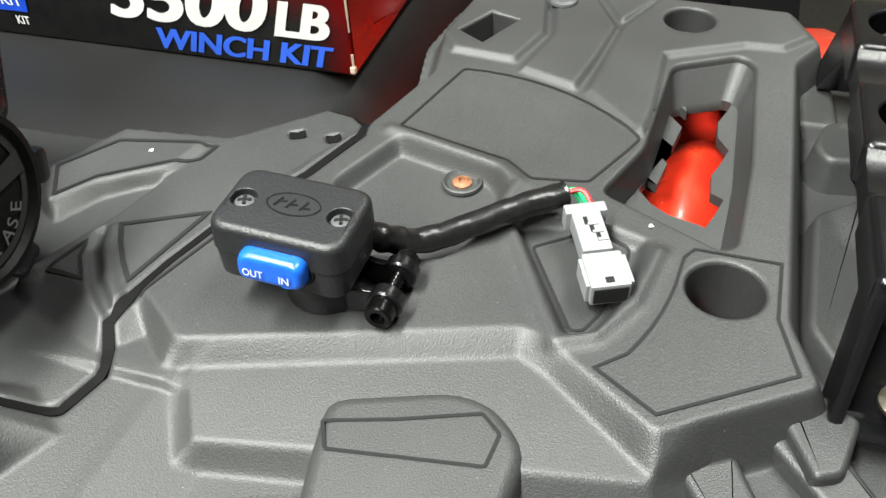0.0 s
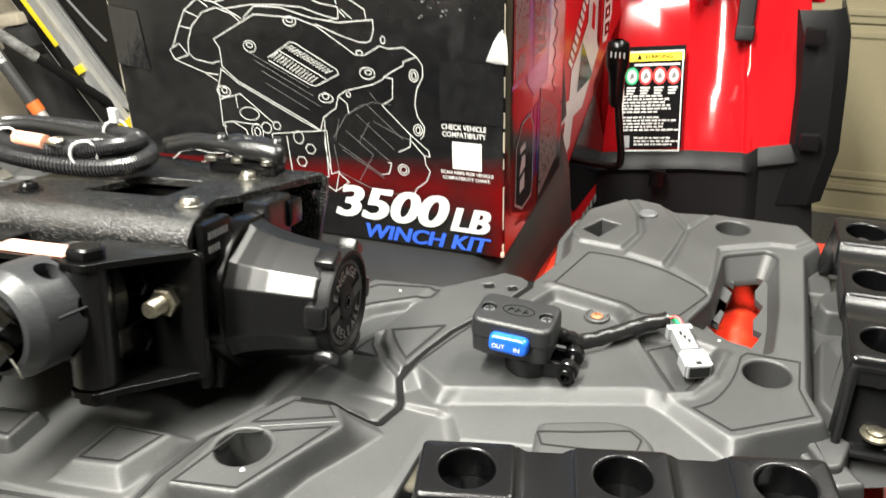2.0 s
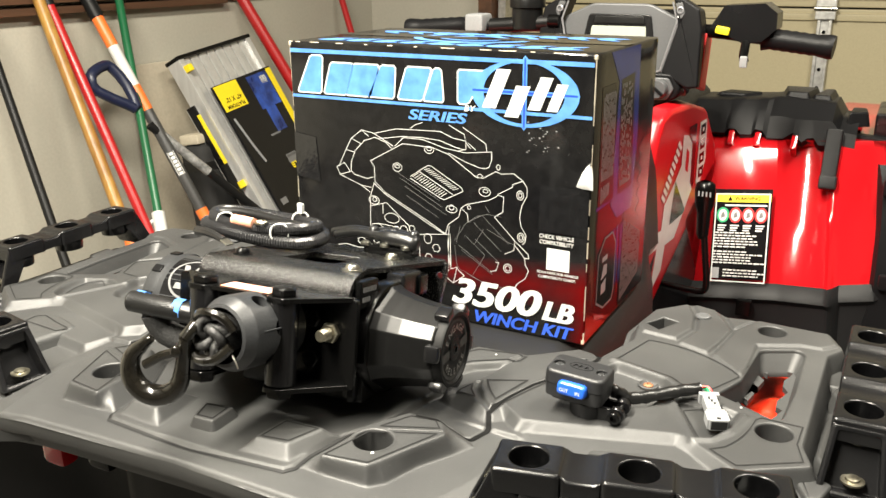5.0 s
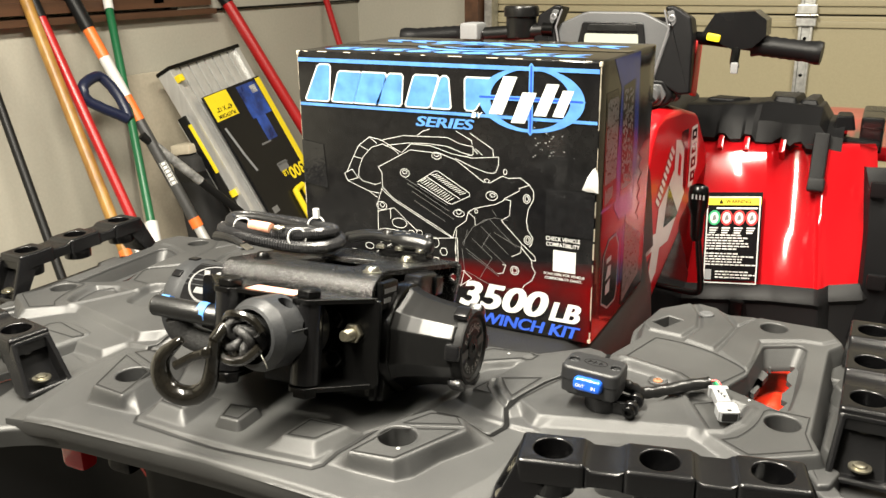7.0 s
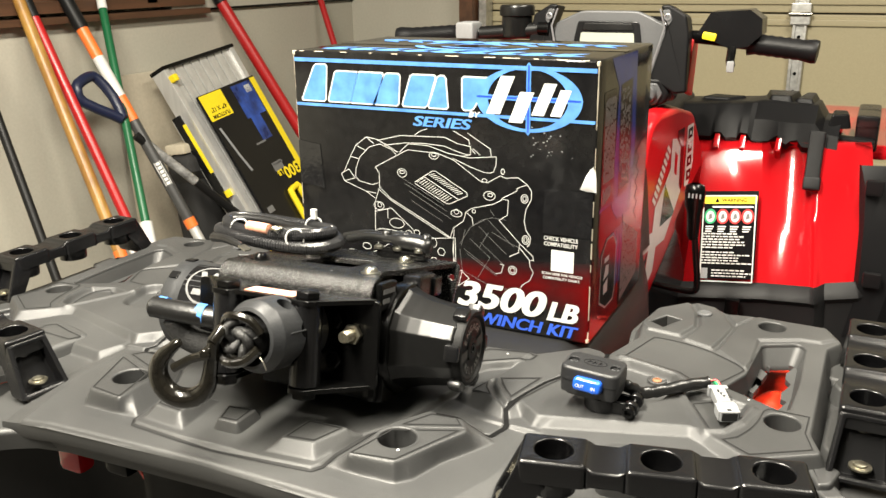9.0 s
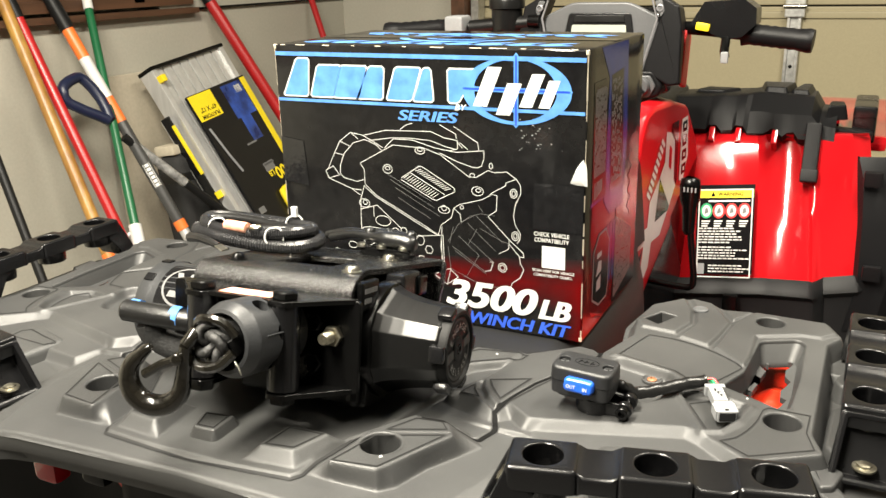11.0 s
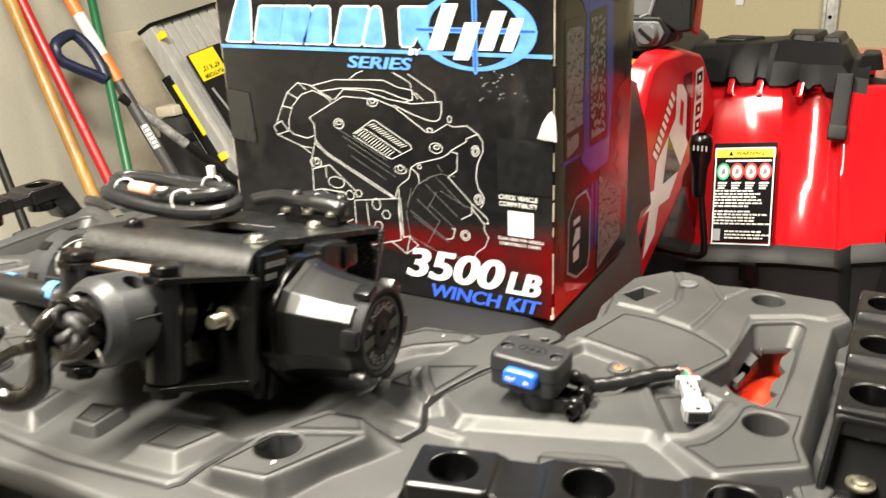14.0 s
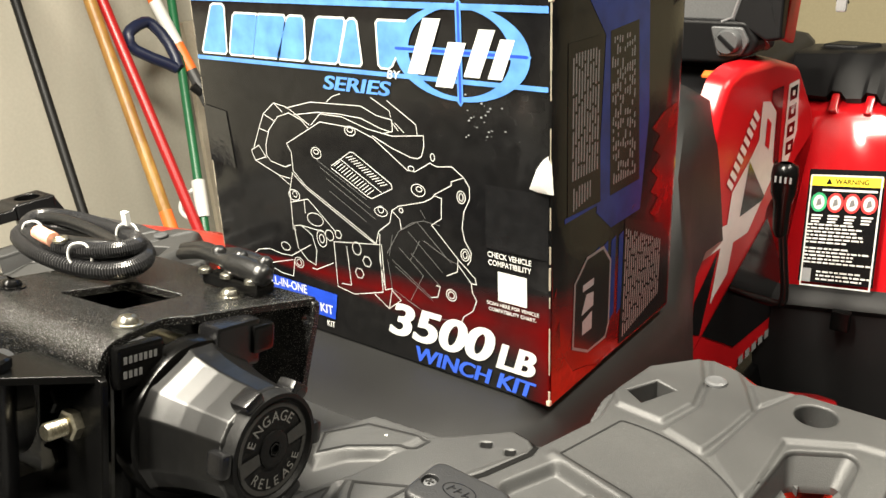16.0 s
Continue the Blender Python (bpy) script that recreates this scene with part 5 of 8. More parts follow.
qpart("warning_sign", flat(bmesh.new(), [(LW * 0.24, 0.9065), (LW * 0.32, 0.9065), (LW * 0.28, 0.9155)], W0, 0.0014), BLACKPRINT, "", 0, warn)
for i in range(4):
    c = (LW * (0.17 + 0.22 * i), 0.880)
    ring = circle(0, 0, 1, 20)
    qpart("sign_ring", ribbon(bmesh.new(), [(c[0] + x * LW * 0.092, c[1] + y * 0.0125) for x, y in ring], 0.0035, True, W0, 0.0016), GREENPRINT if i == 0 else REDPRINT, "", 0, warn)
    qpart("sign_disc", flat(bmesh.new(), [(c[0] + x * LW * 0.085, c[1] + y * 0.0115) for x, y in ring], W0, 0.0012), WHITE, "", 0, warn)
    qpart("sign_mark", flat(bmesh.new(), [(c[0] - LW * 0.035, c[1] - 0.006), (c[0] + LW * 0.04, c[1] - 0.003), (c[0] + LW * 0.02, c[1] + 0.006), (c[0] - LW * 0.02, c[1] + 0.004)], W0, 0.0018), GREYPRINT, "", 0, warn)
    for k in range(3):
        sticker(0.09 + 0.22 * i, 0.8595 - k * 0.0045, 0.24 + 0.22 * i - 0.02 * k, 0.8620 - k * 0.0045, WHITE, "printed_bar")
sticker(0.20, 0.8965, 0.92, 0.8995, WHITE, "printed_bar")
rnd = random.Random(3)
rows_ = [(0.05, 0.846 - 0.0052 * k, rnd.uniform(0.55, 0.93)) for k in range(6)] + [(0.05, 0.811 - 0.0052 * k, rnd.uniform(0.6, 0.93)) for k in range(5)] + [(0.24, 0.777 - 0.0055 * k, rnd.uniform(0.7, 0.97)) for k in range(3)]
for x0, z, x1 in rows_:
    bm, x = bmesh.new(), x0
    while x < x1:
        w = rnd.uniform(0.03, 0.10)
        flat(bm, [(x * LW, z), (min(x + w, x1 + 0.02) * LW, z), (min(x + w, x1 + 0.02) * LW, z + 0.0024), (x * LW, z + 0.0024)], W0, 0.0010)
        x += w + 0.018
    qpart("text_line", bm, WHITE, "", 0, warn)
sticker(0.05, 0.762, 0.17, 0.782, GREY, "pale_square")
# gear lever
bm = tube(bmesh.new(), smooth_line([(0.200, 0.975, 0.905), (0.206, 0.975, 0.86), (0.211, 0.975, 0.82), (0.207, 0.975, 0.802), (0.180, 0.985, 0.797), (0.13, 1.0, 0.795)], 5), 0.0055, 10)
lever = qpart("gear_lever", bm, SATIN, "black gear lever")
bm = bmesh.new()
quilt(bm, [[Vector((0.197 + (z - 0.93) * -0.02 + r * 0.95 * math.cos(a), 0.975 + r * 0.8 * math.sin(a), z)) for a in [2 * math.pi * k / 14 for k in range(14)]] for z, r in ((0.893, 0.007), (0.90, 0.0105), (0.94, 0.0125), (0.952, 0.0170), (0.975, 0.0180), (0.986, 0.016), (0.990, 0.008))], closed=True)
qpart("knob", bm, SATIN, "black gear knob", 60, lever)
for k in range(4):
    qpart("knob_mark", flat(bmesh.new(), [(0.188 + 0.006 * k, 0.968), (0.1905 + 0.006 * k, 0.968), (0.1905 + 0.006 * k, 0.976), (0.188 + 0.006 * k, 0.976)], Matrix(((1, 0, 0, 0), (0, 0, -1, 0.9598), (0, 1, 0, 0), (0, 0, 0, 1)))), GREY, "", 0, lever)

# front rack with a scalloped rear edge, latches and grab bars
def at(line, x):
    """Height of a polyline at x."""
    for (a, p), (b, q) in zip(line, line[1:]):
        if a <= x <= b:
            return p + (q - p) * (x - a) / (b - a)
    return line[-1][1]


scallop = [(0.0, 1.019), (0.135, 1.019), (0.168, 1.019), (0.174, 1.028), (0.187, 1.028), (0.195, 1.0185), (0.2155, 1.020), (0.2215, 1.030), (0.235, 1.0286), (0.243, 1.0164), (0.2715, 1.017), (0.288, 1.029), (0.295, 1.019), (0.3045, 1.013), (0.312, 1.0205), (0.323, 1.0226), (0.3325, 1.0104), (0.372, 1.009), (0.392, 1.004)]
crest = [(0.0, 1.064), (0.048, 1.067), (0.111, 1.075), (0.236, 1.082), (0.254, 1.085), (0.350, 1.080), (0.364, 1.055), (0.50, 1.050)]
xs = [x for x, z in scallop] + [0.02, 0.05, 0.08, 0.111, 0.254, 0.350, 0.364]
xs = sorted(set(xs) | {-x for x in xs})
bm = bmesh.new()
rows = [[(x, 1.262 + 0.02 * max(0, abs(x) - 0.37), at(scallop, abs(x)) - 0.012) for x in xs], [(x, 1.250 + 0.02 * max(0, abs(x) - 0.37), at(scallop, abs(x))) for x in xs],
        [(x, 1.258 + (0.004 if abs(x) > 0.272 else 0.010), 1.052 if 0.272 < abs(x) < 0.36 else at(scallop, abs(x)) * 0.45 + at(crest, abs(x)) * 0.55) for x in xs],
        [(x, 1.294 + (0.010 if abs(x) > 0.24 else 0.0), at(crest, abs(x)) - 0.003) for x in xs], [(x, 1.306 + (0.010 if abs(x) > 0.24 else 0.0), at(crest, abs(x))) for x in xs],
        [(x, 1.40, at(crest, abs(x)) - 0.002) for x in xs], [(x, 1.46, min(1.05, at(crest, abs(x)) - 0.012)) for x in xs], [(x, 1.47, 1.02) for x in xs]]
quilt(bm, rows)
deck = qpart("front_rack", bm, BODY, "black plastic front rack", 25)
for s in (1, -1):
    for poly, z0, z1 in (([(0.135, 1.325), (0.185, 1.320), (0.215, 1.36), (0.150, 1.37)], 1.078, 1.0845), ([(0.262, 1.322), (0.300, 1.318), (0.310, 1.40), (0.250, 1.40)], 1.080, 1.0935), ([(0.308, 1.325), (0.338, 1.322), (0.340, 1.42), (0.320, 1.42)], 1.078, 1.089), ([(0.375, 1.29), (0.405, 1.31), (0.40, 1.36), (0.375, 1.36)], 1.04, 1.066)):
        qpart("raised_panel", prism(bmesh.new(), ccw([(s * x, y) for x, y in fillet(poly, 0.006)]), z0, z1, bev=0.004, slope=0.005), BODY, "", 40, deck)
    for x in (0.181, 0.228, 0.292):
        qpart("fender_rib", rbox(bmesh.new(), 0.012, 0.05, 0.030, 0.005, pose(s * x, 1.264, 1.000, -35, 0, 0)), RED, "", 40)
    latch = qpart("latch", rbox(bmesh.new(), 0.027, 0.016, 0.100, 0.004, pose(s * 0.358, 1.232, 0.994, -20, 0, 0)), BODY, "black latch")
    qpart("latch_hook", rbox(bmesh.new(), 0.030, 0.018, 0.024, 0.004, pose(s * 0.359, 1.212, 0.952, -20, 0, 0)), BODY, "", 40, latch)
    qpart("front_cover", rbox(bmesh.new(), 0.15, 0.50, 0.03, 0.01, pose(s * 0.405, 1.60, 0.990)), RED, "glossy red front cover")
    qpart("rack_arm", rbox(bmesh.new(), 0.075, 0.030, 0.018, 0.005, pose(s * 0.415, 1.310, 1.015, 0, 4 * s, 0)), BODY)
    for yy in (1.35, 1.43):
        qpart("grab_bar", rbox(bmesh.new(), 0.04, 0.08, 0.022, 0.006, Matrix.Translation((s * 0.437, yy, 1.054))), HOOP)
    for yy in (1.325, 1.465):
        qpart("grab_bar_leg", rbox(bmesh.new(), 0.04, 0.022, 0.062, 0.006, Matrix.Translation((s * 0.437, yy, 1.028))), HOOP)

# handlebar, grips, switch block, brake reservoir and instrument pod
bar = [(-0.390, 1.030, 1.208), (-0.27, 1.045, 1.216), (-0.13, 1.10, 1.215), (-0.05, 1.14, 1.190), (0.05, 1.14, 1.190), (0.13, 1.10, 1.215), (0.245, 1.052, 1.211), (0.352, 1.045, 1.200)]
qpart("handlebar", tube(bmesh.new(), smooth_line(bar, 4), 0.011, 12), SATIN, "black steel handlebar")
for p, q in (((-0.262, 1.046, 1.2165), (-0.390, 1.030, 1.208)), ((0.249, 1.051, 1.2105), (0.353, 1.045, 1.200))):
    p, q = Vector(p), Vector(q)
    bm = bmesh.new()
    ring = [0.0195, 0.0175] + [0.0158 + 0.0012 * (k % 2) for k in range(12)] + [0.0178, 0.0188, 0.0175]
    quilt_pts = [p.lerp(q, k / (len(ring) - 1)) for k in range(len(ring))]
    tube(bm, quilt_pts, lambda f: ring[min(len(ring) - 1, round(f * (len(ring) - 1)))], 16)
    qpart("grip", bm, BODY, "black ribbed rubber grip")
bm = bmesh.new()
quilt(bm, [[(x, y + dy, z) for x, z in ((0.170, 1.226), (0.190, 1.260), (0.250, 1.264), (0.269, 1.250), (0.270, 1.226), (0.250, 1.207), (0.222, 1.203), (0.200, 1.213))] for y, dy in ((1.025, 0), (1.035, -0.004), (1.075, 0.01))], closed=True)
bm.verts.ensure_lookup_table()
bm.faces.new([bm.verts[i] for i in range(8)])
block = qpart("throttle_block", bm, HOOP, "black throttle housing", 30)
qpart("yellow_button", rbox(bmesh.new(), 0.022, 0.008, 0.012, 0.003, pose(0.190, 1.024, 1.222, 0, 10, 0)), YELLOW, "yellow button", 40, block)
qpart("throttle_lever", tube(bmesh.new(), [(0.226, 1.03, 1.205), (0.226, 1.02, 1.185), (0.228, 1.02, 1.175)], 0.007, 8), SATIN, "", 40, block)
qpart("lever_tip", rbox(bmesh.new(), 0.012, 0.008, 0.018, 0.003, Matrix.Translation((0.228, 1.014, 1.176))), GREY, "", 40, block)
qpart("brake_reservoir", lathe(bmesh.new(), [(0.026, 0), (0.028, 0.004), (0.028, 0.036), (0.032, 0.038), (0.032, 0.052), (0.029, 0.056), (0.010, 0.057)], 24, Matrix.Translation((-0.158, 1.06, 1.212))), GLOSS, "glossy black brake fluid reservoir")
qpart("reservoir_body", tube(bmesh.new(), [(-0.225, 1.05, 1.216), (-0.10, 1.06, 1.226)], 0.014, 12), GLOSS)
qpart("mirror_boss", lathe(bmesh.new(), [(0.012, 0), (0.012, 0.02)], 12, pose(-0.112, 1.05, 1.228, 0, 90, 0)), SATIN)
qpart("control_block", rbox(bmesh.new(), 0.036, 0.045, 0.032, 0.006, Matrix.Translation((-0.248, 1.045, 1.222))), GREY, "pale grey handlebar control")
PM = pose(0.012, 1.055, 1.182, 84, 0, 0)
pod = qpart("instrument_pod", prism(bmesh.new(), fillet([(-0.110, -0.03), (-0.10, 0.055), (-0.05, 0.078), (0.05, 0.078), (0.10, 0.055), (0.110, -0.03), (0.075, -0.055), (-0.075, -0.055)], 0.010), -0.012, 0.0, bev=0.004, m=PM), PODGREY, "graphite instrument pod with black shoulders")
qpart("bezel", prism(bmesh.new(), fillet([(-0.064, 0.004), (-0.054, 0.060), (0.054, 0.060), (0.064, 0.004)], 0.006), -0.002, 0.005, bev=0.002, m=PM), HOOP, "black instrument bezel", 40, pod)
qpart("screen", prism(bmesh.new(), fillet([(-0.050, 0.008), (-0.047, 0.040), (0.047, 0.040), (0.050, 0.008)], 0.003), 0.003, 0.0062, bev=0.0005, m=PM), SCREEN, "pale grey display", 40, pod)
qpart("pod_plate", prism(bmesh.new(), fillet([(-0.044, 0.044), (-0.042, 0.056), (0.042, 0.056), (0.046, 0.044)], 0.002), 0.003, 0.0070, bev=0.001, m=PM), GLOSS, "", 40, pod)
for s in (-1, 1):
    qpart("pod_shoulder", prism(bmesh.new(), ccw(fillet([(s * x, y) for x, y in ((0.090, 0.086), (0.104, 0.088), (0.134, 0.070), (0.141, 0.036), (0.144, -0.055), (0.125, -0.058), (0.081, -0.034), (0.103, 0.050))], 0.004)), -0.03, 0.012, bev=0.004, m=PM), BODY, "black shoulder", 40, pod)
    qpart("shoulder_plate", prism(bmesh.new(), ccw(fillet([(s * x, y) for x, y in ((0.094, 0.078), (0.106, 0.080), (0.112, 0.062), (0.106, 0.052))], 0.003)), 0.010, 0.0145, bev=0.001, m=PM), PODGREY, "", 40, pod)
    qpart("shoulder_socket", lathe(bmesh.new(), [(0.006, 0.0), (0.006, 0.016), (0.004, 0.0165), (0.003, 0.014)], 14, PM @ Matrix.Translation((s * 0.104, 0.067, 0))), SILVER, "", 40, pod)
    qpart("pod_edge", tube(bmesh.new(), [PM @ Vector((s * x, y, 0.0118)) for x, y in ((0.090, 0.080), (0.100, 0.050), (0.080, -0.030), (0.066, -0.036))], 0.0018, 8), SILVER, "pale edge of the pod", 40, pod)
qpart("pod_back", rbox(bmesh.new(), 0.165, 0.07, 0.14, 0.02, pose(0.048, 1.100, 1.176, -18, 0, 0), 3), HOOP)
qpart("pod_side", rbox(bmesh.new(), 0.010, 0.045, 0.09, 0.004, pose(0.152, 1.085, 1.165, -14, 0, 0)), REDPRINT, "red side of the pod")
qpart("steering_post", rbox(bmesh.new(), 0.10, 0.09, 0.16, 0.02, pose(0.03, 1.15, 1.10, 20, 0, 0)), HOOP)
qpart("key_knob", lathe(bmesh.new(), [(0.012, 0), (0.012, 0.008), (0.009, 0.010)], 16, PM @ Matrix.Translation((0.085, -0.045, 0.0))), SATIN)
cowl = qpart("steering_cowl", prism(bmesh.new(), fillet([(-0.105, 1.150), (0.112, 1.150), (0.129, 1.124), (0.122, 1.108), (0.088, 1.094), (-0.070, 1.090), (-0.112, 1.118)], 0.006), -1.105, -1.038, bev=0.006, m=pose(0, 0, 0, 90)), BODY, "black cowl under the instrument pod")
qpart("cowl_plate", prism(bmesh.new(), fillet([(0.066, 1.142), (0.108, 1.142), (0.118, 1.124), (0.108, 1.106), (0.078, 1.104)], 0.004), -1.040, -1.033, bev=0.002, m=pose(0, 0, 0, 90)), PODGREY, "", 40, cowl)
knob_ = qpart("cowl_knob", lathe(bmesh.new(), [(0.0165, 0), (0.0165, 0.010), (0.0140, 0.014), (0.002, 0.0145)], 24, pose(0.093, 1.034, 1.124, 90)), PODGREY, "round grey knob", 40, cowl)
qpart("knob_ridge", rbox(bmesh.new(), 0.026, 0.004, 0.005, 0.001, pose(0.093, 1.019, 1.124, 0, 40, 0)), BODY, "", 40, knob_)
# ---- the printed carton on the seat ----
def carton_print():
    """Glossy black board with a red flash that widens across the foot of the panel."""
    m = material("glossy_black_carton", (0.006, 0.006, 0.0065), 0.13, grain=(90, 0.16, 0.25), second=(0.012, 0.0115, 0.0108), patch=(11, 0.8), spec=0.33, rough_var=0.09)
    n, l = m.node_tree.nodes, m.node_tree.links
    b = n["Principled BSDF"]
    old = b.inputs["Base Color"].links[0].from_socket
    tc, sep = n.new("ShaderNodeTexCoord"), n.new("ShaderNodeSeparateXYZ")
    l.new(tc.outputs["Object"], sep.inputs[0])

    def calc(op, a, c):
        k = n.new("ShaderNodeMath")
        k.operation = op
        for i, v in enumerate((a, c)):
            if isinstance(v, (int, float)):
                k.inputs[i].default_value = v
            else:
                l.new(v, k.inputs[i])
        return k.outputs[0]

    width = calc("MAXIMUM", calc("MULTIPLY_ADD", sep.outputs[0], 0.10), 0.002)
    width.node.inputs[0].links[0].from_node.inputs[2].default_value = 0.016
    dist = calc("ABSOLUTE", calc("SUBTRACT", sep.outputs[2], 0.062), 0)
    core = calc("SUBTRACT", 1.0, calc("DIVIDE", dist, width))
    cloud = n.new("ShaderNodeTexNoise")
    cloud.inputs["Scale"].default_value = 18
    l.new(tc.outputs["Object"], cloud.inputs["Vector"])
    amount = calc("MULTIPLY", calc("MAXIMUM", core, 0), calc("MULTIPLY", cloud.outputs[0], 1.5))
    corner = calc("MULTIPLY", calc("MAXIMUM", calc("SUBTRACT", sep.outputs[0], 0.166), 0), 50)
    low = calc("MAXIMUM", calc("SUBTRACT", 1.0, calc("MULTIPLY", sep.outputs[2], 11)), 0)
    amount = calc("MINIMUM", calc("ADD", amount, calc("MULTIPLY", corner, low)), 1)
    mix = n.new("ShaderNodeMix")
    mix.data_type = "RGBA"
    mix.inputs[7].default_value = (0.105, 0.0025, 0.003, 1)
    l.new(amount, mix.inputs[0])
    l.new(old, mix.inputs[6])
    l.new(mix.outputs[2], b.inputs["Base Color"])
    return m


CARTON = carton_print()
SIDERED = material("dark_red_print", (0.17, 0.004, 0.004), 0.18, grain=(60, 0.02, 0.3), second=(0.03, 0.002, 0.002), patch=(24, 1.0), spec=0.3)
CW, CD, CH = 0.376, 0.225, 0.311
carton = thing("winch_carton", (0.003, 0.411, 0.9308), "black, blue and red printed cardboard winch carton, closed, on the seat", "carton")
bm = rbox(bmesh.new(), CW, CD, CH, 0.0025, Matrix.Translation((0, CD / 2, CH / 2)), 2)
bmesh.ops.subdivide_edges(bm, edges=[e for e in bm.edges if e.calc_length() > 0.1], cuts=7, use_grid_fill=True)
for v in bm.verts:
    k = noise.noise(v.co * 16) * 0.0004
    v.co += Vector((0, k if v.co.y < 0.01 else 0, 0)) * (1 if 0.01 < v.co.z < 0.3 else 0.4)
body = part("body", bm, CARTON, carton, "glossy black printed board", 60)
FRONT = Matrix(((1, 0, 0, 0), (0, 0, -1, -0.0007), (0, 1, 0, 0), (0, 0, 0, 1)))
RIGHT = Matrix(((0, 0, 1, CW / 2 + 0.0003), (1, 0, 0, 0), (0, 1, 0, 0), (0, 0, 0, 1)))
TOPM = Matrix.Translation((0, 0, CH + 0.0004))
art, faint = bmesh.new(), bmesh.new()


def line(*pts, width=0.66, on=art):
    ribbon(on, [(x / 1000, z / 1000) for x, z in pts], width / 1000, m=FRONT)


def loop(x, z, a, b, n=16, width=0.66):
    ribbon(art, [((x + a * p) / 1000, (z + b * q) / 1000) for p, q in circle(0, 0, 1, n)], width / 1000, True, FRONT)


def printed(name, poly, mat, face, lift=0.0, label=""):
    return part(name, flat(bmesh.new(), [(x / 1000, z / 1000) for x, z in poly], face, lift * 0.3), mat, carton, label, 0)


# white drawing of the winch: outlines in millimetres from the foot of the front panel
line((-123, 170), (-113, 189), (-105, 203), (-90, 214), (-75, 212), (-64, 207), (-48, 199))
line((-107, 165), (-106, 175), (-100, 189), (-87, 202), (-72, 207), (-57, 202), (-50, 196))
line((-123, 158), (-93, 148), (-79, 147))
line((-107, 165), (-102, 160), (-84, 157), (-76, 160))
line((-127, 167), (-116, 173), (-108, 163), (-123, 158), (-127, 167))
line((-113, 189), (-101, 187))
line((-105, 203), (-92, 198))
line((-90, 214), (-80, 207))
line((-75, 211), (-44, 219), (-15, 220), (13, 221), (29, 215), (45, 213), (45, 204), (35, 201))
line((-66, 206), (-37, 211), (-12, 212), (12, 211), (32, 205), (44, 203))
line((-46, 199), (-34, 210), (-9, 210), (18, 203), (44, 200), (76, 204))
line((-25, 221), (-18, 226), (-9, 229))
line((24, 229), (43, 220), (44, 215))
line((41, 228), (69, 212), (70, 204))
line((76, 204), (76, 195), (73, 187), (69, 185), (62, 185), (44, 190), (23, 198))
line((48, 211), (57, 204))
line((45, 211), (51, 205))
line((-79, 179), (-35, 203), (4, 202), (24, 196), (58, 174), (66, 174), (81, 183), (88, 181), (102, 183), (113, 176))
line((113, 176), (101, 171), (101, 168), (84, 158), (82, 155), (73, 150), (46, 142), (39, 137), (36, 126), (23, 116), (19, 104))
line((19, 104), (4, 112), (-60, 143), (-74, 155), (-74, 172), (-79, 179))
line((-76, 153), (-60, 141), (-1, 112), (19, 103))
line((113, 176), (118, 169), (118, 160), (112, 148), (110, 135), (112, 125), (118, 116), (117, 109), (114, 105))
line((84, 157), (91, 156), (90, 139), (80, 132))
line((39, 137), (47, 131), (48, 122))
line((24, 114), (22, 90), (25, 67))
line((80, 132), (105, 108), (121, 95), (122, 90), (117, 90), (105, 103))
line((120, 79), (122, 76), (118, 66), (109, 59), (106, 53))
line((82, 80), (86, 80), (83, 70), (76, 68))
line((105, 108), (104, 97), (93, 91))
line((117, 90), (118, 82), (120, 79))
line((-81, 134), (-82, 99), (-78, 98))
line((-82, 124), (-59, 131), (-28, 106))
line((-75, 153), (-82, 133))
line((-31, 96), (23, 104), (23, 60), (-11, 50), (-31, 53), (-31, 96))
line((-16, 95), (-14, 58), (-26, 57))
line((23, 104), (25, 104), (26, 63), (34, 66), (29, 46))
line((13, 56), (29, 46), (43, 57), (33, 65))
line((-80, 102), (-71, 104), (-58, 97), (-54, 83), (-57, 68), (-67, 71), (-78, 81), (-80, 96), (-80, 102))
line((-71, 104), (-44, 103))
line((-62, 64), (-56, 64), (-34, 75))
line((-145, 59), (-134, 68), (-118, 72), (-101, 70), (-88, 71))
line((-125, 55), (-104, 50), (-89, 50), (-85, 66))
line((-125, 55), (-107, 61), (-87, 67))
line((-88, 71), (-61, 87))
line((-93, 148), (-81, 141))
line((-64, 129), (-64, 117))
line((48, 122), (59, 130), (72, 134), (88, 133), width=0.42, on=faint)
line((57, 103), (85, 81), width=0.42, on=faint)
line((36, 93), (76, 68), width=0.42, on=faint)
line((34, 66), (77, 49), width=0.42, on=faint)
line((31, 92), (34, 66), width=0.42, on=faint)
line((55, 122), (89, 93), width=0.42, on=faint)
line((65, 132), (98, 103), width=0.42, on=faint)
line((31, 98), (45, 120), (65, 132), width=0.42, on=faint)
line((39, 88), (78, 65), width=0.42, on=faint)
line((73, 49), (96, 52), width=0.42, on=faint)
line((56, 97), (67, 116), width=0.42, on=faint)
line((44, 106), (69, 86), width=0.42, on=faint)
line((71, 117), (95, 106), (105, 103), width=0.42, on=faint)
line((50, 59), (75, 50), width=0.42, on=faint)
line((69, 143), (74, 136), width=0.42, on=faint)
line((38, 116), (33, 96), width=0.42, on=faint)
line((69, 86), (54, 60), width=0.42, on=faint)
line((-43, 169), (12, 142), width=0.42, on=faint)
line((-40, 163), (15, 135), width=0.42, on=faint)
line((-34, 154), (21, 126), width=0.42, on=faint)
line((-31, 143), (10, 122), width=0.42, on=faint)
loop(-43, 175, 6, 5)
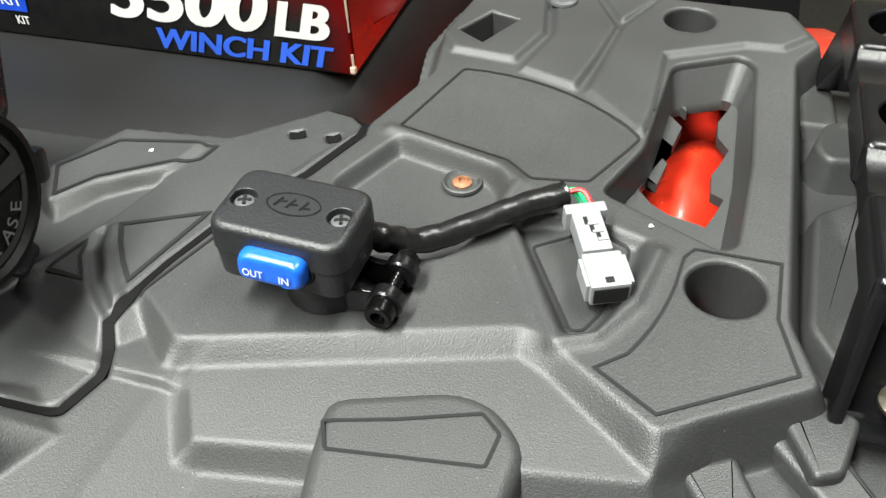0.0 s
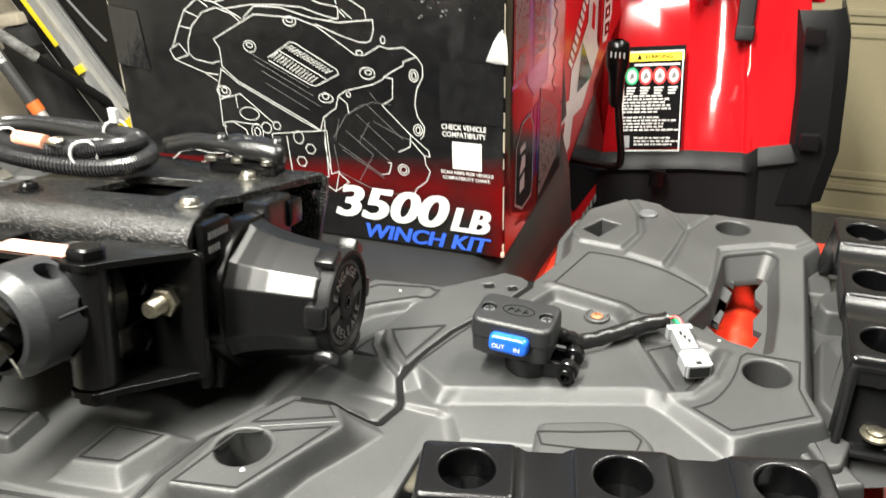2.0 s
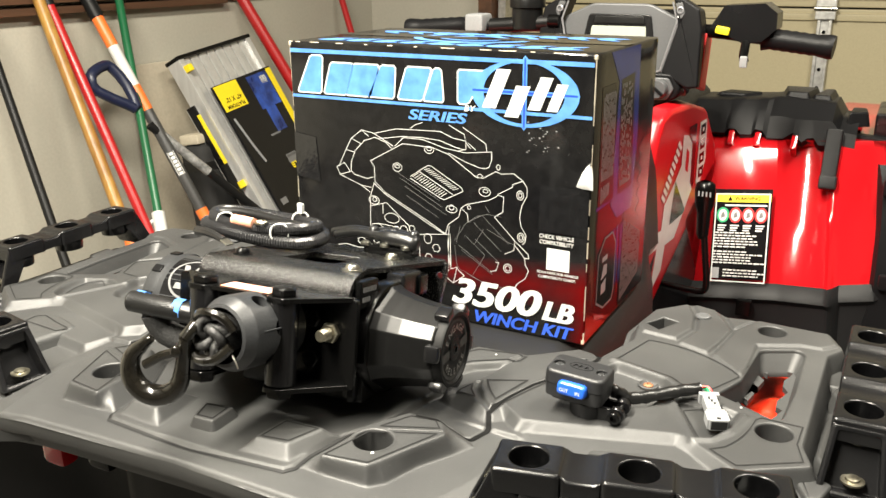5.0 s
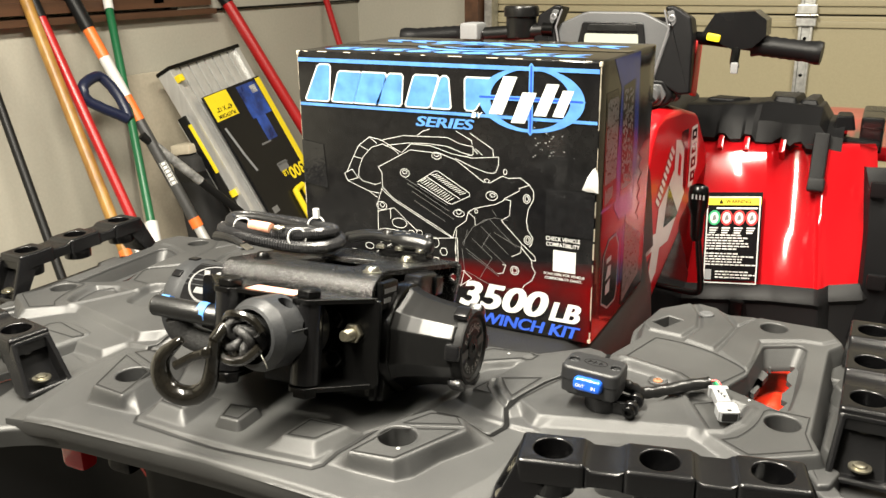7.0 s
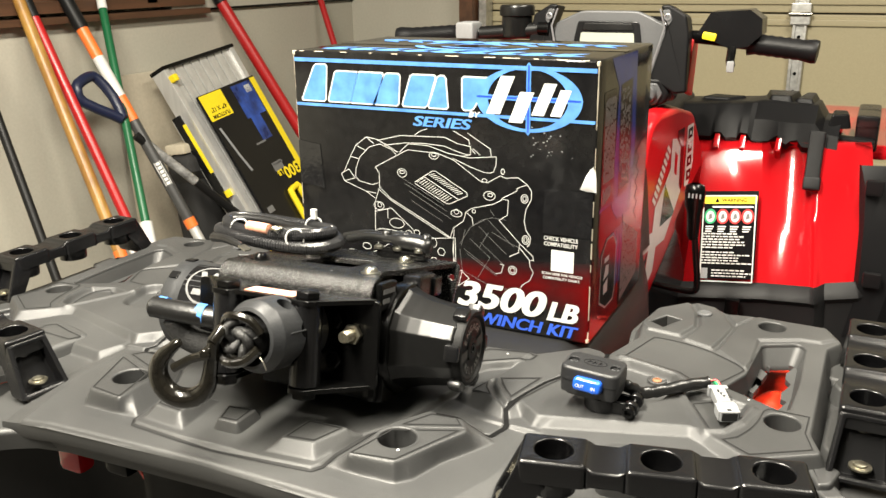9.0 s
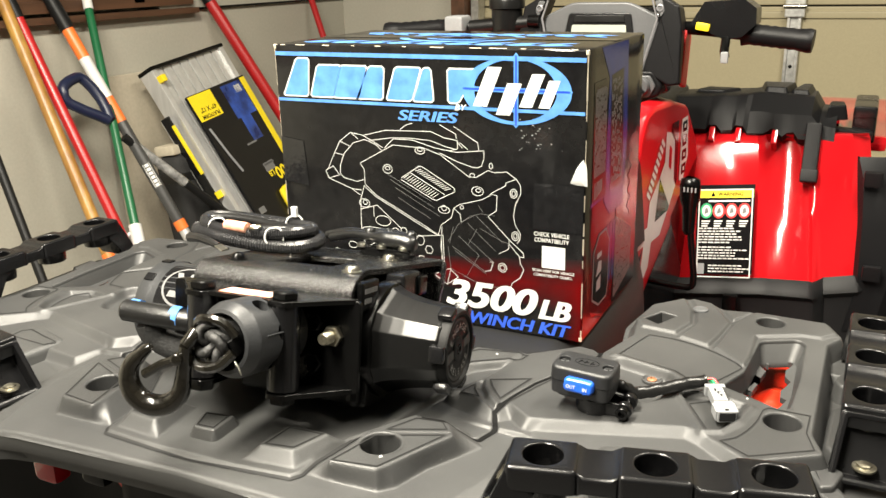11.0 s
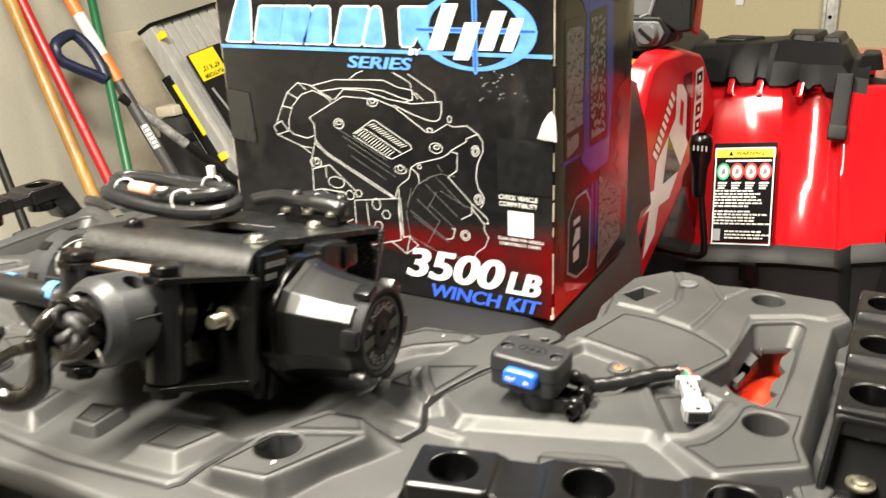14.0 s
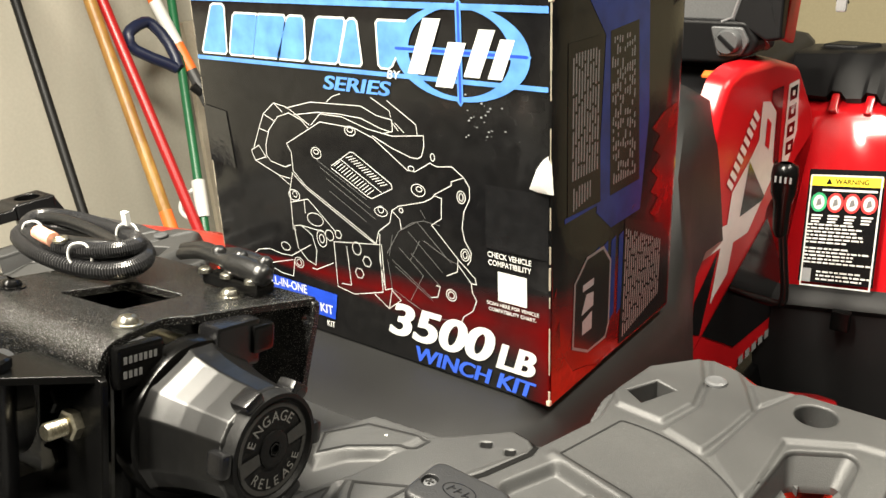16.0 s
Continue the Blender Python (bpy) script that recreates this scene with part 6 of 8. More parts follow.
loop(-43, 176, 3, 2)
loop(-1, 199, 6, 4)
loop(-1, 200, 3, 2)
loop(62, 176, 3, 2)
loop(68, 159, 7, 5)
loop(69, 160, 3, 2)
loop(27, 134, 7, 4)
loop(27, 136, 3, 3)
loop(110, 160, 4, 5)
loop(110, 160, 2, 3)
loop(112, 113, 4, 5)
loop(112, 113, 2, 3)
loop(97, 75, 5, 5)
loop(97, 75, 3, 3)
loop(-76, 132, 7, 5)
loop(84, 188, 2, 3)
loop(49, 139, 2, 2)
loop(-52, 113, 10, 6)
loop(-46, 96, 6, 8)
loop(-46, 96, 3, 4)
loop(-36, 101, 5, 5)
loop(-95, 79, 6, 4)
loop(-79, 66, 6, 5)
loop(-79, 66, 3, 3)
loop(-4, 95, 5, 6)
loop(-25, 104, 4, 4, n=6)
loop(7, 85, 5, 5, n=6)
loop(-3, 72, 5, 5, n=6)
loop(-75, 133, 3, 3, n=6)
# data plate with hatching
line((-26, 166), (-3, 181), (1, 181), (40, 160), (41, 156), (18, 144), (13, 145), (-26, 164))
line((-14, 173), (29, 151))
for k in range(14):
    f = k / 13
    line((-23 + 36 * f, 166 - 19.5 * f), (-15 + 36 * f, 171.5 - 19.5 * f), width=0.6)
    line((-8 + 36 * f, 175.5 - 19 * f), (0 + 36 * f, 178 - 19 * f), width=0.6)
part("printed_drawing", art, WHITE, carton, "white line drawing of a winch", 0)
part("printed_drawing", faint, GREYPRINT, carton, "fine grey lines of the drawing", 0)
for z0, z1 in ((298.5, 303), (246.5, 250)):
    printed("stripe", [(-186, z0), (186, z0), (186, z1), (-186, z1)], BOXBLUE, FRONT, 0.0, "light blue printed stripe")
# slanted bars in place of the printed name, blue with a white rim
for x0, x1, z1, top0, top1 in ((-180, -143, 297, 22, 4), (-142, -108, 290, 12, 12), (-111, -74, 290, 12, 12), (-82, -44, 290, 20, 3), (-42, -8, 290, 13, 13), (-9, 19, 290, 14, -3), (34, 48, 290, 0, 24)):
    poly = [(x0, 252), (x1, 252), (x1 + top1, z1), (x0 + top0, z1)]
    printed("name_block", fillet(poly, 3, 1), WHITE, FRONT, 0.0002, "blue block with a white rim")
    printed("name_block_fill", fillet(inset(ccw(poly), 1.6), 2, 1), BOXBLUE, FRONT, 0.0006)
# round badge: ring, cross hairs and slanted white blocks
bm = quilt(bmesh.new(), [[(cx + a * x, cz + b * y, 0.0001) for x, y in circle(0, 0, 1, 48)] for cx, cz, a, b in ((0.112, 0.268, 0.060, 0.0345), (0.111, 0.2685, 0.0455, 0.0315))], closed=True)
bmesh.ops.transform(bm, matrix=FRONT, verts=bm.verts)
part("badge_ring", bm, BOXBLUE, carton, "light blue printed ring", 0)
for poly, inner in (([(50, 269), (53, 266.5), (170, 266.5), (173, 269), (170, 271.5), (53, 271.5)], 1), ([(110, 233), (112.5, 230), (115, 233), (115, 304), (112.5, 307), (110, 304)], 1)):
    printed("cross_hair", poly, BOXBLUE, FRONT, 0.0005)
    printed("cross_hair_core", inset(ccw(poly), 1.4), DEEPBLUE, FRONT, 0.0007)
for poly in ([(64, 251), (80, 251), (97, 292), (81, 292)], [(90, 243), (106, 243), (119, 276), (103, 276)], [(116, 252), (130, 252), (144, 286), (130, 286)], [(137, 252), (149, 252), (160, 280), (148, 280)]):
    printed("badge_block", poly, WHITE, FRONT, 0.0009, "white slanted block")
for words, x, z, w, hgt, mat, sh in (("SERIES", -27, 231.5, 74, 11.5, BOXBLUE, 0.22), ("BY", 43, 245.5, 14, 6.5, WHITE, 0.22), ("3500", 27, 22.5, 112, 32, WHITE, 0.28), ("LB", 139, 22, 38, 23, WHITE, 0.28),
                                     ("WINCH KIT", 57, 4, 120, 14.5, KITBLUE, 0.26), ("CHECK VEHICLE", 133.5, 116.5, 39, 4.6, WHITE, 0), ("COMPATIBILITY", 134, 110, 38.5, 4.6, WHITE, 0),
                                     ("SCAN HERE FOR VEHICLE", 132, 76.5, 47, 3.0, WHITE, 0), ("COMPATIBILITY CHART.", 133.5, 71.5, 43, 3.0, WHITE, 0), ("ALL-IN-ONE", -128, 35.5, 56, 9, WHITE, 0), ("KIT", -56, 22, 16, 9, WHITE, 0), ("KIT", -49, 9, 10, 6, WHITE, 0)):
    lift = 0.0010 if words in ("ALL-IN-ONE", "KIT", "BY") else 0.0006
    heavy = (-0.0010, 0.0, 0.0010) if hgt > 20 else (-0.0006, 0.0, 0.0006) if hgt > 10 else (0.0,)
    bm = bmesh.new()
    for k, dx in enumerate(heavy):
        merge(bm, lettering(words, 0.02, w / 1000 - 2 * max(heavy), FRONT @ Matrix.Translation((x / 1000 + dx + max(heavy), z / 1000, lift * 0.35 + 0.00003 * k)), shear=sh, bold=0.022 if hgt > 20 else 0.014, height=hgt / 1000))
    part("lettering", bm, mat, carton, "printed words", 0)
printed("pale_square", [(142.5, 81.5), (168.5, 81.5), (168.5, 106), (142.5, 106)], WHITE, FRONT, 0.0004, "plain white printed square")
printed("blue_panel", [(-134, 18), (-38, 18), (-33, 44), (-134, 46)], DEEPBLUE, FRONT, 0.0005, "blue printed panel")
# tape, torn paper and worn edges
printed("tape", [(132, 123.5), (187, 123.5), (187, 174), (133, 174)], TAPE, FRONT, 0.0012, "clear packing tape")
printed("tape", [(-187, 150), (-152, 146), (-156, 200), (-187, 204)], TAPE, FRONT, 0.0012, "clear packing tape")
bm = bmesh.new()
quilt(bm, [[(CW / 2 - 0.001, 0.002, 0.203), (CW / 2 - 0.004, -0.004, 0.200), (CW / 2 - 0.008, -0.006, 0.193)], [(CW / 2 + 0.002, -0.001, 0.188), (CW / 2 - 0.006, -0.008, 0.186), (CW / 2 - 0.014, -0.006, 0.178)], [(CW / 2 + 0.002, 0.001, 0.174), (CW / 2 + 0.001, -0.005, 0.176), (CW / 2 - 0.008, -0.004, 0.176)]], thick=0.0004)
part("torn_paper", bm, WHITE, carton, "torn white paper on the edge", 60)
rnd = random.Random(8)
for sx in (1, -1):
    z = 0.002
    while z < CH - 0.004:
        hgt = min(rnd.uniform(0.006, 0.035), CH - 0.003 - z)
        w = rnd.uniform(0.0006, 0.0013)
        part("worn_edge", rbox(bmesh.new(), w, w, hgt, 0, pose(sx * (CW / 2 - 0.0007), 0.0007, z + hgt / 2, 0, 0, 45)), BEIGE, carton, "worn pale cardboard edge", 0)
        z += hgt + (rnd.uniform(0.001, 0.02) if rnd.random() < 0.45 else 0.0)
x = -CW / 2
while x < CW / 2 - 0.01:
    w = rnd.uniform(0.004, 0.02)
    part("worn_edge", rbox(bmesh.new(), w, 0.0008, 0.0008, 0, pose(x + w / 2, 0.0007, CH - 0.0007, 45)), BEIGE, carton, "worn pale cardboard edge", 0)
    x += w + rnd.uniform(0.004, 0.03)
for z in (CH - 0.003, 0.004):
    for sx in (1, -1):
        part("worn_corner", rbox(bmesh.new(), 0.0035, 0.0035, 0.005, 0.001, Matrix.Translation((sx * (CW / 2 - 0.0012), 0.0014, z))), BEIGE, carton, "worn pale cardboard corner", 0)
bm = bmesh.new()
for k in range(26):
    u, v = rnd.gauss(0, 1), rnd.gauss(0, 1)
    x, z, s = 0.135 + 0.011 * u, 0.222 + 0.010 * v, rnd.uniform(0.0003, 0.0011)
    flat(bm, [(x - s, z - 0.4 * s), (x + s, z - 0.6 * s), (x + 0.8 * s, z + 0.7 * s), (x - 0.6 * s, z + 0.5 * s)], FRONT, 0.0003)
part("scuff", bm, GREY, carton, "pale scuff marks", 0)
# side panel: blue flashes, dark data panels with unreadable rows, red flames
printed("side_flash", [(46, 309), (150, 309), (160, 200), (150, 120), (96, 120), (70, 140), (78, 275)], DARKBLUE, RIGHT, 0.0, "blue printed flash")
printed("side_flash", [(20, 150), (70, 150), (70, 146), (20, 146)], DARKBLUE, RIGHT, 0.0)
for k in range(4):
    printed("side_flash", [(70 + 14 * k, 108 - 20 * k * 0), (78 + 14 * k, 110), (78 + 14 * k, 40), (70 + 14 * k, 36)], DARKBLUE, RIGHT, 0.0)
flame = [(219, 200)]
for k in range(13):
    flame.append(((168 if k % 2 else 186) + rnd.uniform(-4, 4), 196 - 9.5 * k))
flame += [(219, 78)]
printed("side_flame", flame, SIDERED, RIGHT, 0.0003, "red printed flames")
printed("side_flame", [(2, 2), (78, 2), (60, 10), (36, 16), (22, 34), (16, 44), (14, 70), (8, 62), (9, 100), (4, 90), (2, 120)], SIDERED, RIGHT, 0.0003, "red printed flames")
for poly in ([(24, 150), (76, 148), (68, 276), (22, 276)], [(92, 148), (146, 148), (133, 280), (85, 277)], [(118, 4), (219, 4), (219, 70), (200, 92), (122, 120)]):
    printed("data_panel", poly, BLACKPRINT, RIGHT, 0.0005, "dark printed panel")
for y0, n, z0, z1, slant in ((30, 10, 176, 268, 0.02), (32, 7, 152, 170, 0.0), (97, 10, 156, 272, 0.09), (124, 18, 9, 110, 0.0)):
    for k in range(n):
        y, z = y0 + 4.2 * k, z0 + (0.8 * k if slant == 0 else 0)
        top = z1 - (1.9 * k if y0 == 124 else 0)
        while z < top - 3:
            w = min(rnd.uniform(8, 26) if y0 != 97 else rnd.uniform(3, 9), top - z)
            q = y - (z - z0) * slant
            printed("printed_bar", [(q, z), (q + 1.9, z), (q + 1.9, z + w), (q, z + w)], GREYPRINT, RIGHT, 0.0007)
            z += w + (2.2 if y0 != 97 else rnd.choice((3, 3, 12)))
oct_ = [(34, 36), (60, 22), (92, 22), (98, 34), (98, 92), (84, 108), (56, 108), (36, 92)]
printed("side_badge", oct_, GREYPRINT, RIGHT, 0.0007, "grey eight-sided badge")
printed("side_badge_fill", inset(ccw(oct_), 2.5), BLACKPRINT, RIGHT, 0.0009)
for poly in ([(50, 42), (66, 42), (66, 58), (50, 54)], [(48, 60), (68, 62), (68, 74), (56, 76)], [(50, 80), (68, 80), (68, 86), (50, 86)]):
    printed("side_badge_block", poly, GREY, RIGHT, 0.0011)
# lid: blue tribal flashes
for k in range(9):
    x = -168 + 36 * k
    a = [(x, 30), (x + 16, 22), (x + 44, 30), (x + 26, 42), (x + 40, 62), (x + 12, 52)]
    printed("lid_flash", a, BOXBLUE, TOPM, 0.0, "blue printed flash")
    printed("lid_flash", [(px + 8, 200 - pz) for px, pz in a], BOXBLUE, TOPM, 0.0)
part("lid_ring", ribbon(bmesh.new(), [(0.072 * x, 0.112 + 0.05 * y) for x, y in circle(0, 0, 1, 40)], 0.011, True, TOPM, 0.0001), BOXBLUE, carton, "blue printed ring", 0)
part("lid_ring", ribbon(bmesh.new(), [(0.040 * x, 0.112 + 0.026 * y) for x, y in circle(0, 0, 1, 30)], 0.008, True, TOPM, 0.0001), BOXBLUE, carton, "", 0)
printed("lid_tape", [(-188, 100), (188, 100), (188, 126), (-188, 126)], TAPE, TOPM, 0.0006, "clear packing tape")
# ---- the winch on its mounting plate; local z = 0 is the plate's top, -y the cable side ----
WM = pose(0.0335, 0.1725, 1.0848, -11.5, 0, 4)
LOOM = material("grey_black_loom", (0.02, 0.02, 0.021), 0.24, grain=(300, 0.1, 0.2))
winch = thing("winch", WM, "black electric winch with roller fairlead on the plastic rack", "winch")
# mounting plate: top with a slot, rolled front edge, front and rear flanges
plate_poly = [(-0.0885, -0.050), (0.0590, -0.050), (0.0545, -0.040), (0.0490, -0.020), (0.0475, -0.010), (0.0545, 0.001), (0.0656, 0.0505), (0.0770, 0.0860), (-0.0885, 0.0860)]
bm = prism(bmesh.new(), fillet(plate_poly, 0.003), -0.005, 0.0, bev=0.0012, holes=[fillet([(-0.038, -0.0215), (0.0165, -0.0190), (0.0165, 0.029), (-0.030, 0.026)], 0.003)], hole_bev=0.001)
bmesh.ops.translate(bm, verts=bm.verts, vec=(0, 0, -0.0045))
rows = []
for k in range(9):
    a = radians(90 + 90 * k / 8)
    rows.append([(x, -0.050 + 0.016 * math.cos(a), -0.0205 + 0.016 * math.sin(a)) for x in (-0.0885, -0.04, 0.02, 0.0600)])
rows.append([(x, -0.066, -0.085) for x in (-0.0885, -0.04, 0.02, 0.0600)])
b2 = quilt(bmesh.new(), rows, thick=0.005)
merge(bm, b2)
plate = part("mounting_plate", bm, COAT, winch, "crinkle black powder-coated plate", 50)
part("rear_flange", prism(bmesh.new(), fillet([(-0.0885, -0.085), (0.060, -0.085), (0.070, -0.072), (0.074, -0.045), (0.0785, -0.018), (0.0785, -0.0065), (-0.0885, -0.0065)], 0.004), -0.0025, 0.0025, bev=0.001, holes=[circle(0.0715, -0.020, 0.0035, 14)], hole_bev=0.0006, m=pose(0, 0.0840, 0, 90, 0, 0)), COAT, plate)
for x, y in ((0.0435, -0.0345), (0.0385, 0.0460), (-0.062, 0.0440), (-0.066, -0.0360)):
    bm = lathe(bmesh.new(), [(0.0085, 0), (0.0085, 0.0012), (0.0062, 0.0014), (0.0060, 0.003), (0.0045, 0.0052), (0.0022, 0.0058), (0.0020, 0.0035)], 20, Matrix.Translation((x, y, -0.0046)))
    part("bolt", bm, ZINC if x > 0 or y > 0 else SATIN, winch, "zinc button-head bolt")
part("drum_shaft", tube(bmesh.new(), [(-0.06, 0.004, -0.024), (0.060, 0.004, -0.024)], 0.0042, 12), YZINC, winch)
part("drum", lathe(bmesh.new(), [(0.036, -0.070), (0.036, -0.064), (0.020, -0.062), (0.020, 0.055), (0.036, 0.057), (0.036, 0.063)], 28, pose(0, -0.004, -0.063, 0, 90, 0)), SATIN, winch)
for z in (-0.022, -0.104):
    part("tie_bar", rbox(bmesh.new(), 0.16, 0.018, 0.018, 0.003, Matrix.Translation((-0.004, 0.040, z))), SATIN, winch)
part("end_plate", rbox(bmesh.new(), 0.012, 0.098, 0.092, 0.006, Matrix.Translation((0.0560, -0.004, -0.066))), SATIN, winch)
part("end_plate", rbox(bmesh.new(), 0.012, 0.095, 0.100, 0.006, Matrix.Translation((-0.082, -0.002, -0.062))), GLOSS, winch)
# black block added to darken the shaded gap under the winch
part("drum_shade_block", rbox(bmesh.new(), 0.120, 0.080, 0.030, 0.004, Matrix.Translation((0.006, -0.006, -0.098))), SATIN, winch, "black block added for the shade under the drum")
part("end_block", rbox(bmesh.new(), 0.008, 0.031, 0.024, 0.003, Matrix.Translation((0.0620, -0.0430, -0.0200))), SATIN, winch, "block with stamped marks")
for r_, (n, z) in enumerate(((7, -0.0155), (4, -0.0235))):
    for k in range(n):
        part("stamped_mark", rbox(bmesh.new(), 0.0006, 0.0021, 0.0040, 0, Matrix.Translation((0.0661, -0.0535 + 0.0032 * k, z))), GREYPRINT, winch)
part("end_block", rbox(bmesh.new(), 0.018, 0.036, 0.030, 0.004, Matrix.Translation((0.0640, 0.022, -0.024))), HOOP, winch)

# gear housing: a tapered eight-sided cover and a clutch knob
GX = pose(0, -0.004, -0.063, 0, 90, 0)
KX = pose(0, -0.006, -0.0625, 0, 90, 0) @ Matrix.Translation((0, 0, -0.0035))
bm = bmesh.new()
HC = Matrix.Translation((0, -0.006, -0.0625))
turns = [radians(30 + 60 * k + d) for k in range(6) for d in (-10, 10)]
quilt(bm, [[HC @ Vector((x, -r * math.cos(q), r * math.sin(q))) for q in turns] for x, r in ((0.0640, 0.0452), (0.0672, 0.0468), (0.0700, 0.0462), (0.0750, 0.0430), (0.0830, 0.0403), (0.0930, 0.0378), (0.1040, 0.0360), (0.1140, 0.0349), (0.1215, 0.0340), (0.1240, 0.0318))], closed=True)
bm.verts.ensure_lookup_table()
bm.faces.new([bm.verts[i] for i in range(108, 120)])
bmesh.ops.recalc_face_normals(bm, faces=bm.faces)
bmesh.ops.bevel(bm, geom=[e for e in bm.edges if not e.is_boundary], offset=0.0011, segments=2, profile=0.6, affect="EDGES")
part("gear_housing", bm, GLOSS, winch, "polished black faceted gear housing", 30)
part("housing_base", lathe(bmesh.new(), [(0.0440, 0.056), (0.0485, 0.058), (0.0490, 0.0655), (0.0475, 0.0700), (0.0440, 0.0712)], 48, HC @ pose(0, 0, 0, 0, 90, 0)), SATIN, winch, "", 50)
knob = part("clutch_knob", lathe(bmesh.new(), [(0.0325, 0.122), (0.0325, 0.131), (0.0315, 0.1335), (0.0290, 0.1338), (0.0275, 0.1315), (0.0260, 0.1312)], 40, KX), KNOBBLACK, winch, "black clutch knob")
for k in range(6):
    a = radians(27 + 60 * k)
    bm = rbox(bmesh.new(), 0.008, 0.014, 0.013, 0.003, KX @ pose(0, 0, 0, 0, 0, math.degrees(a)) @ Matrix.Translation((0.0345, 0, 0.127)))
    part("knob_lug", bm, HOOP, knob)
part("knob_ring", lathe(bmesh.new(), [(0.0235, 0.1314), (0.0262, 0.1314), (0.0262, 0.1318), (0.0235, 0.1318)], 40, KX, cap=False), KNOBPRINT, knob)
part("knob_core", lathe(bmesh.new(), [(0.0105, 0.131), (0.0105, 0.1325), (0.0085, 0.1330), (0.0045, 0.1330), (0.0042, 0.129)], 12, KX), KNOBBLACK, knob)
part("knob_socket", lathe(bmesh.new(), [(0.0040, 0.1300), (0.0040, 0.1334), (0.0030, 0.1334), (0.0028, 0.130)], 6, KX), SATIN, knob)
FACE = Matrix.Translation((0.1285, -0.006, -0.0625)) @ Matrix(((0, 0, 1, 0), (1, 0, 0, 0), (0, 1, 0, 0), (0, 0, 0, 1)))
for s in (1, -1):
    part("knob_bar", flat(bmesh.new(), [(s * 0.011, -0.0035), (s * 0.0255, -0.0045), (s * 0.0255, 0.0045), (s * 0.011, 0.0035)], FACE @ pose(0, 0, 0, 0, 0, 12), 0.0004), KNOBPRINT, knob, "", 0)


def curved(words, r, mid, step, size, top, parent):
    """Letters one by one round the knob."""
    for k, ch in enumerate(words):
        a = mid + (-(k - (len(words) - 1) / 2) if top else (k - (len(words) - 1) / 2)) * step
        m = FACE @ pose(0, 0, 0.0005, 0, 0, a) @ Matrix.Translation((r, 0, 0)) @ pose(0, 0, 0, 0, 0, -90 if top else 90) @ Matrix.Translation((-size * 0.32, 0 if top else -size * 0.0, 0))
        part("letter", lettering(ch, size, None, m, bold=0.006), KNOBLETTER, parent, "", 0)


curved("ENGAGE", 0.0160, 100, 21, 0.0085, True, knob)
curved("RELEASE", 0.0220, -80, 18, 0.0080, False, knob)

# motor with a printed emblem
part("motor", lathe(bmesh.new(), [(0.040, -0.088), (0.0418, -0.091), (0.0418, -0.154), (0.0432, -0.156), (0.0432, -0.168), (0.040, -0.172), (0.030, -0.174)], 48, GX), RUBBER, winch, "charcoal cylindrical motor")
for k in range(4):
    a = radians(150 + 36 * k)
    part("motor_rib", rbox(bmesh.new(), 0.003, 0.008, 0.010, 0.001, GX @ pose(0, 0, 0, 0, 0, math.degrees(a)) @ Matrix.Translation((0.0432, 0, -0.162))), HOOP, winch)


def on_motor(u0, u1, x0, x1, mat, name, r=0.0419, n=8):
    """A patch on the motor: u in degrees round it, x along it."""
    rows = [[GX @ Vector((r * math.cos(radians(u0 + (u1 - u0) * i / n)), r * math.sin(radians(u0 + (u1 - u0) * i / n)), x)) for i in range(n + 1)] for x in (x0, x1)]
    return part(name, quilt(bmesh.new(), rows), mat, winch, "", 60)


on_motor(-168, -92, -0.150, -0.099, BLACKPRINT, "emblem_panel")


def motor_point(u, x, r=0.0422):
    return GX @ Vector((r * math.cos(radians(u)), r * math.sin(radians(u)), x))


# round emblem: ring, slanted blocks and a row of marks
rows = [[motor_point(-134 + k * 30 * math.cos(a), -0.1245 + k * 0.0215 * math.sin(a)) for a in [2 * math.pi * i / 40 for i in range(40)]] for k in (1.0, 0.90)]
part("emblem_ring", quilt(bmesh.new(), rows, closed=True), GREYPRINT, winch, "grey printed ring", 60)
for poly in ([(-152, -0.138), (-152, -0.132), (-128, -0.120), (-128, -0.128)], [(-152, -0.114), (-152, -0.122), (-140, -0.124), (-134, -0.117)], [(-124, -0.136), (-124, -0.112), (-116, -0.114), (-116, -0.137)]):
    a, b, c, d = poly
    rows = [[motor_point(p[0] + (q[0] - p[0]) * i / 6, p[1] + (q[1] - p[1]) * i / 6) for i in range(7)] for p, q in ((a, d), (b, c))]
    part("emblem_block", quilt(bmesh.new(), rows), GREYPRINT, winch, "", 60)
for x in (-0.141, -0.130, -0.119, -0.108):
    on_motor(-101, -96, x - 0.004, x + 0.003, GREYPRINT, "emblem_mark", 0.0422)

